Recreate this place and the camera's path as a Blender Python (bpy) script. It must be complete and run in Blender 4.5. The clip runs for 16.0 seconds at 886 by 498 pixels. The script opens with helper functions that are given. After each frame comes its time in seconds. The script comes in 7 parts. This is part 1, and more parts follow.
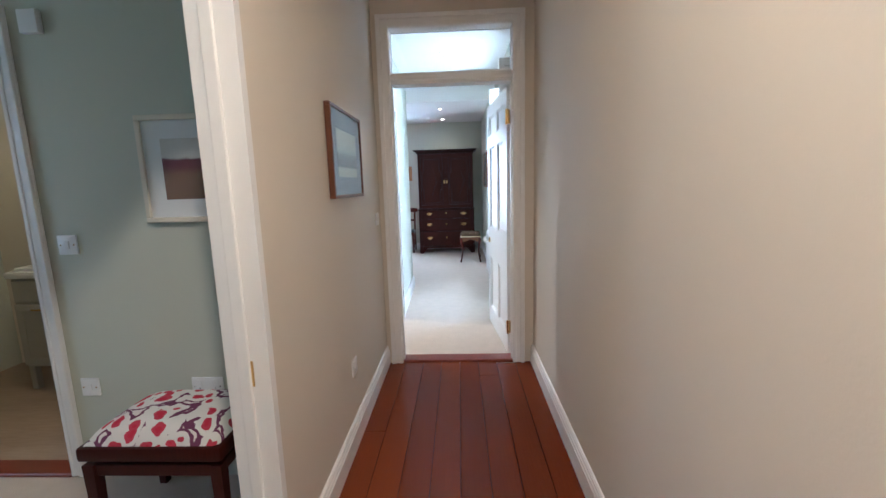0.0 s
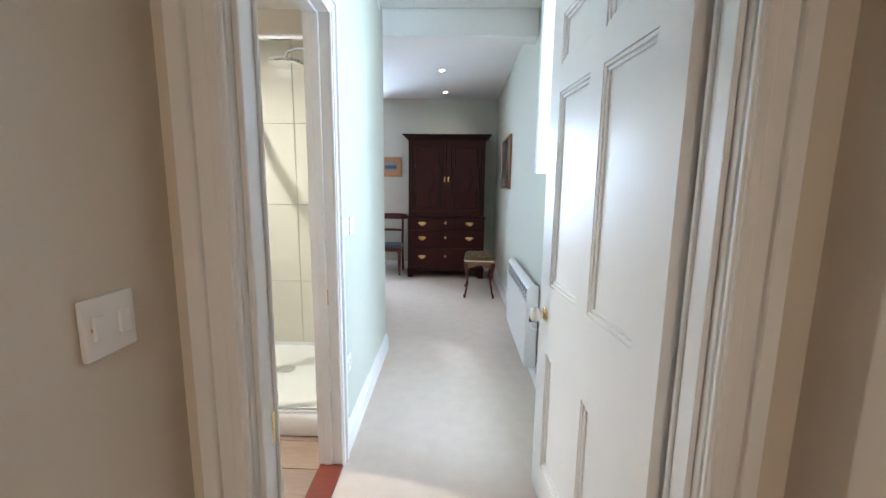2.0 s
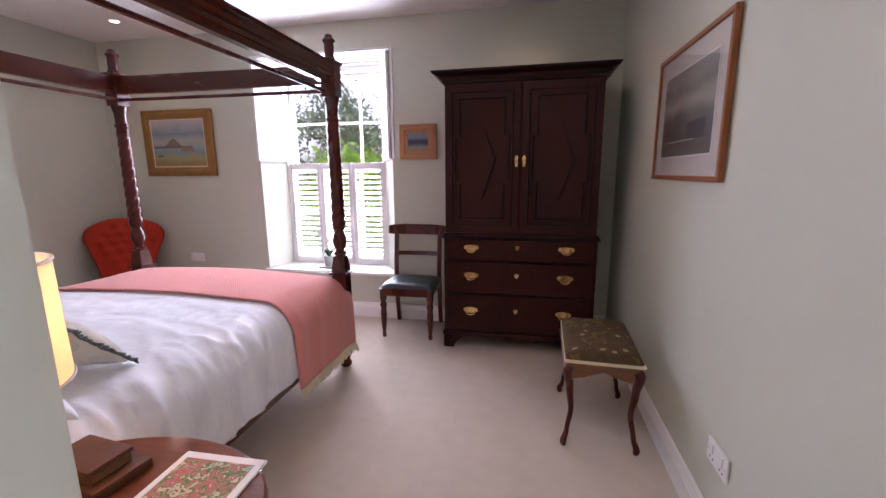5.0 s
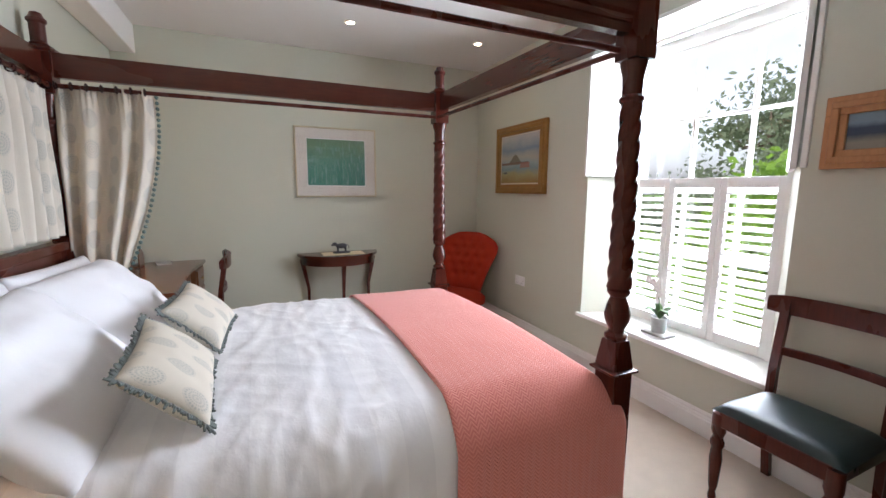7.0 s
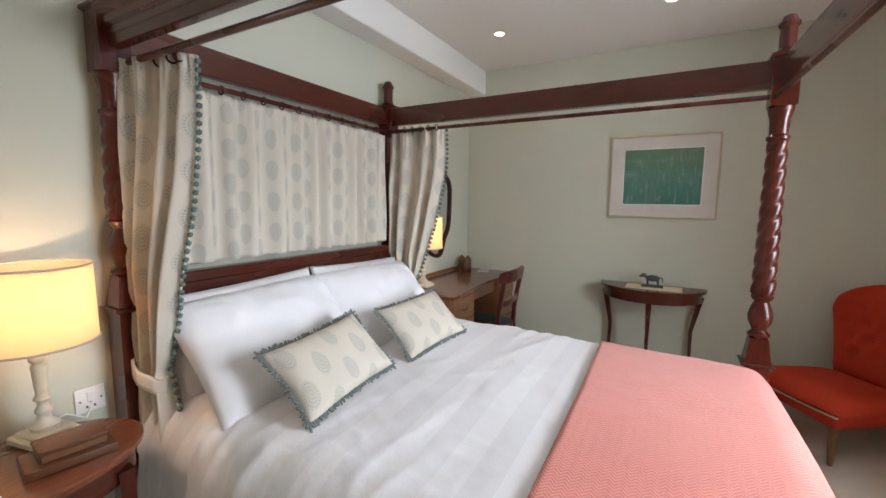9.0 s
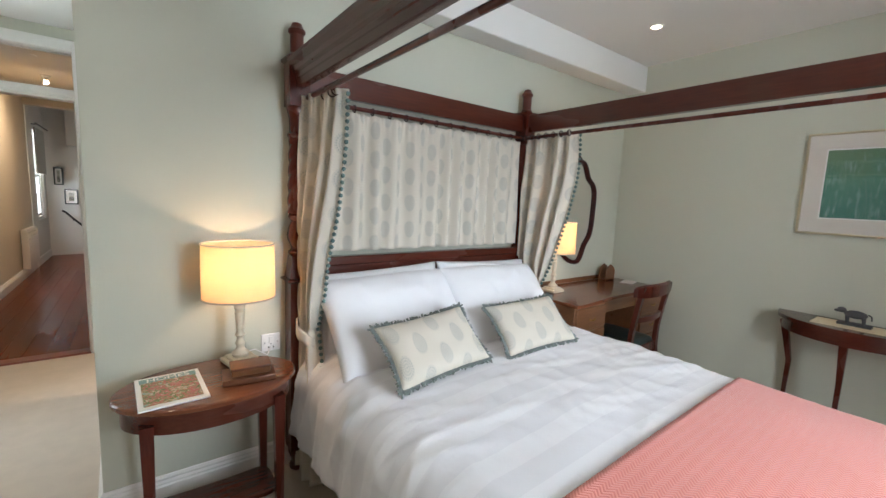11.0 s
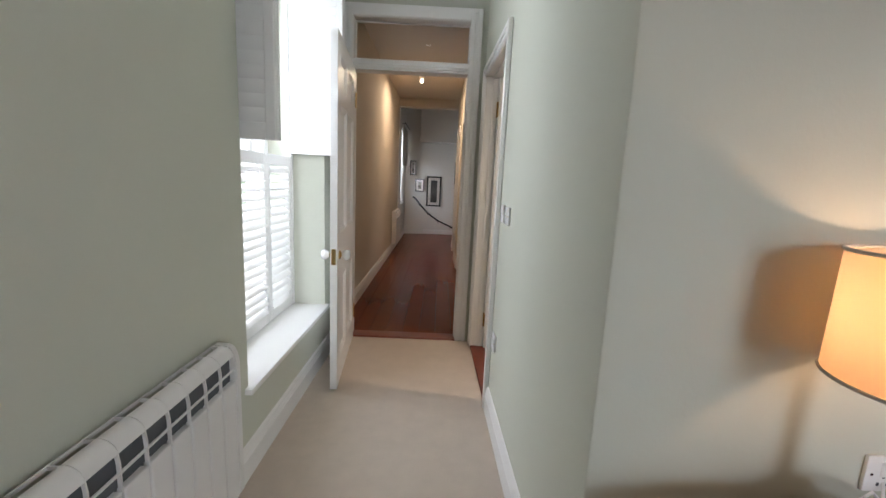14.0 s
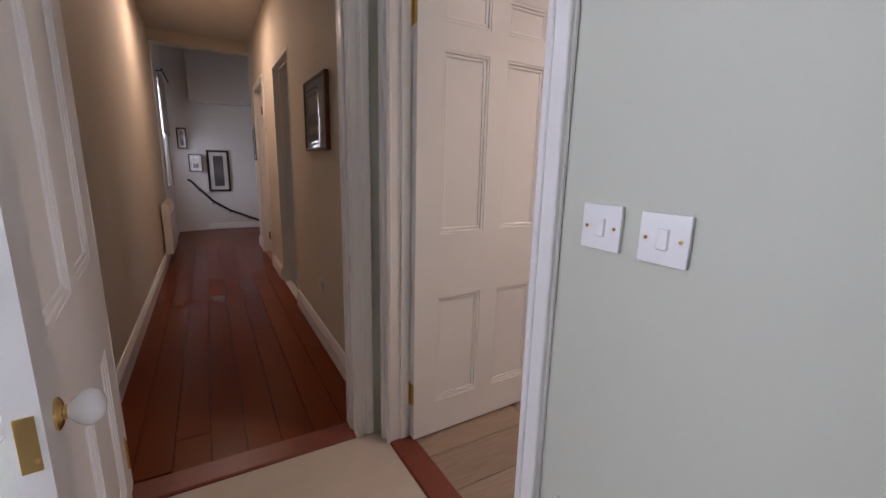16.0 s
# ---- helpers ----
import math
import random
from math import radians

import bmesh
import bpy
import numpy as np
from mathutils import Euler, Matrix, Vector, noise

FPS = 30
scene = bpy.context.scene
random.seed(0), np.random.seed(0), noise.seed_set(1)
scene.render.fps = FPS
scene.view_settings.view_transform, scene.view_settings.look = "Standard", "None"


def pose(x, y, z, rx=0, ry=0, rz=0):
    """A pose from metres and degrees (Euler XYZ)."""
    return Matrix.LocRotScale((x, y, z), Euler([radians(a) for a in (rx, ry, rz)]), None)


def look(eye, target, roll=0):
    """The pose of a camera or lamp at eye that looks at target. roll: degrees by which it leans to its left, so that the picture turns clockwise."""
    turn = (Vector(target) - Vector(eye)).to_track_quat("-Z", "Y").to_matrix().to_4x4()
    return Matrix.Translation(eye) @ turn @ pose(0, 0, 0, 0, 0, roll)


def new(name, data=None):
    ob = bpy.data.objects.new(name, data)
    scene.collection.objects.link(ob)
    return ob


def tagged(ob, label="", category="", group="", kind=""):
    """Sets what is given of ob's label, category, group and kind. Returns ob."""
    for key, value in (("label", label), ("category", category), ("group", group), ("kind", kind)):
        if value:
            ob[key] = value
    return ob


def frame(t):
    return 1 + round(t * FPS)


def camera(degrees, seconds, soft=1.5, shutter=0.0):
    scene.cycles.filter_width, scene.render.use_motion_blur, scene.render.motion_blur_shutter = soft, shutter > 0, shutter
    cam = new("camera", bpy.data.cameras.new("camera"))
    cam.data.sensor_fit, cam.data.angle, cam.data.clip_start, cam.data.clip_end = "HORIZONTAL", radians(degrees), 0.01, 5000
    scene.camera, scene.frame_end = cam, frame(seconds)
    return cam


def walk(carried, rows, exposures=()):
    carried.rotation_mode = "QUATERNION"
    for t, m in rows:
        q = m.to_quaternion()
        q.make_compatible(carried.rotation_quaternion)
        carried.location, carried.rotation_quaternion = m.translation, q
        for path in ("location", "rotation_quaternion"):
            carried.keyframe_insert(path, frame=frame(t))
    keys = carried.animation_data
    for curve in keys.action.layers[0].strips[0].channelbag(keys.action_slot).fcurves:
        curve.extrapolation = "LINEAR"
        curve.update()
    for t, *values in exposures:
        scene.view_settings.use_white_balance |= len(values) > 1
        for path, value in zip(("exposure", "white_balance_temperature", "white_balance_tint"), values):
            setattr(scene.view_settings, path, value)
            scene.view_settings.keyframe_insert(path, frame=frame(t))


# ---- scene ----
cam = camera(94.7, 16.0)
PATH = [
    (0, (0.42, 1.823, 1.337), (0.335, 3.797, 1.028), -1.7),
    (0.5, (0.437, 2.426, 1.343), (0.311, 4.403, 1.07), -1.4),
    (1, (0.416, 3.0, 1.314), (0.312, 4.981, 1.058), -0.7),
    (1.5, (0.378, 3.587, 1.321), (0.269, 5.567, 1.058), 0.0),
    (2, (0.349, 4.079, 1.321), (0.273, 6.053, 1.013), 0.7),
    (2.5, (0.294, 4.632, 1.295), (0.264, 6.605, 0.965), 0.9),
    (3, (0.268, 5.109, 1.298), (0.315, 7.077, 0.944), 0.8),
    (3.2, (0.251, 5.314, 1.292), (0.331, 7.279, 0.93), 0.5),
    (5.3, (0.228, 7.129, 1.332), (-0.381, 8.998, 0.963), -0.5),
    (5.5, (0.241, 7.262, 1.319), (-0.525, 9.074, 0.959), -0.4),
    (6, (0.194, 7.556, 1.311), (-0.961, 9.154, 0.975), -0.2),
    (6.5, (0.15, 7.9, 1.335), (-1.381, 9.15, 1.029), 0.0),
    (7, (0.098, 8.189, 1.351), (-1.71, 8.994, 1.063), 0.3),
    (7.5, (0.004, 8.459, 1.359), (-1.957, 8.734, 1.078), 0.7),
    (8, (-0.071, 8.687, 1.365), (-2.033, 8.418, 1.082), 0.9),
    (8.5, (-0.182, 8.867, 1.364), (-2.042, 8.181, 1.102), 0.8),
    (8.7, (-0.238, 8.909, 1.367), (-2.047, 8.092, 1.123), 0.7),
    (10.8, (-0.397, 9.263, 1.402), (-1.674, 7.743, 1.161), 2.3),
    (11, (-0.375, 9.254, 1.402), (-1.575, 7.673, 1.159), 2.4),
    (11.5, (-0.297, 9.188, 1.388), (-1.272, 7.459, 1.14), 2.9),
    (12, (-0.179, 9.056, 1.367), (-0.882, 7.199, 1.121), 3.3),
    (12.5, (-0.044, 8.863, 1.337), (-0.457, 6.923, 1.081), 3.5),
    (13, (0.053, 8.627, 1.313), (-0.118, 6.653, 1.041), 3.4),
    (13.5, (0.063, 8.337, 1.3), (0.049, 6.359, 1.002), 3.2),
    (14, (0.132, 8.022, 1.267), (0.104, 6.05, 0.938), 2.7),
    (14.5, (0.253, 7.645, 1.252), (0.081, 5.683, 0.904), 2.7),
    (15, (0.336, 7.228, 1.248), (-0.061, 5.301, 0.89), 2.9),
    (15.5, (0.419, 6.852, 1.22), (-0.251, 5.007, 0.836), 2.6),
    (16, (0.456, 6.502, 1.231), (-0.519, 4.805, 0.821), 1.4),
]
walk(cam, [(t, look(eye, target, roll)) for t, eye, target, roll in PATH], exposures=[
    (0.0, 1.0, 4650, 9), (1.0, 1.15, 4650, 8), (2.0, 0.85, 5000, 8), (2.5, 0.4, 4950, 11), (3.2, -0.1, 5100, 16),
    (5.3, 0.35, 5900, 34), (6.5, 0.4, 5800, 20), (7.0, 0.28, 6000, 15), (8.0, 0.12, 6150, 13), (8.5, 0.15, 6200, 13), (11.0, 0.15, 6000, 9), (12.5, -0.15, 6200, 10),
    (13.0, -0.2, 6500, 20), (13.5, -0.25, 6300, 17), (14.0, -0.3, 5950, 15), (14.5, -0.3, 5350, 13), (15.0, -0.38, 5250, 12), (15.5, -0.6, 5700, 22), (16.0, -0.65, 5800, 28)])

# ---- world and large lights ----
world = bpy.data.worlds.new("world")
scene.world = world
world.use_nodes = True
wn, wl = world.node_tree.nodes, world.node_tree.links
sky = wn.new("ShaderNodeTexSky")
sky.sky_type = "NISHITA"
sky.sun_disc = False
sky.sun_elevation = radians(48)
sky.sun_rotation = radians(150)
sky.air_density = 1.0
sky.dust_density = 3.0
pale = wn.new("ShaderNodeHueSaturation")   # thin white cloud
pale.inputs["Saturation"].default_value = 0.3
wl.new(sky.outputs["Color"], pale.inputs["Color"])
wl.new(pale.outputs["Color"], wn["Background"].inputs["Color"])
wn["Background"].inputs["Strength"].default_value = 0.22
sun_data = bpy.data.lights.new("sun", "SUN")
sun_data.energy, sun_data.angle, sun_data.color = 5.0, radians(10), (1.0, 0.97, 0.92)
sun_lamp = new("sun", sun_data)
sun_lamp.matrix_world = look((0, 0, 0), (-math.sin(radians(150)) * 0.67, -math.cos(radians(150)) * 0.67, -0.74))


def area(name, m, sx, sy, watts, color):
    data = bpy.data.lights.new(name, "AREA")
    data.shape, data.size, data.size_y, data.energy, data.color = "RECTANGLE", sx, sy, watts, color
    ob = new(name, data)
    ob.matrix_world = m
    return ob


def spot_lamp(name, x, y, z, watts, color, size=2.3):
    data = bpy.data.lights.new(name, "SPOT")
    data.energy, data.color, data.spot_size, data.spot_blend, data.shadow_soft_size = watts, color, size, 1.0, 0.03
    ob = new(name, data)
    ob.location = (x, y, z)
    return ob


def point_lamp(name, x, y, z, watts, color, size=0.03):
    data = bpy.data.lights.new(name, "POINT")
    data.energy, data.color, data.shadow_soft_size = watts, color, size
    ob = new(name, data)
    ob.location = (x, y, z)
    return ob


DAY = (0.90, 0.96, 1.0)
WARM = (1.0, 0.76, 0.50)
# the sky's light in the windows
area("daylight_bedroom_window", look((-1.60, 11.20, 1.60), (-1.60, 9.0, 1.10)), 1.6, 2.2, 285, DAY)
area("daylight_corridor_window", look((1.70, 5.86, 1.55), (0.0, 5.86, 1.10)), 1.6, 2.2, 118, DAY)
area("daylight_landing_window", look((1.20, -0.95, 1.55), (0.0, -0.95, 1.3)), 0.75, 1.4, 44, DAY)
area("daylight_side_room_window", look((-3.36, 2.40, 1.55), (0.0, 2.50, 1.20)), 1.0, 1.4, 7, DAY)
# lamps
for x in (-3.18, 0.13):
    for y in (7.79, 8.878, 9.963):
        spot_lamp("downlight_beam", x, y, 2.575, 8 if x > 0 and y > 8 else 4, WARM)
spot_lamp("corridor_downlight_beam", 0.31, 5.90, 2.55, 2, WARM)
point_lamp("bedside_bulb", -0.718, 7.380, 1.085, 3.0, (1.0, 0.62, 0.36), 0.016)
point_lamp("desk_bulb", -2.86, 7.36, 1.173, 3, (1.0, 0.62, 0.34))
area("hall_bulb_light", look((0.46, 1.86, 2.655), (0.46, 1.861, 0.0)), 0.12, 0.12, 25, (1.0, 0.73, 0.46))
# unseen fill light added to warm the washroom; it has no fitting
point_lamp("washroom_fill", -1.7, 4.2, 2.35, 8, (1.0, 0.74, 0.42), 0.08)
# added spot with no downlight behind it, brightens the bathroom through its doorway
spot_lamp("bathroom_fill_spot", -1.3, 6.0, 2.45, 120, (1.0, 0.80, 0.58), 2.8)


# ---- materials ----
def nodes_of(name, rough=0.6, metal=0.0, spec=0.5, coat=0.0):
    m = bpy.data.materials.new(name)
    m.use_nodes = True
    n, l = m.node_tree.nodes, m.node_tree.links
    b = n["Principled BSDF"]
    b.inputs["Roughness"].default_value, b.inputs["Metallic"].default_value = rough, metal
    b.inputs["Coat Weight"].default_value, b.inputs["Coat Roughness"].default_value = coat, 0.1
    b.inputs["Specular IOR Level"].default_value = spec
    return m, n, l, b


def calc(n, l, op, a, b=None, c=None):
    node = n.new("ShaderNodeMath")
    node.operation = op
    for k, v in enumerate((a, b, c)):
        if v is None:
            continue
        if isinstance(v, (int, float)):
            node.inputs[k].default_value = v
        else:
            l.new(v, node.inputs[k])
    return node.outputs[0]


def noise_of(n, l, vector, scale, detail=4.0, stretch=None, kind="ShaderNodeTexNoise"):
    t = n.new(kind)
    t.inputs["Scale"].default_value = scale
    if kind == "ShaderNodeTexNoise":
        t.inputs["Detail"].default_value = detail
    if stretch:
        mp = n.new("ShaderNodeMapping")
        mp.inputs["Scale"].default_value = stretch
        l.new(vector, mp.inputs["Vector"])
        vector = mp.outputs["Vector"]
    l.new(vector, t.inputs["Vector"])
    return t


def blend(n, l, fac, a, b):
    mix = n.new("ShaderNodeMix")
    mix.data_type = "RGBA"
    for key, v in (("Factor", fac), ("A", a), ("B", b)):
        if isinstance(v, (int, float)):
            mix.inputs[key].default_value = v
        elif isinstance(v, (tuple, list)):
            mix.inputs[key].default_value = (*v[:3], 1)
        else:
            l.new(v, mix.inputs[key])
    return mix.outputs["Result"]


def relief(n, l, b, height, strength, distance=0.004):
    bu = n.new("ShaderNodeBump")
    bu.inputs["Strength"].default_value, bu.inputs["Distance"].default_value = strength, distance
    l.new(height, bu.inputs["Height"])
    l.new(bu.outputs["Normal"], b.inputs["Normal"])


def mat(name, color, rough=0.6, metal=0.0, vary=0.06, scale=6.0, bump=0.0, bump_scale=120.0, coat=0.0, spec=0.5):
    m, n, l, b = nodes_of(name, rough, metal, spec, coat)
    co = n.new("ShaderNodeTexCoord").outputs["Object"]
    big = noise_of(n, l, co, scale, 5)
    low, high = [c * (1 - vary) for c in color], [min(1, c * (1 + vary)) for c in color]
    l.new(blend(n, l, big.outputs["Fac"], low, high), b.inputs["Base Color"])
    l.new(calc(n, l, "MULTIPLY_ADD", big.outputs["Fac"], 0.12, max(0.0, rough - 0.06)), b.inputs["Roughness"])
    if bump:
        relief(n, l, b, noise_of(n, l, co, bump_scale, 3).outputs["Fac"], bump)
    return m


def wood(name, dark, light, rough=0.35, grain=(14, 14, 1.2), coat=0.25, piece=False, spec=0.4, contrast=1.0):
    """Timber whose grain runs along the axis that is stretched least."""
    m, n, l, b = nodes_of(name, rough, 0, spec, coat)
    co = n.new("ShaderNodeTexCoord").outputs["Object"]
    fine = noise_of(n, l, co, 9, 6, grain)
    broad = noise_of(n, l, co, 1.6, 3, [g ** 0.5 for g in grain])
    fac = calc(n, l, "MULTIPLY_ADD", broad.outputs["Fac"], 0.7, calc(n, l, "MULTIPLY_ADD", fine.outputs["Fac"], 0.8, -0.25))
    fac = calc(n, l, "MULTIPLY_ADD", fac, contrast, 0.5 - 0.5 * contrast)
    if piece:
        fac = calc(n, l, "ADD", fac, calc(n, l, "MULTIPLY_ADD", n.new("ShaderNodeObjectInfo").outputs["Random"], 0.5, -0.25))
    fac = calc(n, l, "MINIMUM", calc(n, l, "MAXIMUM", fac, 0.0), 1.0)
    l.new(blend(n, l, fac, dark, light), b.inputs["Base Color"])
    l.new(calc(n, l, "MULTIPLY_ADD", broad.outputs["Fac"], 0.16 * contrast, rough - 0.08 * contrast), b.inputs["Roughness"])
    relief(n, l, b, fine.outputs["Fac"], 0.12 * contrast, 0.002)
    return m


def leaf_cloth(name, base, ink):
    """Linen printed with rows of small leaf medallions, half-drop repeat; UV in metres."""
    m, n, l, b = nodes_of(name, 0.9, 0, 0.15)
    sep = n.new("ShaderNodeSeparateXYZ")
    tc = n.new("ShaderNodeTexCoord")
    l.new(tc.outputs["UV"], sep.inputs[0])
    u, v = calc(n, l, "DIVIDE", sep.outputs[0], 0.10), calc(n, l, "DIVIDE", sep.outputs[1], 0.15)
    shift = calc(n, l, "MULTIPLY", calc(n, l, "MODULO", calc(n, l, "FLOOR", u), 2.0), 0.5)
    v = calc(n, l, "ADD", v, shift)
    fu = calc(n, l, "SUBTRACT", calc(n, l, "FRACT", u), 0.5)
    fv = calc(n, l, "SUBTRACT", calc(n, l, "FRACT", v), 0.5)
    wide = calc(n, l, "MULTIPLY_ADD", fv, 1.1, 3.3)
    d = calc(n, l, "SQRT", calc(n, l, "ADD", calc(n, l, "POWER", calc(n, l, "ABSOLUTE", calc(n, l, "MULTIPLY", fu, wide)), 2.0), calc(n, l, "POWER", calc(n, l, "ABSOLUTE", calc(n, l, "MULTIPLY", fv, 3.0)), 2.0)))
    ang = calc(n, l, "ARCTAN2", fu, fv)
    petal = calc(n, l, "MULTIPLY_ADD", calc(n, l, "SINE", calc(n, l, "MULTIPLY", ang, 22.0)), 0.5, 0.5)
    rings = calc(n, l, "MULTIPLY_ADD", calc(n, l, "SINE", calc(n, l, "MULTIPLY", d, 26.0)), 0.5, 0.5)
    inside = calc(n, l, "LESS_THAN", d, 0.98)
    fac = calc(n, l, "MULTIPLY", inside, calc(n, l, "MULTIPLY_ADD", calc(n, l, "MULTIPLY", petal, rings), 0.62, 0.13))
    weave = noise_of(n, l, tc.outputs["UV"], 900, 2)
    cloth = blend(n, l, weave.outputs["Fac"], [c * 0.93 for c in base], base)
    l.new(blend(n, l, fac, cloth, ink), b.inputs["Base Color"])
    relief(n, l, b, weave.outputs["Fac"], 0.25, 0.001)
    tr, mx = n.new("ShaderNodeBsdfTranslucent"), n.new("ShaderNodeMixShader")
    tr.inputs["Color"].default_value, mx.inputs[0].default_value = (*base, 1), 0.3
    l.new(b.outputs[0], mx.inputs[1])
    l.new(tr.outputs[0], mx.inputs[2])
    l.new(mx.outputs[0], n["Material Output"].inputs["Surface"])
    return m


def herringbone(name, a, c):
    m, n, l, b = nodes_of(name, 0.95, 0, 0.1)
    b.inputs["Sheen Weight"].default_value = 0.3
    tc = n.new("ShaderNodeTexCoord")
    sep = n.new("ShaderNodeSeparateXYZ")
    l.new(tc.outputs["UV"], sep.inputs[0])
    zig = calc(n, l, "ABSOLUTE", calc(n, l, "SUBTRACT", calc(n, l, "FRACT", calc(n, l, "DIVIDE", sep.outputs[1], 0.036)), 0.5))
    s = calc(n, l, "FRACT", calc(n, l, "ADD", calc(n, l, "DIVIDE", sep.outputs[0], 0.013), calc(n, l, "MULTIPLY", zig, 2.6)))
    line = calc(n, l, "ABSOLUTE", calc(n, l, "MULTIPLY_ADD", s, 2.0, -1.0))
    l.new(blend(n, l, line, a, c), b.inputs["Base Color"])
    relief(n, l, b, line, 0.6, 0.003)
    return m


def picture(name, stops, wobble=0.12, scale=4.0, speck=0.0, gloss=0.5, up=2, shapes=(), streaks=None):
    """A painted surface: bands of colour up the picture, broken by brushwork."""
    m, n, l, b = nodes_of(name, gloss, 0, 0.4)
    co = n.new("ShaderNodeTexCoord").outputs["Generated"]
    sep = n.new("ShaderNodeSeparateXYZ")
    l.new(co, sep.inputs[0])
    no = noise_of(n, l, co, scale, 6)
    h = calc(n, l, "ADD", sep.outputs[up], calc(n, l, "MULTIPLY_ADD", no.outputs["Fac"], 2 * wobble, -wobble))
    ramp = n.new("ShaderNodeValToRGB")
    while len(ramp.color_ramp.elements) < len(stops):
        ramp.color_ramp.elements.new(0.5)
    for e, (p, c) in zip(ramp.color_ramp.elements, stops):
        e.position, e.color = p, (*c, 1)
    l.new(h, ramp.inputs["Fac"])
    out = ramp.outputs["Color"]
    if streaks:
        reeds = noise_of(n, l, co, 3.0, 4, (9, 1, 1.6))
        fac = calc(n, l, "MAXIMUM", calc(n, l, "MULTIPLY_ADD", reeds.outputs["Fac"], 4.0, -2.1), 0.0)
        out = blend(n, l, calc(n, l, "MINIMUM", fac, 0.75), out, streaks)
    for kind, x0, z0, w, h, color in shapes:    # hills and blocks, edges broken by the brush
        soft = calc(n, l, "MULTIPLY_ADD", noise_of(n, l, co, 14, 3).outputs["Fac"], 0.5, -0.25)
        dx = calc(n, l, "DIVIDE", calc(n, l, "ABSOLUTE", calc(n, l, "SUBTRACT", sep.outputs[0], x0)), w)
        dz = calc(n, l, "DIVIDE", calc(n, l, "SUBTRACT", sep.outputs[2], z0), h)
        if kind == "hill":
            near = calc(n, l, "ADD", dx, calc(n, l, "ABSOLUTE", dz))
            mask = calc(n, l, "MULTIPLY", calc(n, l, "LESS_THAN", calc(n, l, "ADD", near, soft), 1.0), calc(n, l, "GREATER_THAN", dz, 0.0))
        else:
            near = calc(n, l, "MAXIMUM", dx, calc(n, l, "ABSOLUTE", dz))
            mask = calc(n, l, "LESS_THAN", calc(n, l, "ADD", near, soft), 1.0)
        out = blend(n, l, calc(n, l, "MULTIPLY", mask, 0.85), out, color)
    if speck:
        fine = noise_of(n, l, co, 26, 5)
        out = blend(n, l, calc(n, l, "MULTIPLY", fine.outputs["Fac"], speck), out, (0.03, 0.03, 0.025))
    l.new(out, b.inputs["Base Color"])
    return m


def patches(name, colors, scale=12.0, rough=0.9):
    """A cloth of many small patches of the colours given."""
    m, n, l, b = nodes_of(name, rough, 0, 0.15)
    co = n.new("ShaderNodeTexCoord").outputs["Object"]
    warp = noise_of(n, l, co, scale * 0.6, 2)
    add = n.new("ShaderNodeVectorMath")
    add.operation = "MULTIPLY_ADD"
    l.new(warp.outputs["Color"], add.inputs[0])
    add.inputs[1].default_value = (0.12, 0.12, 0.12)
    l.new(co, add.inputs[2])
    vo = noise_of(n, l, add.outputs[0], scale, kind="ShaderNodeTexVoronoi")
    ramp = n.new("ShaderNodeValToRGB")
    ramp.color_ramp.interpolation = "CONSTANT"
    while len(ramp.color_ramp.elements) < len(colors):
        ramp.color_ramp.elements.new(0.5)
    for k, (e, c) in enumerate(zip(ramp.color_ramp.elements, colors)):
        e.position, e.color = k / len(colors), (*c, 1)
    l.new(vo.outputs["Distance"], ramp.inputs["Fac"])
    l.new(ramp.outputs["Color"], b.inputs["Base Color"])
    relief(n, l, b, noise_of(n, l, co, 500, 2).outputs["Fac"], 0.4, 0.002)
    return m


def pane_glass(name, tint=(1, 1, 1)):
    m = bpy.data.materials.new(name)
    m.use_nodes = True
    n, l = m.node_tree.nodes, m.node_tree.links
    n.remove(n["Principled BSDF"])
    clear, gloss, lw, mx = (n.new("ShaderNode" + k) for k in ("BsdfTransparent", "BsdfGlossy", "LayerWeight", "MixShader"))
    clear.inputs["Color"].default_value, gloss.inputs["Roughness"].default_value, lw.inputs["Blend"].default_value = (*tint, 1), 0.01, 0.5
    fac = calc(n, l, "MULTIPLY_ADD", calc(n, l, "POWER", lw.outputs["Facing"], 4.5), 0.85, 0.035)
    l.new(fac, mx.inputs[0])
    l.new(clear.outputs[0], mx.inputs[1])
    l.new(gloss.outputs[0], mx.inputs[2])
    l.new(mx.outputs[0], n["Material Output"].inputs["Surface"])
    return m


def glow(name, color, strength):
    m = bpy.data.materials.new(name)
    m.use_nodes = True
    b = m.node_tree.nodes["Principled BSDF"]
    b.inputs["Emission Color"].default_value, b.inputs["Emission Strength"].default_value = (*color, 1), strength
    return m


CREAM = mat("cream_wall_paint", (0.655, 0.59, 0.49), 0.75, vary=0.035, scale=1.6, bump=0.10, bump_scale=110)
GREEN = mat("sage_wall_paint", (0.555, 0.560, 0.465), 0.75, vary=0.035, scale=1.6, bump=0.10, bump_scale=110)
WHITE = mat("white_gloss_paint", (0.80, 0.785, 0.755), 0.35, vary=0.025, scale=7, bump=0.05, bump_scale=60)
CEIL = mat("white_ceiling_paint", (0.80, 0.785, 0.755), 0.85, vary=0.02, scale=3, bump=0.06, bump_scale=70)
LANDING = mat("white_landing_paint", (0.74, 0.73, 0.69), 0.8, vary=0.03, scale=2, bump=0.1, bump_scale=90)
CARPET = mat("cream_carpet", (0.60, 0.51, 0.42), 0.97, vary=0.09, scale=11, bump=0.8, bump_scale=420, spec=0.1)
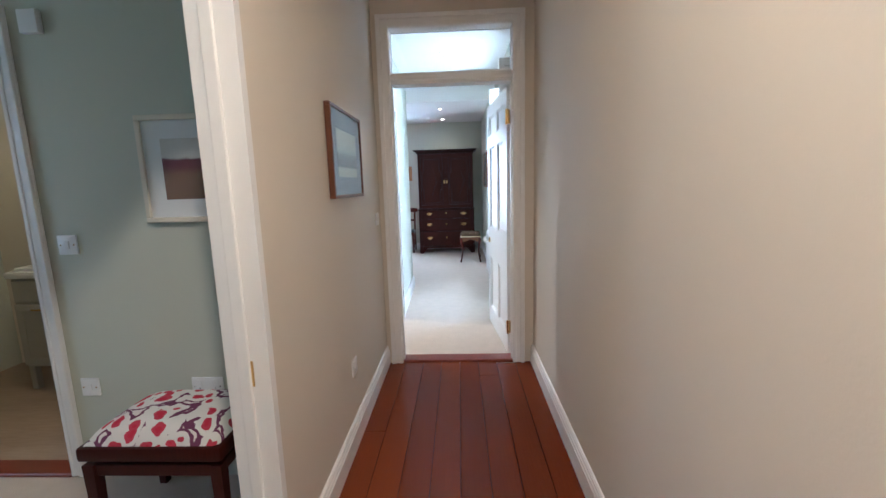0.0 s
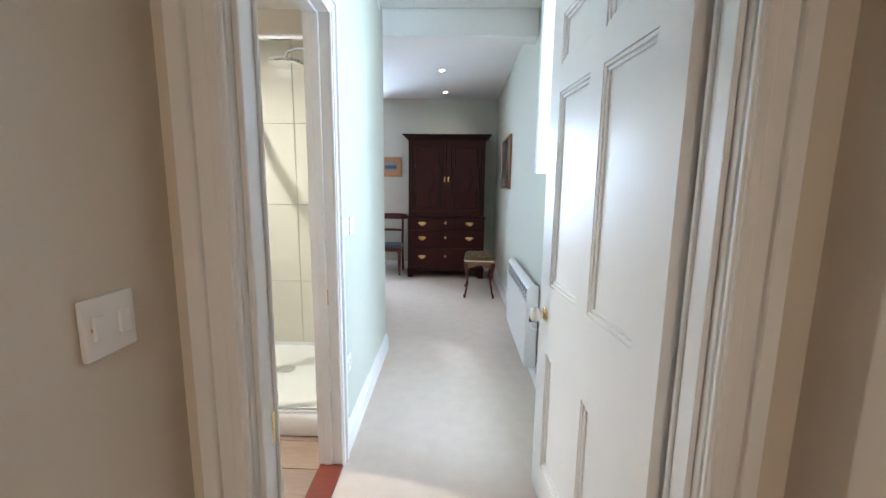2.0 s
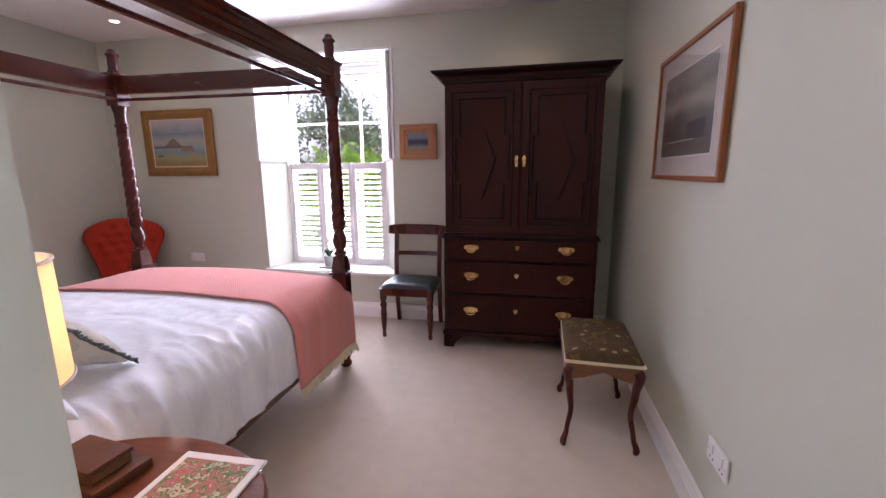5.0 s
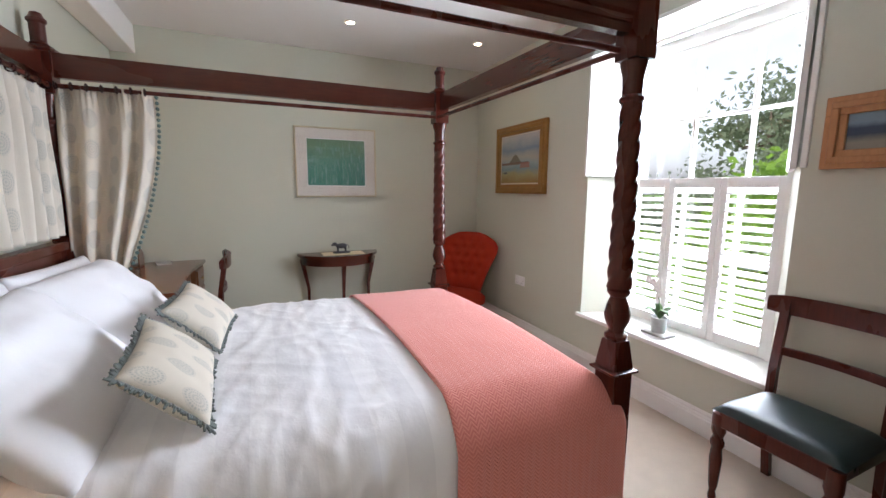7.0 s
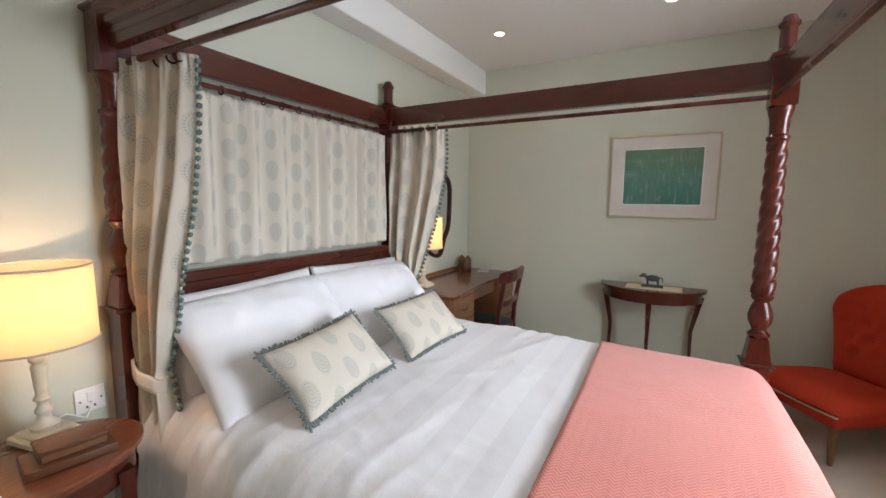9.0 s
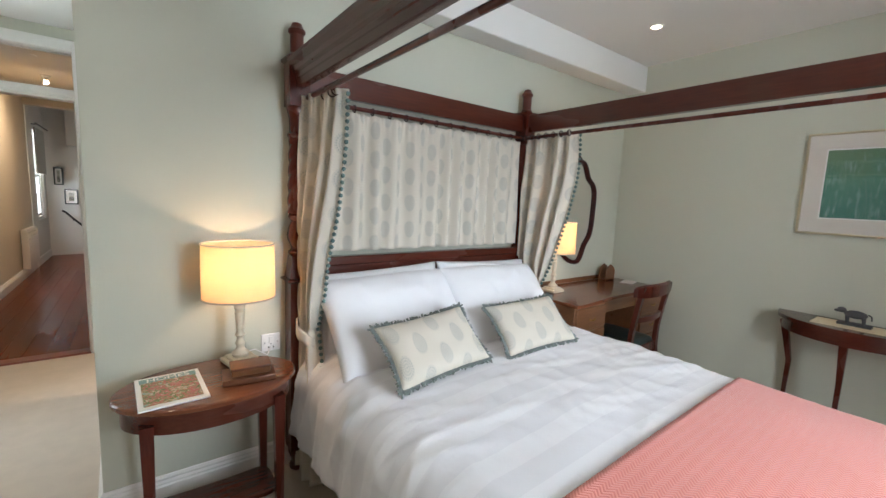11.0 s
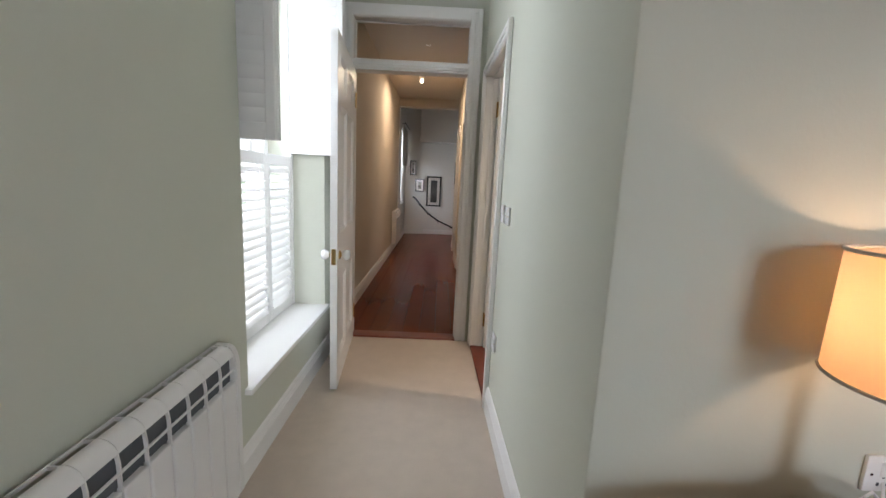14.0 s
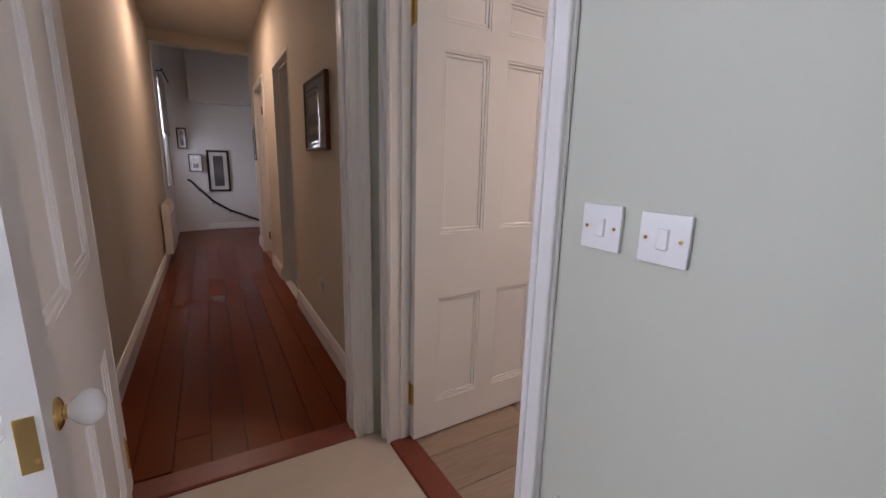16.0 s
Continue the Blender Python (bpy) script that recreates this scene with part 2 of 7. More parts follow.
PLANK = wood("red_hardwood_plank", (0.100, 0.017, 0.004), (0.215, 0.046, 0.010), 0.25, (16, 0.5, 16), 0.02, True, 0.15, 0.4)
THRESH = wood("red_hardwood_threshold", (0.12, 0.022, 0.012), (0.23, 0.05, 0.025), 0.35, (1.0, 14, 14), 0.2)
DARKWOOD = wood("dark_mahogany", (0.009, 0.0023, 0.0018), (0.062, 0.0105, 0.0068), 0.37, (12, 12, 1.1), 0.0, spec=0.20)
MOULD = wood("dark_mahogany_moulding", (0.008, 0.0022, 0.0018), (0.030, 0.006, 0.0045), 0.34, (12, 12, 1.1), 0.02, spec=0.2)
REDWOOD = wood("red_mahogany", (0.034, 0.0060, 0.004), (0.110, 0.021, 0.011), 0.27, (12, 12, 1.1), 0.22, spec=0.3)
REDWOOD_X = wood("red_mahogany_crosswise", (0.034, 0.0065, 0.004), (0.115, 0.024, 0.012), 0.26, (1.1, 12, 12), 0.45)
REDWOOD_Y = wood("red_mahogany_lengthwise", (0.034, 0.0065, 0.004), (0.115, 0.024, 0.012), 0.26, (12, 1.1, 12), 0.45)
TABLEWOOD = wood("polished_mahogany_top", (0.085, 0.024, 0.010), (0.22, 0.068, 0.028), 0.22, (1.2, 12, 12), 0.5)
DESKWOOD = wood("brown_walnut", (0.085, 0.034, 0.014), (0.25, 0.105, 0.042), 0.3, (1.2, 12, 12), 0.35)
BRASS = mat("polished_brass", (0.72, 0.50, 0.20), 0.25, 1.0, 0.1, 30)
CHROME = mat("chrome", (0.80, 0.81, 0.82), 0.12, 1.0, 0.03, 20)
LINEN = mat("white_cotton", (0.85, 0.845, 0.87), 0.85, vary=0.02, scale=5, bump=0.3, bump_scale=260, spec=0.2)
LEAFCLOTH = leaf_cloth("leaf_printed_linen", (0.82, 0.76, 0.66), (0.20, 0.25, 0.26))
FRINGE = mat("grey_green_fringe", (0.18, 0.20, 0.19), 0.95, vary=0.35, scale=60, bump=0.6, bump_scale=300, spec=0.1)
POMPOM = mat("grey_green_wool", (0.13, 0.19, 0.18), 0.95, vary=0.3, scale=80, spec=0.1)
PINK = herringbone("coral_herringbone_wool", (0.80, 0.32, 0.265), (0.66, 0.20, 0.175))
CREAMYARN = mat("cream_yarn", (0.68, 0.58, 0.40), 0.95, vary=0.15, scale=60, spec=0.1)
LEATHER = mat("dark_green_leather", (0.012, 0.026, 0.026), 0.34, vary=0.3, scale=12, bump=0.25, bump_scale=220)
VELVET = mat("red_velvet", (0.40, 0.035, 0.014), 0.85, vary=0.18, scale=10, bump=0.2, bump_scale=300, spec=0.15)
PLASTIC = mat("white_plastic", (0.80, 0.79, 0.77), 0.3, vary=0.015, scale=10)
RADWHITE = mat("white_enamel", (0.74, 0.72, 0.69), 0.3, vary=0.02, scale=8)
DARKGREY = mat("dark_grey_metal", (0.05, 0.05, 0.055), 0.6, vary=0.1, scale=10)
# shade inside the radiator grille, put into the colour
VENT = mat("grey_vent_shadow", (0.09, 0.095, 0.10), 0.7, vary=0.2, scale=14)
BLACK = mat("black_paint", (0.012, 0.012, 0.012), 0.35, vary=0.1, scale=10)
GILT = mat("gilt_frame", (0.33, 0.17, 0.045), 0.42, 0.35, 0.3, 14, 0.3, 90)
OAK = wood("light_oak_frame", (0.34, 0.15, 0.06), (0.55, 0.28, 0.12), 0.45, (8, 8, 2), 0.1)
ORANGEFRAME = wood("orange_brown_frame", (0.20, 0.060, 0.016), (0.36, 0.125, 0.034), 0.4, (8, 8, 2), 0.2)
BROWNFRAME = wood("brown_frame", (0.075, 0.026, 0.011), (0.17, 0.062, 0.025), 0.4, (8, 8, 2), 0.2)
SILVERGILT = mat("pale_gilt_frame", (0.60, 0.52, 0.36), 0.3, 0.7, 0.15, 14)
CREAMFRAME = mat("cream_frame", (0.70, 0.63, 0.50), 0.5, 0, 0.08, 14)
MOUNT = mat("cream_mount_board", (0.66, 0.61, 0.56), 0.8, vary=0.03, scale=9)
GREYMOUNT = mat("grey_mount_board", (0.13, 0.145, 0.18), 0.6, vary=0.05, scale=9)
PANE = pane_glass("window_glass")
SHOWERGLASS = pane_glass("shower_glass", (0.93, 0.97, 0.95))
MIRROR = mat("mirror_silver", (0.88, 0.89, 0.88), 0.02, 1.0, 0.01, 3)
PORCELAIN = mat("white_porcelain", (0.82, 0.81, 0.78), 0.12, vary=0.01, scale=4, coat=0.3)
BATHWALL = mat("warm_white_bathroom_paint", (0.74, 0.69, 0.60), 0.7, vary=0.03, scale=2, bump=0.08, bump_scale=90)
WALLTILE = mat("cream_glazed_tile", (0.66, 0.63, 0.54), 0.2, vary=0.06, scale=3)
GROUT = mat("grey_grout", (0.42, 0.40, 0.36), 0.9, vary=0.1, scale=30)
FLOORTILE = wood("wood_effect_tile", (0.22, 0.155, 0.105), (0.42, 0.31, 0.22), 0.4, (1.0, 9, 9), 0.0, True)
GREYCAB = mat("grey_cabinet_paint", (0.42, 0.40, 0.35), 0.5, vary=0.03, scale=6)
IVORY = mat("distressed_ivory_paint", (0.68, 0.60, 0.46), 0.5, vary=0.14, scale=35, bump=0.2, bump_scale=90)
TERRACOTTA = mat("grey_ceramic", (0.42, 0.42, 0.40), 0.6, vary=0.1, scale=30)
LEAF = mat("green_leaf", (0.05, 0.11, 0.025), 0.5, vary=0.3, scale=14)
PETAL = mat("white_petal", (0.78, 0.74, 0.74), 0.6, vary=0.1, scale=20)
YELLOW = mat("yellow_petal", (0.75, 0.45, 0.02), 0.6, vary=0.2, scale=30)
BARK = mat("grey_bark", (0.10, 0.075, 0.05), 0.9, vary=0.3, scale=12, bump=0.8, bump_scale=20)


def leaves(name, color):
    """Thin leaves that let some light through."""
    m = mat(name, color, 0.6, vary=0.35, scale=1.5, spec=0.3)
    n, l = m.node_tree.nodes, m.node_tree.links
    tr, mx = n.new("ShaderNodeBsdfTranslucent"), n.new("ShaderNodeMixShader")
    tr.inputs["Color"].default_value, mx.inputs[0].default_value = (*[min(1, c * 1.5) for c in color], 1), 0.5
    l.new(n["Principled BSDF"].outputs[0], mx.inputs[1])
    l.new(tr.outputs[0], mx.inputs[2])
    l.new(mx.outputs[0], n["Material Output"].inputs["Surface"])
    return m


FOLIAGE = leaves("tree_foliage", (0.15, 0.185, 0.11))
SHRUB = leaves("bright_shrub_foliage", (0.17, 0.29, 0.035))
GRASS = mat("garden_grass", (0.09, 0.16, 0.035), 0.9, vary=0.4, scale=0.5, spec=0.2)
IKAT = patches("red_ikat_cotton", [(0.50, 0.03, 0.06), (0.50, 0.05, 0.08), (0.76, 0.72, 0.66), (0.76, 0.72, 0.66), (0.16, 0.05, 0.10), (0.76, 0.70, 0.64)], 15)
TAPESTRY = patches("brown_floral_tapestry", [(0.30, 0.22, 0.13), (0.10, 0.065, 0.035), (0.095, 0.06, 0.032), (0.085, 0.055, 0.03), (0.13, 0.10, 0.04), (0.09, 0.055, 0.03)], 13)
BULB = glow("warm_lamp_glow", (1.0, 0.80, 0.55), 22)
HALLBULB = glow("warm_hall_lamp_glow", (1.0, 0.74, 0.45), 25)


def shade_cloth():
    m = bpy.data.materials.new("cream_lampshade_cloth")
    m.use_nodes = True
    n, l = m.node_tree.nodes, m.node_tree.links
    n.remove(n["Principled BSDF"])
    df, tr, mx = n.new("ShaderNodeBsdfDiffuse"), n.new("ShaderNodeBsdfTranslucent"), n.new("ShaderNodeMixShader")
    df.inputs["Color"].default_value, tr.inputs["Color"].default_value, mx.inputs[0].default_value = (0.74, 0.62, 0.44, 1), (0.80, 0.52, 0.28, 1), 0.6
    l.new(df.outputs[0], mx.inputs[1])
    l.new(tr.outputs[0], mx.inputs[2])
    l.new(mx.outputs[0], n["Material Output"].inputs["Surface"])
    return m


SHADE = shade_cloth()
SKYBLUE, SAND = (0.30, 0.40, 0.50), (0.45, 0.34, 0.17)
P_GREEN = picture("green_woodland_print", [(0.1, (0.06, 0.23, 0.18)), (0.35, (0.09, 0.26, 0.20)), (0.6, (0.12, 0.29, 0.21)), (0.9, (0.17, 0.29, 0.17))], 0.40, 4, 0.35, 0.4, streaks=(0.36, 0.50, 0.45))
P_COAST = picture("coast_oil_painting", [(0.04, (0.30, 0.20, 0.06)), (0.20, (0.36, 0.33, 0.16)), (0.30, (0.20, 0.30, 0.32)), (0.40, (0.30, 0.38, 0.40)), (0.55, (0.44, 0.41, 0.34)), (0.72, (0.20, 0.28, 0.36)), (0.95, (0.50, 0.48, 0.45))], 0.12, 3.5, 0.12, shapes=(("hill", 0.40, 0.43, 0.17, 0.20, (0.15, 0.12, 0.07)), ("block", 0.38, 0.415, 0.36, 0.025, (0.16, 0.07, 0.04)), ("block", 0.66, 0.37, 0.12, 0.055, (0.33, 0.15, 0.12)), ("block", 0.12, 0.22, 0.05, 0.02, (0.06, 0.07, 0.08))))
P_SMALL = picture("small_seascape", [(0.2, (0.30, 0.28, 0.22)), (0.4, (0.05, 0.07, 0.11)), (0.6, (0.05, 0.07, 0.12)), (0.75, (0.22, 0.30, 0.38))], 0.06, 4, 0.2)
P_MONO = picture("grey_landscape_print", [(0.05, (0.17, 0.14, 0.10)), (0.25, (0.12, 0.10, 0.085)), (0.42, (0.20, 0.17, 0.14)), (0.60, (0.44, 0.40, 0.33)), (0.78, (0.26, 0.24, 0.20)), (0.95, (0.36, 0.34, 0.30))], 0.16, 3.2, 0.15, shapes=(("hill", 0.36, 0.36, 0.30, 0.16, (0.15, 0.125, 0.105)), ("block", 0.72, 0.28, 0.16, 0.10, (0.05, 0.045, 0.04)), ("block", 0.40, 0.175, 0.30, 0.008, (0.50, 0.46, 0.40))))
P_SEPIA = picture("sepia_landscape_print", [(0.05, (0.50, 0.44, 0.33)), (0.18, (0.50, 0.44, 0.33)), (0.22, (0.07, 0.07, 0.07)), (0.45, (0.16, 0.15, 0.13)), (0.60, (0.50, 0.47, 0.39)), (0.9, (0.56, 0.52, 0.42))], 0.05, 6, 0.3)
P_RED = picture("red_hills_print", [(0.05, (0.20, 0.11, 0.06)), (0.4, (0.24, 0.13, 0.08)), (0.55, (0.16, 0.03, 0.05)), (0.66, (0.16, 0.035, 0.06)), (0.70, (0.70, 0.66, 0.60))], 0.06, 4, 0.2)
P_DARK = picture("dark_photograph", [(0.1, (0.05, 0.05, 0.05)), (0.5, (0.14, 0.13, 0.12)), (0.9, (0.07, 0.07, 0.07))], 0.25, 5, 0.4)
P_COVER = patches("magazine_cover_print", [(0.55, 0.50, 0.42), (0.42, 0.12, 0.12), (0.45, 0.20, 0.16), (0.12, 0.20, 0.07), (0.60, 0.46, 0.36), (0.20, 0.36, 0.34)], 42, 0.35)


# ---- mesh helpers ----
def link(name, bm, material, smooth=None):
    me = bpy.data.meshes.new(name)
    bmesh.ops.recalc_face_normals(bm, faces=bm.faces)
    bm.to_mesh(me)
    bm.free()
    for mt in material if isinstance(material, (list, tuple)) else [material]:
        me.materials.append(mt)
    if smooth:
        me.shade_smooth()
        me.set_sharp_from_angle(angle=radians(smooth))
    return new(name, me)


def part(name, bm, material, parent, label="", smooth=35):
    ob = link(name, bm, material, smooth)
    ob.parent = parent
    return tagged(ob, label)


def thing(name, label, category, group="", m=None):
    ob = new(name)
    ob.empty_display_size = 0.1
    if m is not None:
        ob.matrix_world = m
    return tagged(ob, label, category, group)


def setting(name, bm, material, label, category, smooth=35):
    return tagged(link(name, bm, material, smooth), label, category, "", "structure")


def box(bm, x0, x1, y0, y1, z0, z1, bevel=0.0, seg=1):
    m = Matrix.LocRotScale(((x0 + x1) / 2, (y0 + y1) / 2, (z0 + z1) / 2), None, (abs(x1 - x0), abs(y1 - y0), abs(z1 - z0)))
    got = bmesh.ops.create_cube(bm, size=1, matrix=m)
    if bevel:
        edges = {e for v in got["verts"] for e in v.link_edges}
        bmesh.ops.bevel(bm, geom=list(edges), offset=bevel, segments=seg, affect="EDGES", profile=0.6)
    return bm


def boxes(*rows, bevel=0.0, seg=1):
    bm = bmesh.new()
    for r in rows:
        box(bm, *r, bevel=bevel, seg=seg)
    return bm


def lathe(bm, profile, seg=20, m=None, cap=True):
    """A turned body round z: profile rows of (radius, height)."""
    rings = []
    for r, z in profile:
        ring = []
        for k in range(seg):
            a = 2 * math.pi * k / seg
            v = Vector((r * math.cos(a), r * math.sin(a), z))
            ring.append(bm.verts.new(m @ v if m is not None else v))
        rings.append(ring)
    for a, b in zip(rings, rings[1:]):
        for k in range(seg):
            bm.faces.new((a[k], a[(k + 1) % seg], b[(k + 1) % seg], b[k]))
    if cap:
        bm.faces.new(rings[0][::-1])
        bm.faces.new(rings[-1])
    return bm


def loft(bm, rings, closed=True, cap=True):
    """Joins rings of points (each the same count) by faces."""
    rows = [[bm.verts.new(p) for p in ring] for ring in rings]
    n = len(rows[0])
    for a, b in zip(rows, rows[1:]):
        for k in range(n if closed else n - 1):
            bm.faces.new((a[k], a[(k + 1) % n], b[(k + 1) % n], b[k]))
    if cap and closed:
        bm.faces.new(rows[0][::-1])
        bm.faces.new(rows[-1])
    return bm


def tube(bm, path, r, seg=8):
    """A round bar along a path; r: one radius or one for each point."""
    pts = [Vector(p) for p in path]
    rings, up = [], None
    for k, p in enumerate(pts):
        d = (pts[min(k + 1, len(pts) - 1)] - pts[max(k - 1, 0)]).normalized()
        if up is None:
            up = Vector((0, 0, 1)) if abs(d.z) < 0.9 else Vector((1, 0, 0))
        side = d.cross(up).normalized()
        up = side.cross(d).normalized()
        rad = r[k] if isinstance(r, (list, tuple)) else r
        rings.append([p + rad * (math.cos(2 * math.pi * j / seg) * side + math.sin(2 * math.pi * j / seg) * up) for j in range(seg)])
    return loft(bm, rings)


def sweep(bm, path, section):
    """A moulding: section points (out, up) carried along a level path of (x, y, z); out is to the right of the way."""
    pts = [Vector(p) for p in path]
    rings = []
    for k, p in enumerate(pts):
        a = (p - pts[k - 1]).normalized() if k else None
        b = (pts[k + 1] - p).normalized() if k < len(pts) - 1 else None
        d = ((a or b) + (b or a)).normalized()
        side = Vector((d.y, -d.x, 0)).normalized()
        f = 1 / max(0.3, d.dot(b or a))
        rings.append([p + side * u * f + Vector((0, 0, v)) for u, v in section])
    return loft(bm, rings)


def wall_run(bm, axis, at, thick, lo, hi, top, holes, z0=0.0):
    """A wall along x or y whose face lies at `at` and whose body reaches `thick` behind it; holes: (from, to, bottom, top)."""
    def put(a, b, c, d):
        if b - a > 1e-4 and d - c > 1e-4:
            s, t = sorted((at, at + thick))
            box(bm, *((a, b, s, t, c, d) if axis == "x" else (s, t, a, b, c, d)))
    here = lo
    for a, b, c, d in sorted(holes):
        put(here, a, z0, top)
        put(a, b, z0, c)
        put(a, b, d, top)
        here = b
    put(here, hi, z0, top)
    return bm


def sheet(bm, place, nu, nv, ulen, vlen, thick=0.0):
    """A cloth: place(a, b) for a and b from 0 to 1, with its UV in metres."""
    uv = bm.loops.layers.uv.verify()
    grid = [[bm.verts.new(place(i / nu, j / nv)) for j in range(nv + 1)] for i in range(nu + 1)]
    for i in range(nu):
        for j in range(nv):
            f = bm.faces.new((grid[i][j], grid[i + 1][j], grid[i + 1][j + 1], grid[i][j + 1]))
            for loop, (a, b) in zip(f.loops, ((i, j), (i + 1, j), (i + 1, j + 1), (i, j + 1))):
                loop[uv].uv = (a / nu * ulen, b / nv * vlen)
    return bm


def ball(bm, at, r, squash=(1, 1, 1), sub=1):
    bmesh.ops.create_icosphere(bm, subdivisions=sub, radius=1, matrix=Matrix.LocRotScale(at, None, [r * s for s in squash]))
    return bm


def frame_bars(bm, w, h, bar, y0, y1, bevel=0.004):
    """Four bars round an opening, in the plane x, z, centred; outer size w by h."""
    a, b = w / 2, h / 2
    box(bm, -a, a, y0, y1, b - bar, b, bevel)
    box(bm, -a, a, y0, y1, -b, -b + bar, bevel)
    box(bm, -a, -a + bar, y0 + 0.0004, y1 - 0.0004, -b + bar - 0.001, b - bar + 0.001, bevel)
    box(bm, a - bar, a, y0 + 0.0004, y1 - 0.0004, -b + bar - 0.001, b - bar + 0.001, bevel)
    return bm


def framed_picture(name, label, m, w, h, bar, frame_mat, art, mount=None, margin=0.0, depth=0.025, glazed=True, inner=None, group=""):
    """A picture that hangs on a wall at local y = 0 and looks to -y; m: the pose of its middle."""
    t = thing(name, label, "picture", group, m)
    bm = frame_bars(bmesh.new(), w, h, bar, -depth, -0.002, 0.003)
    if bar > 0.035:
        frame_bars(bm, w - 0.6 * bar, h - 0.6 * bar, bar * 0.35, -depth - 0.010, -depth + 0.003, 0.003)
    part("frame", bm, frame_mat, t)
    iw, ih = w - 2 * bar, h - 2 * bar
    if mount:
        part("mount", boxes((-iw / 2 - 0.002, iw / 2 + 0.002, -depth + 0.011, -0.003, -ih / 2 - 0.002, ih / 2 + 0.002)), mount, t)
        if inner:
            part("inner_slip", frame_bars(bmesh.new(), iw - 2 * margin + 0.014, ih - 2 * margin + 0.014, 0.007, -depth + 0.008, -depth + 0.012, 0.0), inner, t)
    aw, ah = iw - 2 * margin, ih - 2 * margin
    part("artwork", boxes((-aw / 2, aw / 2, -depth + 0.009, -depth + 0.014, -ah / 2, ah / 2)), art, t)
    if glazed:
        g = part("glass", boxes((-iw / 2, iw / 2, -depth + 0.004, -depth + 0.006, -ih / 2, ih / 2)), PANE, t)
        g.visible_shadow = False
    return t


def switch_plate(name, label, m, w=0.086, h=0.086, rockers=1, holes=0):
    t = thing(name, label, "socket" if holes else "switch", "", m)
    part("plate", boxes((-w / 2, w / 2, -0.010, -0.001, -h / 2, h / 2), bevel=0.003, seg=2), PLASTIC, t)
    for k in range(rockers):
        x = (k - (rockers - 1) / 2) * w / max(1, rockers)
        part("rocker", boxes((x - 0.010, x + 0.010, -0.014, -0.008, -0.018 + 0.012 * (holes > 0), 0.018 + 0.012 * (holes > 0)), bevel=0.002), PLASTIC, t)
    for x in (-w / 2 + 0.013, w / 2 - 0.013):
        part("screw", lathe(bmesh.new(), [(0.0035, 0), (0.0035, 0.0016)], 8, pose(x, -0.0098, 0, 90)), BRASS if not holes else CHROME, t)
    for k in range(holes):
        x = (k - (holes - 1) / 2) * w / max(1, holes)
        for dx, dz in ((0, -0.006), (-0.011, -0.024), (0.011, -0.024)):
            part("pin_hole", boxes((x + dx - 0.003, x + dx + 0.003, -0.0106, -0.009, dz - 0.004, dz + 0.004)), DARKGREY, t)
    return t


# ---- the large structure ----
LX, RX, HLX, HRX = -0.168, 0.895, -0.155, 0.95   # corridor faces, hall faces
HEAD_Y, FAR_Y, WEST_X = 7.205, 10.385, -3.915
CZ, BZ, HZ = 2.565, 2.59, 2.75                    # ceilings of corridor, bedroom, hall
HALL_Y0, LAND_Y = 0.0, -1.70
DOOR_L, DOOR_R, DOOR_Y0, DOOR_Y1 = -0.04, 0.804, 4.78, 4.90
BATH_Y0, BATH_Y1 = 5.0, 5.815                     # bathroom doorway
BATH_X0, BATH_YN, BATH_YF = -3.0, 4.95, 7.04
ROOM_Y0, ROOM_Y1 = 2.15, 2.94                      # doorway of the room beside the hall
ROOM_WALL = 3.545
SILL_Z, SILL_BED = 0.385, 0.428                   # corridor and bedroom window sills
SLANT = 1.5                                       # degrees by which the corridor's inner wall runs off square


def slanted(ob):
    """Turns a thing of the corridor's inner wall with that wall."""
    ob.matrix_world = pose(LX, 5.0, 0) @ pose(0, 0, 0, 0, 0, SLANT) @ pose(-LX, -5.0, 0) @ ob.matrix_world
    return ob


CORNER_X = LX - math.tan(radians(SLANT)) * (HEAD_Y - 5.0)


def walled(name, axis, at, thick, lo, hi, top, holes, material, label, z0=-0.05):
    return setting(name, wall_run(bmesh.new(), axis, at, thick, lo, hi, top, holes, z0), material, label, "wall")


slanted(walled("wall_corridor_left", "y", LX, -0.05, DOOR_Y1 - 0.03, HEAD_Y - 0.001, BZ + 0.1, [(BATH_Y0 - 0.02, BATH_Y1 + 0.02, -0.01, 2.02)], GREEN, "sage painted corridor wall with a bathroom doorway"))
walled("wall_right", "y", RX, 0.48, DOOR_Y1 - 0.03, FAR_Y + 0.48, BZ + 0.1, [(5.29, 6.43, SILL_Z - 0.03, 2.35)], GREEN, "sage painted wall with a deep window recess")
walled("wall_headboard", "x", HEAD_Y, -0.05, WEST_X, CORNER_X - 0.0015, BZ + 0.1, [], GREEN, "sage painted wall behind the four-poster bed")
walled("wall_far", "x", FAR_Y, 0.48, WEST_X - 0.2, RX, BZ + 0.1, [(-2.235, -0.94, SILL_BED - 0.03, 2.345)], GREEN, "sage painted wall with a tall sash window")
walled("wall_west", "y", WEST_X, -0.2, HEAD_Y - 0.05, FAR_Y, BZ + 0.1, [], GREEN, "sage painted wall with a framed green print")
walled("wall_hall_left", "y", HLX, -0.05, HALL_Y0, DOOR_Y0 - 0.01, HZ + 0.05, [(ROOM_Y0 - 0.027, ROOM_Y1 + 0.027, -0.01, 2.087), (0.593, 1.447, -0.01, 2.087)], CREAM, "cream painted hall wall with doorways")
walled("wall_hall_right", "y", HRX, 0.15, HALL_Y0, DOOR_Y0 - 0.01, HZ + 0.05, [], CREAM, "cream painted hall wall")
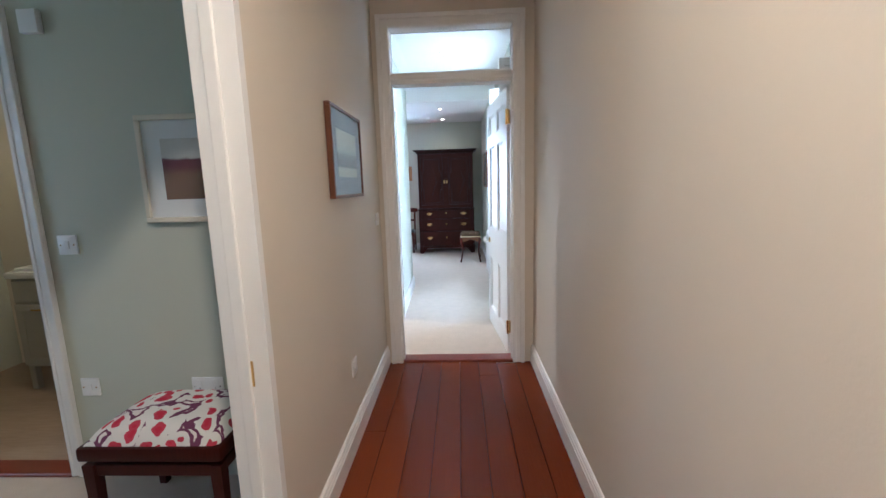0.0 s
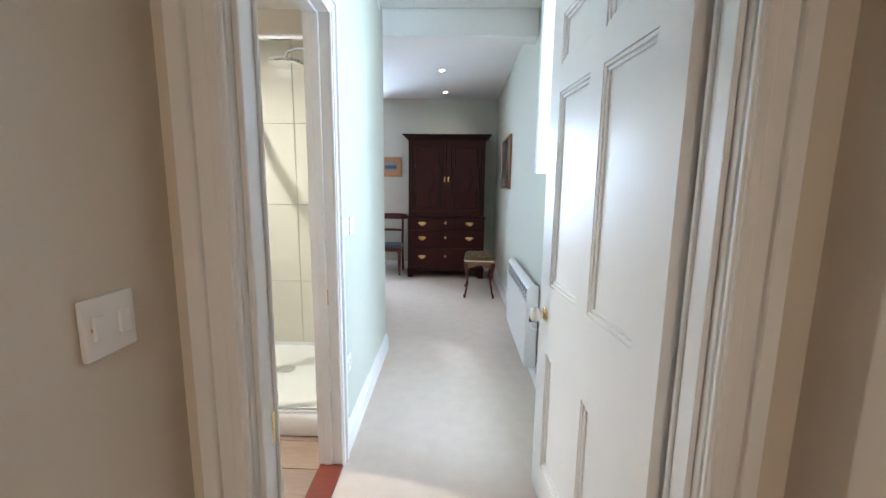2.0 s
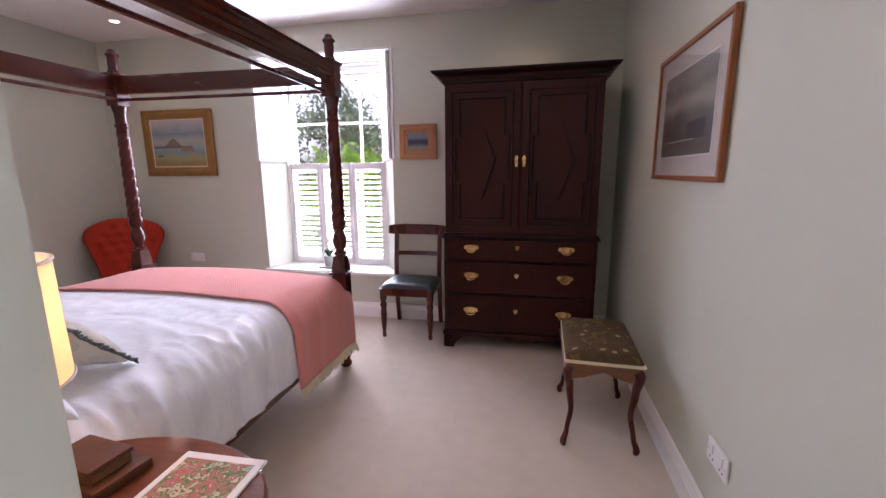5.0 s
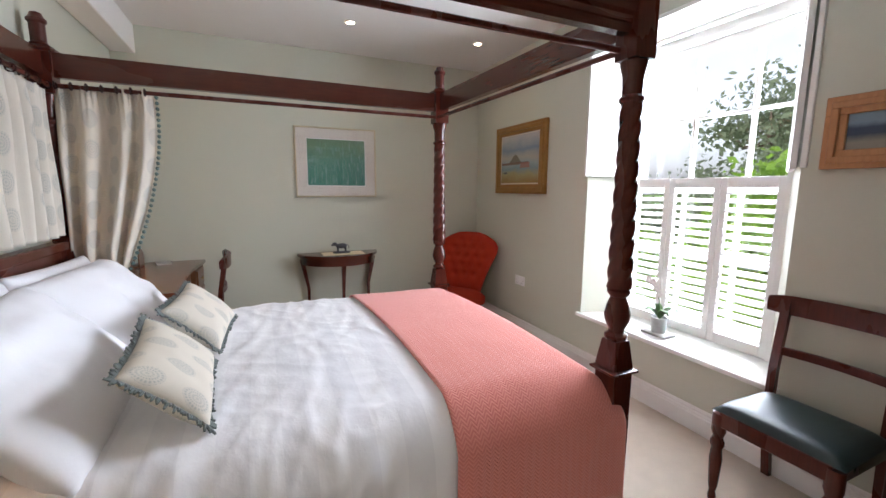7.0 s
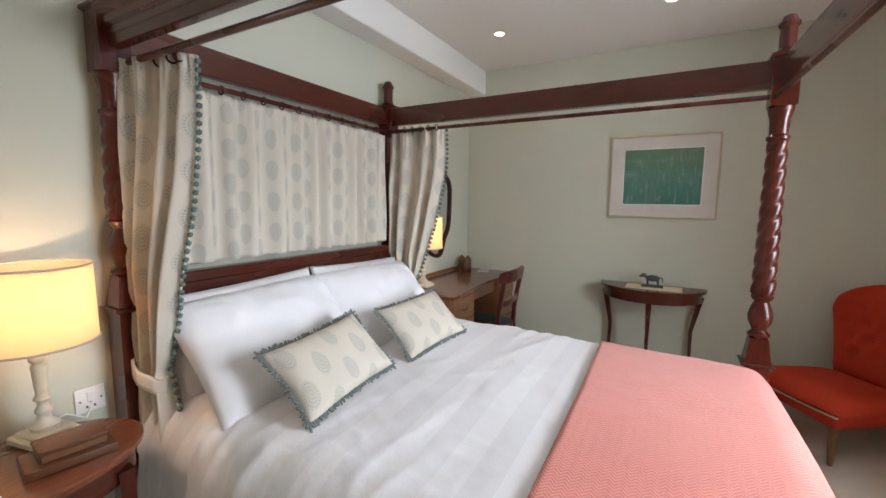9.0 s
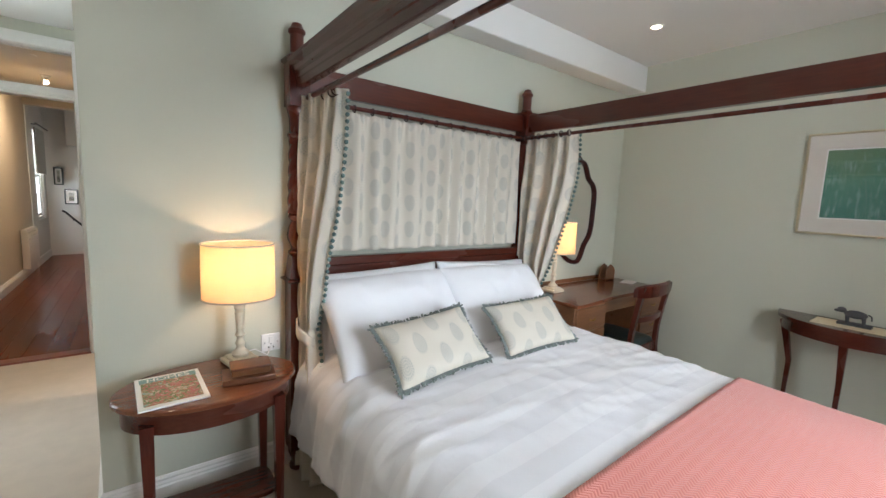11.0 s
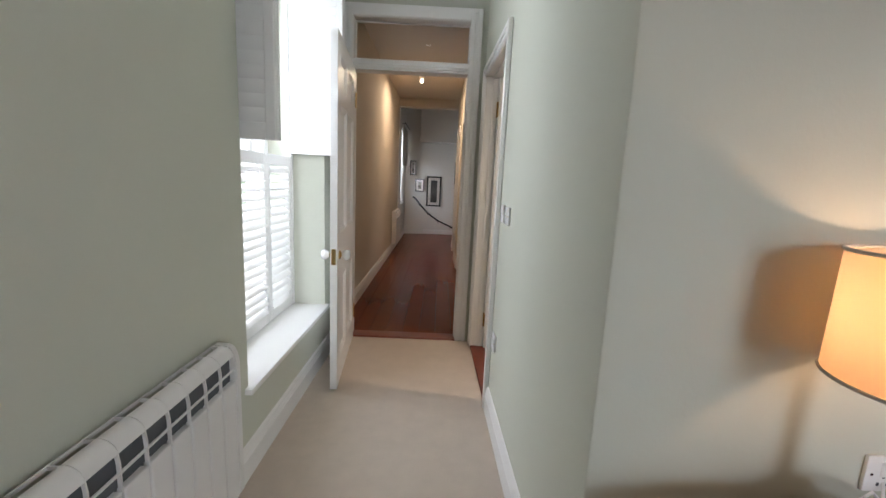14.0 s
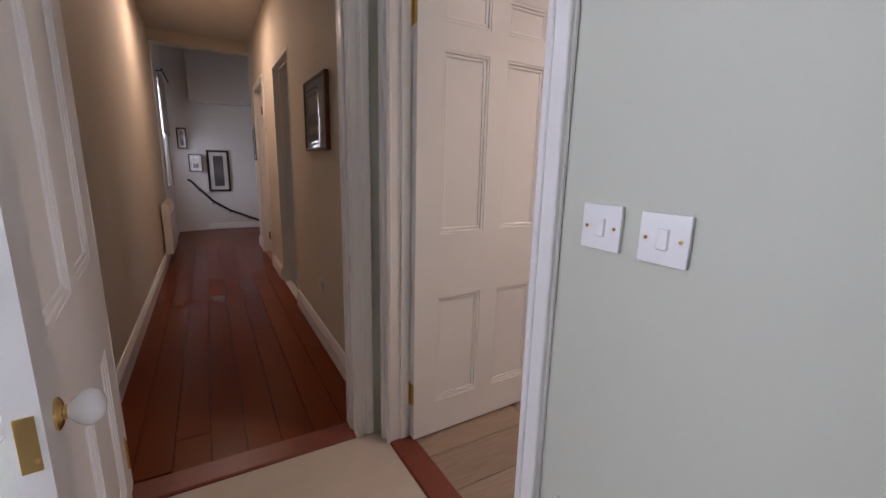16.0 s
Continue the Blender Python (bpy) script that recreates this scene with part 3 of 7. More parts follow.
walled("wall_hall_end", "x", DOOR_Y0 - 0.01, 0.09, HLX - 0.05, HRX + 0.1, HZ + 0.05, [(DOOR_L - 0.012, DOOR_R + 0.012, -0.01, 2.42)], CREAM, "cream painted wall round the hall doorway")
walled("wall_corridor_end", "x", DOOR_Y1 - 0.028, -0.012, LX, RX, BZ, [(DOOR_L - 0.012, DOOR_R + 0.012, -0.01, 2.42)], GREEN, "sage painted wall round the hall doorway")
setting("ceiling_bedroom", boxes((WEST_X, RX, HEAD_Y - 0.001, FAR_Y, BZ, BZ + 0.1)), CEIL, "white painted bedroom ceiling", "ceiling")
setting("ceiling_corridor", boxes((CORNER_X, RX, DOOR_Y1 - 0.03, HEAD_Y - 0.003, CZ, CZ + 0.12)), CEIL, "white painted corridor ceiling", "ceiling")
setting("ceiling_hall", boxes((HLX, HRX, HALL_Y0 + 0.1, DOOR_Y0 - 0.012, HZ, HZ + 0.1)), CREAM, "cream painted hall ceiling", "ceiling")
setting("hall_lintel", boxes((HLX, HRX, HALL_Y0 - 0.08, HALL_Y0 + 0.10, 2.60, HZ + 0.3)), CREAM, "cream painted lintel over the hall's end", "lintel")
setting("ceiling_beam", boxes((WEST_X + 0.001, RX - 0.001, HEAD_Y + 0.002, HEAD_Y + 0.165, 2.378, BZ - 0.002), bevel=0.006), CEIL, "white boxed-in ceiling beam", "beam")
setting("floor_bedroom", boxes((WEST_X, RX, HEAD_Y - 0.002, FAR_Y, -0.1, 0), (CORNER_X, RX, DOOR_Y1 - 0.004, HEAD_Y - 0.002, -0.1, 0)), CARPET, "cream wool carpet over bedroom and corridor", "floor")

# skirting boards
SKIRT = [(0, 0), (0.020, 0), (0.020, 0.095), (0.016, 0.102), (0.016, 0.110), (0.011, 0.120), (0.012, 0.128), (0.006, 0.138), (0, 0.140)]


def skirting(name, path, label):
    setting(name, sweep(bmesh.new(), path, SKIRT), WHITE, label, "baseboard", 25)


skirting("baseboard_right", [(RX, FAR_Y, 0), (RX, DOOR_Y1 - 0.02, 0)], "white moulded baseboard of the right wall")
skirting("baseboard_far", [(WEST_X, FAR_Y, 0), (RX, FAR_Y, 0)], "white moulded baseboard under the window")
skirting("baseboard_west", [(WEST_X, HEAD_Y, 0), (WEST_X, FAR_Y, 0)], "white moulded baseboard of the west wall")
skirting("baseboard_head", [(LX - math.tan(radians(SLANT)) * (BATH_Y1 + 0.075 - 5.0), BATH_Y1 + 0.075, 0), (CORNER_X, HEAD_Y, 0), (WEST_X, HEAD_Y, 0)], "white moulded baseboard round the corridor corner")
skirting("baseboard_hall_left", [(HLX, ROOM_Y1 + 0.02, 0), (HLX, DOOR_Y0 - 0.012, 0)], "white moulded hall baseboard")
skirting("baseboard_hall_left_middle", [(HLX, 1.47, 0), (HLX, ROOM_Y0 - 0.05, 0)], "white moulded hall baseboard between doorways")
skirting("baseboard_hall_left_far", [(HLX, HALL_Y0, 0), (HLX, 0.57, 0)], "white moulded hall baseboard near the landing")
skirting("baseboard_hall_right", [(HRX, DOOR_Y0 - 0.012, 0), (HRX, HALL_Y0, 0)], "white moulded hall baseboard")


# door linings and architraves
def architrave(bm, axis, face, out, lo, hi, top, width=0.075, inset=0.006):
    """Three moulded boards round a doorway on a wall face; out: the way it stands proud."""
    def put(a, b, c, d, p, q):
        s, t = sorted((face + out * p, face + out * q))
        box(bm, *((a, b, s, t, c, d) if axis == "x" else (s, t, a, b, c, d)), bevel=0.003)
    steps = ((0.0, width, 0.001, 0.014), (0.004, width * 0.30, 0.010, 0.020), (width * 0.62, width - 0.002, 0.010, 0.026))
    for u0, u1, p, q in steps:
        put(lo - u1 + inset, lo - u0 + inset, 0, top + u1 - inset, p, q)
        put(hi + u0 - inset, hi + u1 - inset, 0, top + u1 - inset, p, q)
        put(lo - u0 + inset, hi + u0 - inset, top + u0 - inset, top + u1 - inset, p, q - 0.0005)
    return bm


def lining(name, label, axis, near, far, lo, hi, top, t=0.025, arch=(), stop=True):
    ob = tagged(new(name), label, "door frame", "", "structure")
    def b(a0, a1, c, d, e0=None, e1=None):
        e0, e1 = (near if e0 is None else e0), (far if e1 is None else e1)
        return (a0, a1, e0, e1, c, d) if axis == "x" else (e0, e1, a0, a1, c, d)
    part("jamb", boxes(b(lo - t, lo, 0, top + t)), WHITE, ob)
    part("jamb", boxes(b(hi, hi + t, 0, top + t)), WHITE, ob)
    part("head", boxes(b(lo, hi, top, top + t)), WHITE, ob)
    if stop:
        mid = near + (far - near) * 0.45
        rows = [b(lo, lo + 0.012, 0, top, mid - 0.018, mid + 0.018), b(hi - 0.012, hi, 0, top, mid - 0.018, mid + 0.018), b(lo + 0.012, hi - 0.012, top - 0.012, top, mid - 0.018, mid + 0.018)]
        part("door_stop", boxes(*rows, bevel=0.002), WHITE, ob)
    for face, out in arch:
        part("architrave", architrave(bmesh.new(), axis, face, out, lo, hi, top), WHITE, ob)
    return ob


# hall doorway with its fanlight
hall_frame = tagged(new("door_frame_hall"), "white painted door frame with a glazed fanlight above", "door frame", "", "structure")
y0, y1 = DOOR_Y0 + 0.002, DOOR_Y1 - 0.002
part("jamb", boxes((DOOR_L - 0.03, DOOR_L, y0, y1, 0, 2.47), (DOOR_L, DOOR_L + 0.012, y0 + 0.02, y0 + 0.06, 0, 2.03), bevel=0.002), WHITE, hall_frame)
part("jamb", boxes((DOOR_R, DOOR_R + 0.03, y0, y1, 0, 2.47), (DOOR_R - 0.012, DOOR_R, y0 + 0.02, y0 + 0.06, 0, 2.03), bevel=0.002), WHITE, hall_frame)
part("transom_bar", boxes((DOOR_L, DOOR_R, y0 + 0.001, y1 - 0.001, 2.035, 2.105), (DOOR_L, DOOR_R, y0 - 0.008, y1 + 0.008, 2.050, 2.072), (DOOR_L, DOOR_R, y0 + 0.045, y0 + 0.075, 2.10, 2.122), bevel=0.004), WHITE, hall_frame)
part("head", boxes((DOOR_L, DOOR_R, y0 + 0.001, y1 - 0.001, 2.40, 2.47), bevel=0.003), WHITE, hall_frame)
for face, out in ((DOOR_Y0 - 0.01, -1), (DOOR_Y1 - 0.028, 1)):
    part("architrave", architrave(bmesh.new(), "x", face, out, DOOR_L, DOOR_R, 2.40, 0.088), WHITE, hall_frame)
fan = part("fanlight_glass", boxes((DOOR_L, DOOR_R, y0 + 0.055, y0 + 0.059, 2.12, 2.40)), PANE, hall_frame)
fan.visible_shadow = False
part("latch_plate", boxes((DOOR_L, DOOR_L + 0.003, y1 - 0.045, y1 - 0.018, 0.77, 0.84), bevel=0.001), BRASS, hall_frame)
setting("threshold_hall", boxes((DOOR_L, DOOR_R, DOOR_Y0 - 0.004, DOOR_Y1 - 0.004, -0.02, 0.014), bevel=0.006), THRESH, "red hardwood threshold strip of the hall doorway", "threshold")
slanted(setting("threshold_bathroom", boxes((LX - 0.10, LX + 0.012, BATH_Y0, BATH_Y1, -0.02, 0.012), bevel=0.006), THRESH, "red hardwood threshold strip of the bathroom doorway", "threshold"))
lin = slanted(lining("door_frame_bathroom", "white painted moulded bathroom door frame", "y", LX - 0.105, LX + 0.002, BATH_Y0, BATH_Y1, 2.0, 0.022, ((LX, 1),)))
part("latch_plate", boxes((LX - 0.065, LX - 0.035, BATH_Y1 - 0.0028, BATH_Y1 + 0.001, 0.79, 0.86), bevel=0.001), BRASS, lin)
part("latch_hole", boxes((LX - 0.056, LX - 0.046, BATH_Y1 - 0.0036, BATH_Y1 - 0.001, 0.81, 0.84)), DARKGREY, lin)
rl = lining("door_frame_side_room", "white painted door frame of the side room", "y", HLX - 0.13, HLX + 0.004, ROOM_Y0, ROOM_Y1, 2.06, 0.03, ())
part("latch_plate", boxes((HLX - 0.075, HLX - 0.045, ROOM_Y1 - 0.0028, ROOM_Y1 + 0.001, 0.76, 0.84), bevel=0.001), BRASS, rl)
part("latch_hole", boxes((HLX - 0.066, HLX - 0.054, ROOM_Y1 - 0.0036, ROOM_Y1 - 0.001, 0.785, 0.815)), DARKGREY, rl)
lining("door_frame_second_room", "white painted door frame near the landing", "y", HLX - 0.10, HLX + 0.002, 0.62, 1.42, 2.06, 0.03, ((HLX, 1),))
setting("threshold_side_room", boxes((HLX - 0.125, HLX + 0.008, 0.62, 1.42, -0.02, 0.010), bevel=0.005), THRESH, "red hardwood threshold strip in the hall", "threshold")


# windows: sash, sill and louvred shutters
def louvre_panel(parent, w, h, slat=0.058, tilt=38, thick=0.026, rail=0.062, mid=False):
    """A shutter leaf in the plane x, z from (0, 0) to (w, h), centred on y = 0, under an empty of its own."""
    b = 0.038
    part("stile", boxes((0, b, -thick / 2, thick / 2, 0, h), bevel=0.003), WHITE, parent)
    part("stile", boxes((w - b, w, -thick / 2, thick / 2, 0, h), bevel=0.003), WHITE, parent)
    rows = [(b, w - b, -thick / 2 + 0.001, thick / 2 - 0.001, 0, rail), (b, w - b, -thick / 2 + 0.001, thick / 2 - 0.001, h - rail, h)]
    part("rail", boxes(rows[0], bevel=0.002), WHITE, parent)
    part("rail", boxes(rows[1], bevel=0.002), WHITE, parent)
    n = max(2, int((h - 2 * rail) / (slat * 0.86)))
    step = (h - 2 * rail) / n
    me = None
    for k in range(n):
        if me is None:
            bm = bmesh.new()
            s = slat / 2
            loft(bm, [[(x, -s, 0), (x, -s * 0.5, 0.0042), (x, s * 0.5, 0.0042), (x, s, 0), (x, s * 0.5, -0.0042), (x, -s * 0.5, -0.0042)] for x in (b - 0.002, w - b + 0.002)])
            me = link("slat", bm, WHITE, 30)
            ob, me = me, me.data
        else:
            ob = new("slat", me)
        ob.parent = parent
        ob.matrix_local = pose(0, 0, rail + (k + 0.5) * step, tilt, 0, 0)


def shutter(name, label, m, w, h, tilt=38):
    t = thing(name, label, "shutter", "louvred window shutters", m)
    louvre_panel(t, w, h, tilt=tilt)
    return t


def sash_window(name, label, m, w, h):
    """A sash of six panes over six; local: x along the wall, z up from the sill, outside at +y."""
    t = tagged(new(name), label, "window", "", "structure")
    t.matrix_world = m
    part("window_frame", boxes((0, 0.07, 0, 0.12, 0, h), (w - 0.07, w, 0, 0.12, 0, h), (0.07, w - 0.07, 0, 0.12, h - 0.07, h), (0.07, w - 0.07, 0, 0.12, 0, 0.05), bevel=0.004), WHITE, t)
    half = h * 0.5
    for lo, hi, y in ((0.05, half + 0.02, 0.03), (half - 0.02, h - 0.07, 0.075)):
        part("sash", boxes((0.07, 0.115, y, y + 0.04, lo, hi), (w - 0.115, w - 0.07, y, y + 0.04, lo, hi), (0.115, w - 0.115, y, y + 0.04, lo, lo + 0.045), (0.115, w - 0.115, y, y + 0.04, hi - 0.045, hi), bevel=0.003), WHITE, t)
        pw, ph = (w - 0.23) / 3, (hi - lo - 0.09) / 2
        for k in (1, 2):
            x = 0.115 + k * pw
            part("glazing_bar", boxes((x - 0.011, x + 0.011, y + 0.006, y + 0.034, lo + 0.045, hi - 0.045), bevel=0.003), WHITE, t)
        z = lo + 0.045 + ph
        part("glazing_bar", boxes((0.115, w - 0.115, y + 0.008, y + 0.032, z - 0.011, z + 0.011), bevel=0.003), WHITE, t)
        for i in range(3):
            for j in range(2):
                g = part("pane", boxes((0.115 + i * pw + 0.009, 0.115 + (i + 1) * pw - 0.009, y + 0.018, y + 0.021, lo + 0.045 + j * ph + 0.009, lo + 0.045 + (j + 1) * ph - 0.009)), PANE, t)
                g.visible_shadow = False
    return t


WX0, WX1, WTOP = -2.235, -0.94, 2.345
SX0, SX1 = -2.132, -1.131      # the shutters between the splayed reveals
sash_window("window_1", "white six-over-six sash window", pose(WX0, FAR_Y + 0.355, SILL_BED), WX1 - WX0, WTOP - SILL_BED)
setting("window_sill_1", boxes((WX0 - 0.03, WX1 + 0.03, FAR_Y - 0.028, FAR_Y + 0.355, SILL_BED - 0.028, SILL_BED), bevel=0.008, seg=2), WHITE, "white painted deep window sill", "sill")
SW = (SX1 - SX0) / 3
setting("shutter_frame_1", boxes((SX0 - 0.03, SX0, FAR_Y + 0.290, FAR_Y + 0.330, SILL_BED, WTOP), (SX1, SX1 + 0.03, FAR_Y + 0.290, FAR_Y + 0.330, SILL_BED, WTOP), (SX0, SX1, FAR_Y + 0.290, FAR_Y + 0.330, WTOP - 0.024, WTOP)), WHITE, "white shutter frame in the window recess", "frame")
for face, back, label in ((WX0, SX0, "sage painted splayed window reveal"), (WX1, SX1, "sage painted splayed window reveal beside the press")):
    bm = bmesh.new()
    loft(bm, [[(face, FAR_Y + 0.002, z), (back, FAR_Y + 0.33, z), (face, FAR_Y + 0.33, z)] for z in (SILL_BED, WTOP - 0.006)])
    setting("reveal_1", bm, GREEN, label, "wall")
for k in range(3):
    shutter("window_shutter", "closed white louvred half shutter with open slats", pose(SX0 + 0.001 + k * SW, FAR_Y + 0.310, SILL_BED + 0.004), SW - 0.003, 1.0, 24)
shutter("window_shutter", "white louvred upper shutter folded against the window reveal", pose(WX0 + 0.012, FAR_Y - 0.045, 1.450, 0, 0, 73.5), 0.345, 0.875, 80)
shutter("window_shutter", "white louvred upper shutter folded against the window reveal", pose(WX1 - 0.022, FAR_Y - 0.02, 1.450, 0, 0, 118.0), 0.33, 0.875, 80)
setting("reveal_head_1", boxes((WX0, WX1, FAR_Y + 0.003, FAR_Y + 0.355, WTOP - 0.005, WTOP + 0.01)), WHITE, "white window recess head", "trim")
setting("architrave_window_1", boxes((WX1 - 0.002, WX1 + 0.022, FAR_Y - 0.012, FAR_Y + 0.05, 1.455, WTOP + 0.02), (WX0 - 0.022, WX0 + 0.002, FAR_Y - 0.012, FAR_Y + 0.05, 1.455, WTOP + 0.02), (WX0 + 0.002, WX1 - 0.002, FAR_Y - 0.011, FAR_Y + 0.05, WTOP - 0.004, WTOP + 0.02), bevel=0.003), WHITE, "white narrow window trim", "trim")

VY0, VY1, VTOP = 5.29, 6.43, 2.35
sash_window("window_2", "white six-over-six sash window of the corridor", pose(RX + 0.365, VY1, SILL_Z, 0, 0, -90), VY1 - VY0, VTOP - SILL_Z)
setting("window_sill_2", boxes((RX - 0.03, RX + 0.365, VY0 - 0.03, VY1 + 0.03, SILL_Z - 0.028, SILL_Z), bevel=0.008, seg=2), WHITE, "white painted deep window sill of the corridor", "sill")
TW = (VY1 - VY0 - 0.05) / 3
setting("shutter_frame_2", boxes((RX + 0.205, RX + 0.245, VY0, VY0 + 0.024, SILL_Z, VTOP), (RX + 0.205, RX + 0.245, VY1 - 0.024, VY1, SILL_Z, VTOP)), WHITE, "white shutter frame in the corridor window recess", "frame")
for k in range(3):
    shutter("window_shutter", "closed white louvred half shutter of the corridor window", pose(RX + 0.225, VY1 - 0.025 - k * TW, SILL_Z + 0.004, 0, 0, -90), TW - 0.004, 0.985, 40)
shutter("window_shutter", "white louvred upper shutter folded against the corridor window reveal", pose(RX - 0.130, VY1 - 0.025, 1.392, 0, 0, 0), 0.37, 0.94, 80)
shutter("window_shutter", "white louvred upper shutter folded against the corridor window reveal", pose(RX - 0.130, VY1 - 0.056, 1.392, 0, 0, 0), 0.37, 0.94, 80)
shutter("window_shutter", "white louvred upper shutter folded against the corridor window reveal", pose(RX - 0.130, VY0 + 0.025, 1.392, 0, 0, 0), 0.37, 0.94, 80)
shutter("window_shutter", "white louvred upper shutter folded against the corridor window reveal", pose(RX - 0.130, VY0 + 0.056, 1.392, 0, 0, 0), 0.37, 0.94, 80)


# doors
def door_leaf(name, label, m, w, h, knob_sides=(1, -1), hinge_y=1):
    """A six-panelled door: hinge edge at x = 0, faces at y = -0.02 and 0.02."""
    ob = tagged(new(name), label, "door", "", "structure")
    ob.matrix_world = m
    st, t = 0.112, 0.020
    cols = ((st, w / 2 - 0.045), (w / 2 + 0.045, w - st))
    rows = ((0.165, 0.66), (0.935, 1.655), (1.75, h - 0.10))
    bars = [(0, st, 0.006, h), (w - st, w, 0.006, h), (w / 2 - 0.045, w / 2 + 0.045, 0.165, h - 0.10), (st, w - st, 0.006, 0.165), (st, w - st, 0.66, 0.935), (st, w - st, 1.655, 1.75), (st, w - st, h - 0.10, h)]
    bm = bmesh.new()
    for k, (a, b, c, d) in enumerate(bars):
        if k == 2:
            for c, d in rows:
                box(bm, a, b, -t, t, c, d)
        else:
            box(bm, a, b, -t, t, c, d)
    part("leaf", bm, WHITE, ob)
    for a, b in cols:
        for c, d in rows:
            bm = boxes((a - 0.002, b + 0.002, -0.007, 0.007, c - 0.002, d + 0.002))
            for s in (1, -1):
                for e, p in ((0.0, 0.0175), (0.013, 0.013)):
                    y0, y1 = sorted((s * 0.006, s * p))
                    f = 0.012
                    for r in ((a + e, b - e, c + e, c + e + f), (a + e, b - e, d - e - f, d - e), (a + e, a + e + f, c + e + f, d - e - f), (b - e - f, b - e, c + e + f, d - e - f)):
                        box(bm, r[0], r[1], y0, y1, r[2], r[3], 0.002)
            part("panel", bm, WHITE, ob)
    for s in knob_sides:
        k = part("knob", lathe(bmesh.new(), [(0.004, 0.020), (0.010, 0.024), (0.011, 0.034), (0.022, 0.044), (0.030, 0.056), (0.031, 0.066), (0.026, 0.077), (0.014, 0.083), (0.003, 0.085)], 24, pose(w - 0.078, 0, 0.81, -90 * s)), PORCELAIN, ob, "white porcelain knob", 60)
        part("rose", lathe(bmesh.new(), [(0.027, 0.0205), (0.027, 0.024), (0.020, 0.028), (0.012, 0.030), (0.012, 0.043), (0.009, 0.045)], 24, pose(w - 0.078, 0, 0.81, -90 * s)), BRASS, k, "brass rose")
    part("latch_plate", boxes((w - 0.001, w + 0.0022, -0.012, 0.012, 0.765, 0.855), bevel=0.0008), BRASS, ob, "brass latch plate")
    for z in (0.17, h - 0.26):
        bm = boxes((-0.0025, 0.001, -0.016, 0.016, z, z + 0.10))
        lathe(bm, [(0.007, z - 0.004), (0.007, z + 0.104)], 10, pose(-0.004, hinge_y * 0.022, 0))
        box(bm, -0.034, -0.004, hinge_y * 0.020 - 0.0015, hinge_y * 0.020 + 0.0015, z, z + 0.10)
        part("hinge", bm, BRASS, ob, "brass butt hinge")
    return ob


door_leaf("door_1", "open white six-panelled door against the corridor window", pose(DOOR_R - 0.008, DOOR_Y1 + 0.012, 0.004, 0, 0, 95.5), 0.845, 2.02, (1, -1), 1)
slanted(door_leaf("door_2", "open white six-panelled bathroom door", pose(LX - 0.085, BATH_Y0 + 0.024, 0.006, 0, 0, 180.0), 0.76, 1.985, (1, -1), 1))
door_leaf("door_3", "white six-panelled door standing open near the landing", pose(HLX - 0.08, 0.66, 0.006, 0, 0, 168.0), 0.75, 2.04, (1, -1), 1)

# ---- side room and its washroom, seen from the hall ----
walled("wall_side_room", "x", ROOM_WALL, 0.08, -3.2, HLX - 0.132, 2.6, [(-2.238, -1.452, -0.01, 2.063)], GREEN, "sage painted wall of the side room")
walled("wall_side_room_back", "x", 1.55, -0.08, -3.2, HLX - 0.05, 2.6, [], GREEN, "sage painted back wall of the side room")
walled("wall_side_room_outer", "y", -3.2, -0.1, 1.47, 4.9, 2.6, [(1.90, 2.90, 0.80, 2.25)], GREEN, "sage painted outer wall of the side room")
walled("wall_side_room_inner", "y", HLX - 0.051, -0.02, 1.47, 4.72, 2.6, [(ROOM_Y0 - 0.03, ROOM_Y1 + 0.03, -0.01, 2.09)], GREEN, "sage painted inner wall of the side room")
setting("ceiling_side_room", boxes((-3.2, HLX - 0.052, 1.47, 4.9, 2.6, 2.68)), CEIL, "white ceiling of the side room", "ceiling")
setting("floor_side_room", boxes((-3.2, HLX - 0.10, 1.47, ROOM_WALL, -0.1, -0.002)), CARPET, "cream carpet of the side room", "floor")
lining("door_frame_washroom", "white painted washroom door frame", "x", ROOM_WALL - 0.004, ROOM_WALL + 0.085, -2.215, -1.475, 2.04, 0.025, ((ROOM_WALL, -1),))
setting("threshold_washroom", boxes((-2.215, -1.475, ROOM_WALL - 0.02, ROOM_WALL + 0.09, -0.02, 0.014), bevel=0.005), THRESH, "red hardwood threshold strip of the washroom", "threshold")
walled("wall_washroom", "x", 4.86, 0.04, -3.2, -0.3, 2.6, [], CREAM, "cream painted washroom wall")
setting("floor_washroom", boxes((-3.2, -0.3, ROOM_WALL + 0.085, 4.86, -0.1, -0.004)), FLOORTILE, "wood-effect tiled washroom floor", "floor")

# ---- bathroom shell ----
walled("wall_bathroom_far", "x", BATH_YF, 0.07, BATH_X0, LX - 0.056, 2.5, [], BATHWALL, "warm white bathroom wall behind the towel rail")
walled("wall_bathroom_outer", "y", BATH_X0, -0.1, BATH_YN - 0.04, BATH_YF, 2.5, [], BATHWALL, "warm white outer bathroom wall")
walled("wall_bathroom_near", "x", BATH_YN, -0.04, BATH_X0, LX - 0.056, 2.5, [], BATHWALL, "warm white near bathroom wall")
slanted(walled("wall_bathroom_door", "y", LX - 0.105, 0.05, BATH_YN, BATH_YF, 2.5, [(BATH_Y0 - 0.022, BATH_Y1 + 0.022, -0.01, 2.022)], BATHWALL, "warm white bathroom wall with the doorway"))
setting("ceiling_bathroom", boxes((BATH_X0, LX - 0.052, BATH_YN - 0.04, BATH_YF + 0.05, 2.5, 2.58)), CEIL, "white bathroom ceiling", "ceiling")
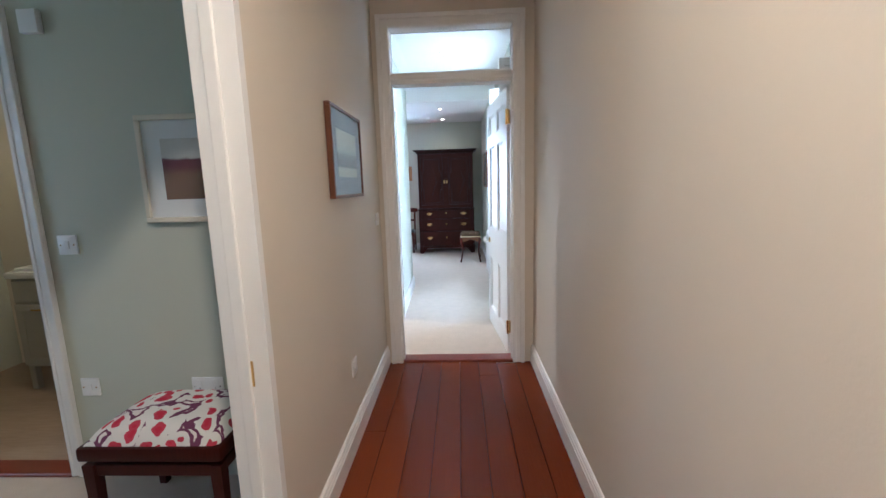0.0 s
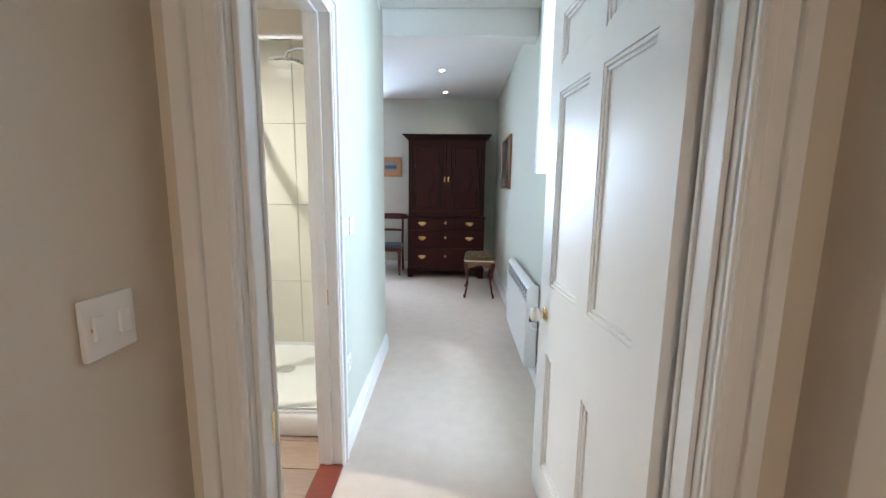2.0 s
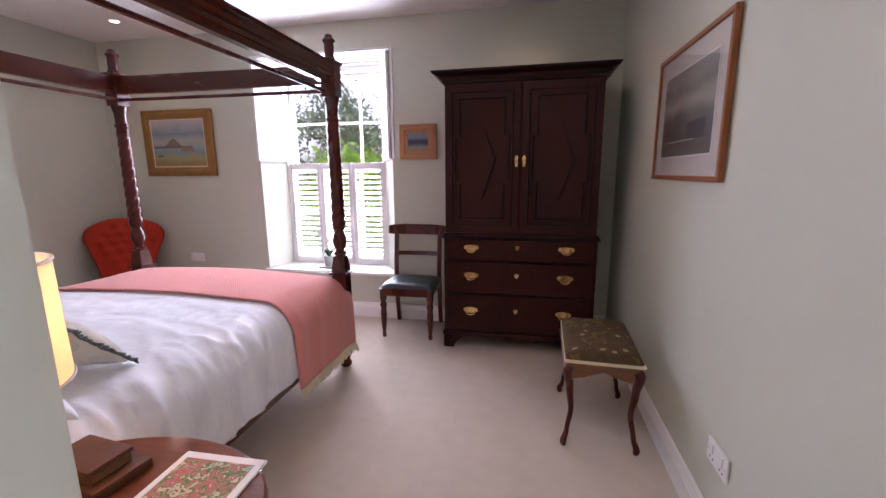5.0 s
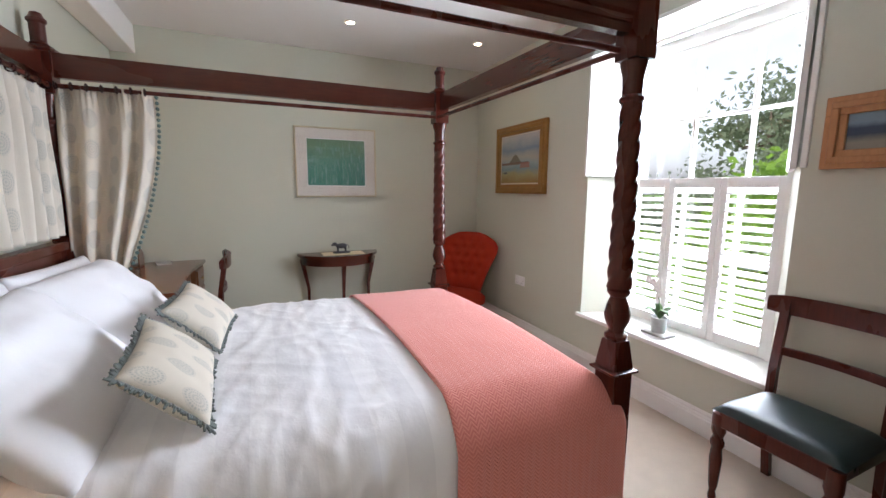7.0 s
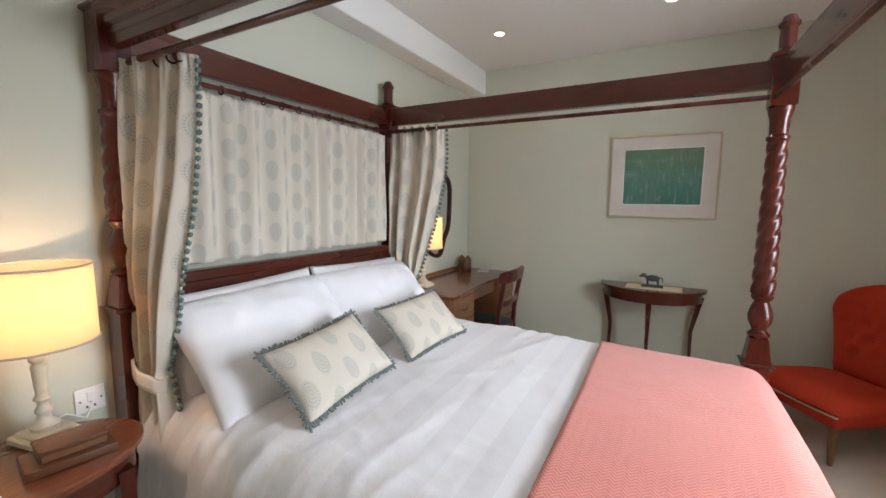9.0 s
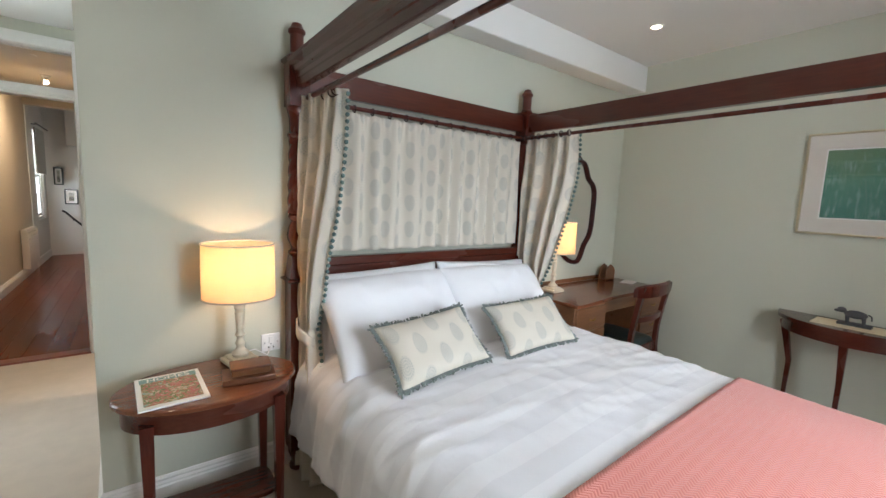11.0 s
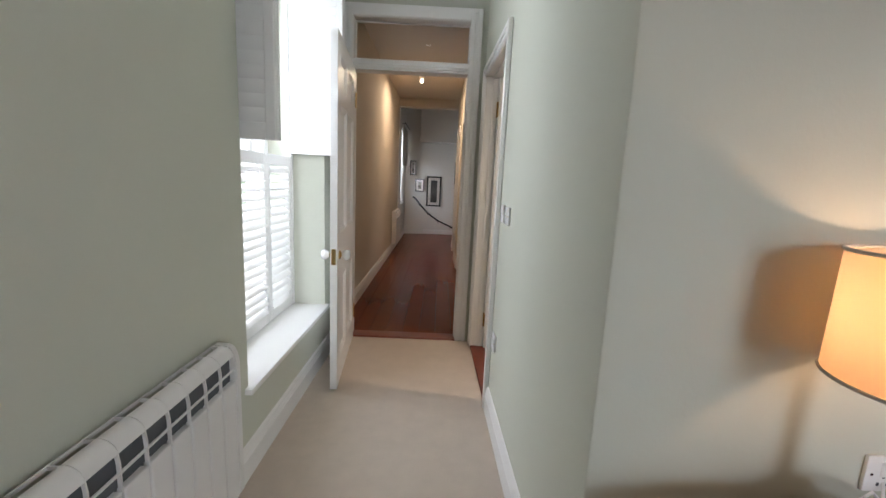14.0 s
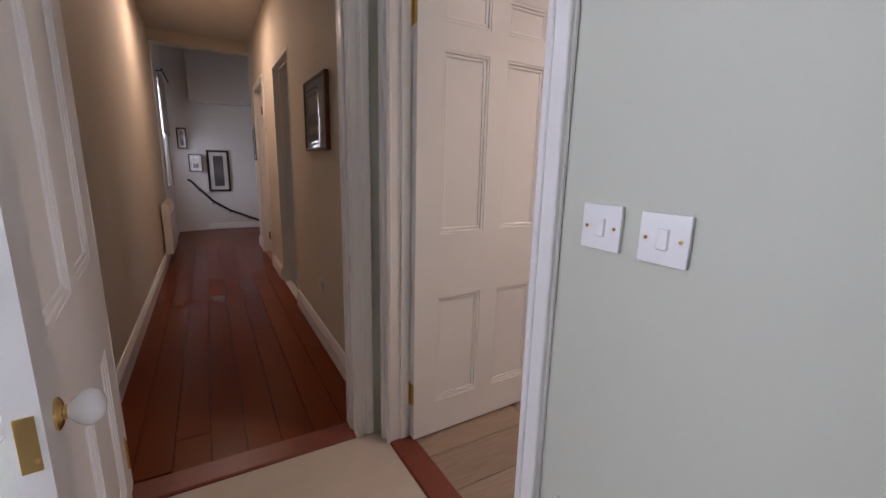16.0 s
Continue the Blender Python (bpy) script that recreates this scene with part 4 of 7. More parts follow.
setting("baseboard_bathroom", sweep(bmesh.new(), [(BATH_X0, BATH_YF, 0), (-1.16, BATH_YF, 0)], SKIRT), WHITE, "white moulded bathroom baseboard", "baseboard")

# ---- landing ----
walled("wall_landing_window", "y", HRX, 0.15, LAND_Y - 0.1, HALL_Y0 - 0.081, 3.1, [(-1.35, -0.55, 0.75, 2.3)], LANDING, "white landing wall with a window")
walled("wall_landing_side", "y", -1.75, -0.1, LAND_Y - 0.1, 0.02, 3.1, [], LANDING, "white landing side wall")
walled("wall_landing_near", "x", HALL_Y0 - 0.002, 0.08, -1.75, HLX - 0.052, 3.1, [], LANDING, "white landing wall beside the hall")
bm = bmesh.new()
loft(bm, [[(x, LAND_Y - 0.4, -0.1), (x, LAND_Y + 0.30 * max(0.0, x - 0.35) ** 1.6, -0.1), (x, LAND_Y + 0.30 * max(0.0, x - 0.35) ** 1.6, 3.1), (x, LAND_Y - 0.4, 3.1)] for x in [0.949 - 0.09 * k for k in range(31)]])
setting("wall_landing_curved", bm, LANDING, "white curved wall of the stair landing", "wall", 60)
setting("landing_bulkhead", boxes((-1.74, 0.62, LAND_Y + 0.002, LAND_Y + 0.22, 2.12, 3.05), bevel=0.004), LANDING, "white bulkhead over the stairs", "bulkhead")
setting("ceiling_landing", boxes((-1.75, HRX + 0.1, LAND_Y - 0.1, HALL_Y0 - 0.081, 3.05, 3.15)), CEIL, "white landing ceiling", "ceiling")
setting("baseboard_landing", boxes((-1.7, 0.5, LAND_Y + 0.002, LAND_Y + 0.022, 0, 0.10), (HRX - 0.02, HRX - 0.001, LAND_Y + 0.2, HALL_Y0 - 0.1, 0, 0.13), bevel=0.004), WHITE, "white landing baseboard", "baseboard")
sash_window("window_4", "white sash window of the side room", pose(-3.21, 1.90, 0.80, 0, 0, 90), 1.0, 1.45)
sash_window("window_3", "tall white landing window", pose(HRX + 0.02, -0.55, 0.75, 0, 0, -90), 0.80, 1.55)
setting("floor_landing", boxes((-1.75, HRX, LAND_Y, HALL_Y0 - 0.001, -0.1, -0.003)), PLANK, "polished red hardwood landing floor", "floor")
walled("wall_second_room_outer", "y", -1.75, -0.1, 0.03, 1.47, 2.6, [], CREAM, "cream painted wall of the room near the landing")
setting("ceiling_second_room", boxes((-1.85, HLX - 0.052, 0.08, 1.468, 2.6, 2.68)), CEIL, "white ceiling of the room near the landing", "ceiling")
setting("floor_second_room", boxes((-1.75, HLX - 0.12, 0.08, 1.468, -0.1, -0.003)), CARPET, "cream carpet of the room near the landing", "floor")


# ---- the four-poster bed ----
BX0, BX1, BY0, BY1 = -2.545, -0.995, 7.275, 9.350
FOOT_W, FOOT_E = 9.335, 9.397                     # the foot posts stand a little out of square
bed = thing("four_poster_bed", "dark red mahogany four-poster bed with rope-twist posts", "bed", "", pose((BX0 + BX1) / 2, (BY0 + BY1) / 2, 0))


def in_bed(ob):
    """Parts are built in the room's axes and set under the bed."""
    ob.location = -bed.location
    return ob


def squared(bm, x, y, rows):
    """A square shaft: rows of (half width, height)."""
    loft(bm, [[(x - r, y - r, z), (x + r, y - r, z), (x + r, y + r, z), (x - r, y + r, z)] for r, z in rows])


def twisted(bm, x, y, z0, z1, r0, r1, turns, lobes=3):
    rings = []
    n = 130
    for k in range(n + 1):
        t = k / n
        r = r0 + (r1 - r0) * t
        ring = []
        for j in range(24):
            a = 2 * math.pi * j / 24
            rr = r * (0.80 + 0.20 * abs(math.cos(lobes * (a - 2 * math.pi * turns * t) / 2)) ** 0.7)
            ring.append((x + rr * math.cos(a), y + rr * math.sin(a), z0 + (z1 - z0) * t))
        rings.append(ring)
    loft(bm, rings)


def bedpost(x, y, low):
    """low: the height at which the turned part begins."""
    bm = bmesh.new()
    m = pose(x, y, 0)
    lathe(bm, [(0.030, 0.0), (0.040, 0.012), (0.040, 0.03), (0.028, 0.045), (0.036, 0.07), (0.046, 0.10), (0.046, 0.12)], 20, m)
    squared(bm, x, y, [(0.046, 0.12), (0.046, low - 0.006)])
    squared(bm, x, y, [(0.046, low - 0.006), (0.062, low + 0.004), (0.062, low + 0.012), (0.048, low + 0.018)])
    squared(bm, x, y, [(0.048, low + 0.018), (0.034, low + 0.125)])
    z = low + 0.125
    lathe(bm, [(0.034, z), (0.042, z + 0.010), (0.042, z + 0.020), (0.030, z + 0.030), (0.028, z + 0.040), (0.044, z + 0.075), (0.047, z + 0.10), (0.040, z + 0.135), (0.028, z + 0.165), (0.040, z + 0.180), (0.042, z + 0.190), (0.034, z + 0.20)], 24, m)
    twisted(bm, x, y, z + 0.20, 1.655, 0.046, 0.038, (1.455 - z) * 4.8)
    lathe(bm, [(0.034, 1.65), (0.043, 1.66), (0.043, 1.67), (0.034, 1.68), (0.036, 1.74), (0.045, 1.775), (0.047, 1.79), (0.038, 1.80)], 24, m)
    squared(bm, x, y, [(0.046, 1.795), (0.046, 1.99)])
    squared(bm, x, y, [(0.046, 1.985), (0.056, 1.995), (0.056, 2.005), (0.034, 2.012)])
    lathe(bm, [(0.032, 2.01), (0.038, 2.02), (0.030, 2.03), (0.030, 2.11), (0.038, 2.12), (0.038, 2.13), (0.028, 2.142), (0.022, 2.158), (0.004, 2.166)], 20, m)
    return in_bed(part("post", bm, REDWOOD, bed, "rope-twist turned post", 30))


for x in (BX0, BX1):
    bedpost(x, BY0, 0.98)
    bedpost(x, FOOT_W if x == BX0 else FOOT_E, 0.667)


def tester_rail(a, b, out):
    """A deep canopy rail with a moulded cornice on its outer side."""
    (x0, y0), (x1, y1) = a, b
    ox, oy = out
    sec = [(-0.018, 1.872), (0.018, 1.872), (0.020, 1.90), (0.024, 1.905), (0.024, 1.925), (0.034, 1.935), (0.036, 1.955), (0.055, 1.968), (0.060, 1.985), (-0.018, 1.985)]
    bm = bmesh.new()
    loft(bm, [[(x + ox * u, y + oy * u, z) for u, z in sec] for x, y in ((x0, y0), (x1, y1))])
    return in_bed(part("canopy_rail", bm, REDWOOD_X if abs(x1 - x0) > abs(y1 - y0) else REDWOOD_Y, bed, "moulded canopy rail", 25))


tester_rail((BX1, BY0 + 0.046), (BX1, FOOT_E - 0.046), (1, 0))
tester_rail((BX0, BY0 + 0.046), (BX0, FOOT_W - 0.046), (-1, 0))
tester_rail((BX0 + 0.046, FOOT_W), (BX1 - 0.046, FOOT_E), (0, 1))
in_bed(part("canopy_rail", boxes((BX0 + 0.046, BX1 - 0.046, BY0 - 0.018, BY0 + 0.018, 1.872, 1.985), bevel=0.003), REDWOOD_X, bed))
ROD_Z = 1.832
for p, q in (((BX1 - 0.03, BY0, ROD_Z), (BX1 - 0.03, FOOT_E, ROD_Z)), ((BX0 + 0.03, BY0, ROD_Z), (BX0 + 0.03, FOOT_W, ROD_Z)), ((BX0, BY0 + 0.030, ROD_Z - 0.002), (BX1, BY0 + 0.030, ROD_Z - 0.002)), ((BX0, FOOT_W - 0.03, ROD_Z - 0.002), (BX1, FOOT_E - 0.03, ROD_Z - 0.002))):
    in_bed(part("curtain_rod", tube(bmesh.new(), [p, q], 0.011, 12), REDWOOD, bed, "slim dark curtain rod"))
# headboard with two fielded panels, and the side boards
in_bed(part("headboard", boxes((BX0 + 0.04, BX1 - 0.04, BY0 - 0.018, BY0 + 0.018, 0.35, 1.046), bevel=0.004), REDWOOD_X, bed, "panelled headboard"))
in_bed(part("headboard_cap", boxes((BX0 + 0.04, BX1 - 0.04, BY0 - 0.03, BY0 + 0.032, 1.045, 1.09), bevel=0.005), REDWOOD_X, bed))
for a, b in ((BX0 + 0.10, -1.80), (-1.73, BX1 - 0.10)):
    for r in ((a, b, 0.955, 0.985), (a, b, 0.56, 0.585), (a, a + 0.03, 0.585, 0.955), (b - 0.03, b, 0.585, 0.955)):
        in_bed(part("panel_moulding", boxes((r[0], r[1], BY0 + 0.016, BY0 + 0.026, r[2], r[3]), bevel=0.003), REDWOOD_X, bed))
for x in (BX0, BX1):
    in_bed(part("side_board", boxes((x - 0.016, x + 0.016, BY0 + 0.045, BY1 - 0.045, 0.20, 0.36), bevel=0.004), REDWOOD_Y, bed))
in_bed(part("foot_board", boxes((BX0 + 0.045, BX1 - 0.045, BY1 - 0.016, BY1 + 0.016, 0.20, 0.40), bevel=0.004), REDWOOD_X, bed))
in_bed(part("mattress", boxes((BX0 + 0.03, BX1 - 0.03, BY0 + 0.03, BY1 - 0.03, 0.24, 0.585), bevel=0.04, seg=3), LINEN, bed, "white mattress"))

# bed linen
CX, CY = (BX0 + BX1) / 2, 8.35


def fold_over(s, half, r, reach):
    """Carries a cloth over an edge: flat to half, round with r, then down. Gives place and drop."""
    q = abs(s)
    sign = 1 if s >= 0 else -1
    if q < half - r:
        return s, 0.0
    a = (q - half + r) / r
    if a < math.pi / 2:
        return sign * (half - r + r * math.sin(a)), r * (1 - math.cos(a))
    over = q - half + r - r * math.pi / 2
    return sign * (half + 0.06 * over), r + over


def bed_surface(s, t, lift):
    """The top of the covers at s across and t along, in metres from the middle."""
    x, dx = fold_over(s, 0.795, 0.13, 0)
    y, dy = fold_over(t, 1.025, 0.10, 0) if t > 0 else (t, 0.0)
    crease = noise.noise(Vector((x * 2.2, y * 1.5, 0.3))) * 0.018
    fold = noise.noise(Vector((x * 5.0 + 2.2 * y, y * 3.4 - x, 2.7)))
    crease += 0.022 * max(0.0, 0.35 - abs(fold)) ** 1.3 - 0.004
    fold = noise.noise(Vector((x * 9.0 - 5.0 * y, y * 4.0 + 3.0 * x, 11.0)))
    crease += 0.010 * max(0.0, 0.30 - abs(fold))
    fold = noise.noise(Vector((s * 1.4 + 0.8 * y, y * 6.5 + 1.2 * s, 7.0)))
    crease += (0.010 + 0.085 * min(1, (dx + 0.02) / 0.2)) * max(0.0, 0.32 - abs(fold)) ** 1.2 + 0.006 * noise.noise(Vector((s * 2.0, y * 13.0, 5.0))) * min(1, (dx + 0.03) / 0.15)
    ridge = noise.noise(Vector((s * 2.6 - 1.5 * y, y * 11.0 + 2.5 * s, 21.0)))
    side_fold = min(1, max(0.0, abs(s) - 0.45) / 0.3)
    crease += 0.034 * max(0.0, 0.22 - abs(ridge)) * (0.08 + 0.92 * side_fold)
    ridge = noise.noise(Vector((s * 6.0 + 4.0 * y, y * 7.0 - 5.0 * s, 31.0)))
    crease += 0.022 * max(0.0, 0.18 - abs(ridge)) * (0.12 + 0.88 * side_fold)
    calm = min(1.0, max(0.0, (t - 0.10) / 0.16))
    crease *= 1.0 - 0.72 * calm * calm
    top = 0.665 - 0.030 * (s / 0.8) ** 2 + 0.012 * math.cos(t * 1.6)
    z = max(0.10, top - max(dx, dy) - 0.25 * min(dx, dy))
    side = 1 if s > 0 else -1
    flat = 1.0 - min(1.0, max(dx, dy) / 0.12)
    return Vector((CX + x + side * (lift + 1.1 * crease + 0.012) * min(1, dx / 0.12), CY + y + (lift + 0.6 * crease) * min(1, dy / 0.1), z + (lift + crease) * (0.25 + 0.75 * flat)))


def creased(n, l, b, vector, strength=0.42):
    """Sharp broken creases of slept-in cotton over a soft weave."""
    fold = noise_of(n, l, vector, 3.4, 3, (1.0, 1.7, 1.0))
    fold.noise_type = "RIDGED_MULTIFRACTAL"
    fold.inputs["Distortion"].default_value = 0.8
    weave = noise_of(n, l, vector, 60, 4)
    relief(n, l, b, calc(n, l, "MULTIPLY_ADD", weave.outputs["Fac"], 0.08, fold.outputs["Fac"]), strength, 0.03)


def stripes_cloth():
    m, n, l, b = nodes_of("white_satin_stripe_cotton", 0.6, 0, 0.35)
    b.inputs["Sheen Weight"].default_value = 0.15
    tc = n.new("ShaderNodeTexCoord")
    sep = n.new("ShaderNodeSeparateXYZ")
    l.new(tc.outputs["UV"], sep.inputs[0])
    band = calc(n, l, "LESS_THAN", calc(n, l, "FRACT", calc(n, l, "DIVIDE", sep.outputs[1], 0.17)), 0.5)
    l.new(blend(n, l, band, (0.87, 0.865, 0.895), (0.815, 0.81, 0.845)), b.inputs["Base Color"])
    l.new(calc(n, l, "MULTIPLY_ADD", band, 0.3, 0.5), b.inputs["Roughness"])
    creased(n, l, b, tc.outputs["UV"])
    return m


DUVET = stripes_cloth()
PILLOWCASE, pn, pl, pb = nodes_of("white_pillow_cotton", 0.8, 0, 0.25)
pb.inputs["Base Color"].default_value = (0.85, 0.845, 0.87, 1)
creased(pn, pl, pb, pn.new("ShaderNodeTexCoord").outputs["Object"], 0.35)
duvet = tagged(link("duvet", sheet(bmesh.new(), lambda a, b: bed_surface(-1.09 + 2.18 * a, -0.99 + 2.24 * b, 0.012), 150, 156, 2.18, 2.24), DUVET, 180), "rumpled white satin-stripe duvet on the bed", "duvet")
so = duvet.modifiers.new("thickness", "SOLIDIFY")
so.thickness, so.offset = 0.02, -1.0

throw = thing("bed_throw", "coral herringbone wool throw across the bed's foot", "throw", "", pose(CX, CY, 0))


def throw_place(a, b):
    s = -1.15 + 2.30 * a
    t = 0.315 + 0.80 * b + 0.05 * math.sin(a * 2.4) * (1 - b) - 0.03 * max(0, a - 0.8)
    return bed_surface(s, t, 0.030) - Vector((CX, CY, 0))


cloth = part("cloth", sheet(bmesh.new(), throw_place, 110, 44, 2.44, 0.86), PINK, throw, smooth=180)
so = cloth.modifiers.new("thickness", "SOLIDIFY")
so.thickness, so.offset = 0.008, -1.0
rng = random.Random(5)
for a in (0.0, 1.0):
    bm = bmesh.new()
    for k in range(120):
        p = throw_place(a, (k + 0.5) / 120)
        out = 1 if a > 0.5 else -1
        q = p + Vector((out * (0.006 + 0.01 * rng.random()), 0.012 * (rng.random() - 0.5), -0.045 - 0.02 * rng.random()))
        tube(bm, [p, (p + q) / 2 + Vector((out * 0.004, 0, 0)), q], [0.0028, 0.0034, 0.0022], 5)
    part("fringe", bm, CREAMYARN, throw, "knotted cream fringe")


def cushion_mesh(w, h, t, seed, n=26, pinch=0.10, rumple=1.0):
    """A filled cover in the plane x, z, front towards -y; UV in metres."""
    bm = bmesh.new()
    def place(side):
        def at(a, b):
            u, v = 2 * a - 1, 2 * b - 1
            e = max(0.0, (1 - abs(u) ** 3.2) * (1 - abs(v) ** 3.2)) ** 0.55
            x = w / 2 * u * (1 - pinch * (1 - abs(v) ** 2) * abs(u) ** 3)
            z = h / 2 * v * (1 - pinch * (1 - abs(u) ** 2) * abs(v) ** 3)
            y = side * t / 2 * e
            k = noise.noise(Vector((x * 7 + seed, z * 7, side))) * 0.012 + noise.noise(Vector((x * 18 + seed, z * 14, side * 2))) * 0.005
            return Vector((x, y + side * rumple * k * e, z))
        return at
    sheet(bm, place(-1), n, n, w, h)
    sheet(bm, place(1), n, n, w, h)
    bmesh.ops.remove_doubles(bm, verts=bm.verts, dist=0.0006)
    return bm


def pillow(label, m, w, h, t, seed):
    bm = cushion_mesh(w, h, t, seed, 34, 0.04, 2.0)
    ob = tagged(link("pillow", bm, PILLOWCASE, 180), label, "pillow", "pillows on the bed")
    ob.matrix_world = m
    return ob


pillow("plump white cotton pillow against the headboard", pose(-1.40, 7.41, 0.815, 14, 2, 0), 0.74, 0.44, 0.16, 1)
pillow("plump white cotton pillow against the headboard", pose(-2.13, 7.41, 0.815, 14, -2, 0), 0.74, 0.44, 0.16, 5)
pillow("white cotton pillow leaning on another pillow", pose(-1.40, 7.58, 0.815, 43, 1, 1), 0.75, 0.51, 0.20, 9)
pillow("white cotton pillow leaning on another pillow", pose(-2.09, 7.59, 0.815, 43, -1, -2), 0.75, 0.51, 0.20, 13)


def leaf_cushion(label, m, w, h, t, seed):
    c = thing("cushion", label, "cushion", "leaf-printed cushions", m)
    part("cover", cushion_mesh(w, h, t, seed), LEAFCLOTH, c, smooth=180)
    rng = random.Random(seed)
    bm = bmesh.new()
    for u0, v0, u1, v1 in ((-1, -1, 1, -1), (1, -1, 1, 1), (1, 1, -1, 1), (-1, 1, -1, -1)):
        steps = int(130 * (w if v0 == v1 else h))
        for k in range(steps):
            f = (k + 0.5) / steps
            u, v = u0 + (u1 - u0) * f, v0 + (v1 - v0) * f
            x = w / 2 * u * (1 - 0.10 * (1 - abs(v) ** 2) * abs(u) ** 3)
            z = h / 2 * v * (1 - 0.10 * (1 - abs(u) ** 2) * abs(v) ** 3)
            d = Vector((u if v0 != v1 else 0.25 * u, 0, v if v0 == v1 else 0.25 * v)).normalized()
            p = Vector((x, 0, z))
            q = p + d * (0.012 + 0.006 * rng.random()) + Vector((0.006 * (rng.random() - 0.5), 0.016 * (rng.random() - 0.5), 0.006 * (rng.random() - 0.5)))
            tube(bm, [p - d * 0.006, q], [0.0055, 0.0035], 5)
    part("fringe", bm, FRINGE, c, "grey-green brush fringe")
    return c


leaf_cushion("leaf-printed linen cushion with a grey-green brush fringe", pose(-1.372, 7.908, 0.788, 46, 3, 4), 0.49, 0.285, 0.12, 2)
leaf_cushion("leaf-printed linen cushion with a grey-green brush fringe", pose(-1.972, 7.920, 0.788, 46, 2, -4), 0.47, 0.28, 0.12, 8)

# bed curtains
def hung(name, label, place, nu, nv, ulen, vlen):
    c = thing(name, label, "curtain", "bed curtains")
    cloth = part("cloth", sheet(bmesh.new(), place, nu, nv, ulen, vlen), LEAFCLOTH, c, smooth=180)
    so = cloth.modifiers.new("thickness", "SOLIDIFY")
    so.thickness, so.offset = 0.004, 0.0
    return c


def side_curtain(x, out, reach, label, inward=0.0):
    """A curtain on a side rod, drawn to the head post and tied back."""
    tie = 0.775
    def place(a, b):
        z = 1.84 - 1.80 * b
        f = max(0.0, min(1.0, (1.80 - z) / (1.80 - tie)))
        if z > tie:
            width = 0.115 + (reach - 0.115) * (1 - f ** 1.9)
            depth = 0.016 + 0.015 * math.sin(math.pi * min(1, f * 0.9))
        else:
            g = (tie - z) / tie
            width = 0.115 + 0.075 * min(1, g * 3.0)
            depth = 0.031 + 0.010 * g
        y = BY0 + 0.035 + width * a + 0.03 * min(1, f) * a
        waves = 3.6
        head = math.exp(-b * 22)
        d = depth * math.sin(2 * math.pi * waves * (a + 0.05 * math.sin(7 * a)) + 1.3 * math.sin(2.2 * b)) + 0.010 * head * math.sin(2 * math.pi * 19 * a)
        d += 0.022 * noise.noise(Vector((a * 3, b * 4, out))) + 0.010 * noise.noise(Vector((a * 8, b * 7, out + 3)))
        bulge = 0.035 * math.exp(-((z - tie - 0.11) / 0.10) ** 2) * math.sin(math.pi * a)
        return Vector((x + out * (0.020 + 0.5 * bulge) - out * inward * a * (1 - f) + d, y + bulge, z))
    c = hung("bed_curtain", label, place, 90, 110, 0.46, 1.80)
    bm = bmesh.new()
    for k in range(64):
        b = 0.012 + 0.98 * k / 63
        p = place(1.0, b)
        ball(bm, p + Vector((0, 0.010, 0)), 0.0105)
    part("pompom_trim", bm, POMPOM, c, "grey-green bobble trim")
    bm = bmesh.new()
    ring = []
    for k in range(22):
        a = 2 * math.pi * k / 22
        ring.append((x + out * 0.026 + (0.046 + 0.003 * math.sin(5 * a)) * math.cos(a), BY0 + 0.108 + (0.079 + 0.004 * math.cos(7 * a)) * math.sin(a), tie - 0.012 - 0.030 * math.sin(a) + 0.006 * math.sin(3 * a)))
    bm2 = [[(px * 1.0, py, pz + dz) for dz in (-0.034, -0.014, 0.010, 0.022)] for px, py, pz in ring + ring[:1]]
    loft(bm, bm2, closed=False, cap=False)
    tb = part("tie_back", bm, LEAFCLOTH, c, "knotted tie-back of the same cloth")
    so = tb.modifiers.new("thickness", "SOLIDIFY")
    so.thickness = 0.008
    for k in range(7):
        rings = bmesh.new()
        y = BY0 + 0.06 + (reach - 0.05) * k / 6
        loop = [(x - out * 0.03 + 0.017 * math.cos(t), y, ROD_Z + 0.017 * math.sin(t) - 0.004) for t in [2 * math.pi * j / 12 for j in range(13)]]
        tube(rings, loop, 0.0035, 6)
        part("curtain_ring", rings, MOULD, c)
    return c


side_curtain(BX1 - 0.035, 1, 0.285, "leaf-printed linen bed curtain tied back to the post", 0.075)
side_curtain(BX0 + 0.035, -1, 0.40, "leaf-printed linen bed curtain tied back beside the desk")


def back_place(a, b):
    x = BX1 - 0.065 - (BX1 - BX0 - 0.13) * a
    z = 1.808 - 0.69 * b
    head = math.exp(-b * 9)
    d = 0.027 * (1 - 0.6 * head) * (1 + 0.6 * noise.noise(Vector((a * 9, b * 1.5, 9)))) * math.sin(2 * math.pi * 13 * a + 1.6 * math.sin(9 * a) + 0.9 * math.sin(23 * a) + 0.5 * b) + 0.006 * head * math.sin(2 * math.pi * 46 * a) + 0.008 * noise.noise(Vector((a * 14, b * 2, 4)))
    return Vector((x, BY0 + 0.022 + 0.8 * d, z + 0.004 * math.sin(2 * math.pi * 23 * a) * head))


backc = hung("bed_curtain", "pleated leaf-printed linen curtain behind the bed's head", back_place, 220, 50, 1.95, 0.71)
for k in range(15):
    rings = bmesh.new()
    x = BX1 - 0.07 - (BX1 - BX0 - 0.14) * k / 14
    tube(rings, [(x, BY0 + 0.030 + 0.017 * math.cos(t), ROD_Z - 0.006 + 0.017 * math.sin(t)) for t in [2 * math.pi * j / 12 for j in range(13)]], 0.0035, 6)
    part("curtain_ring", rings, MOULD, backc)


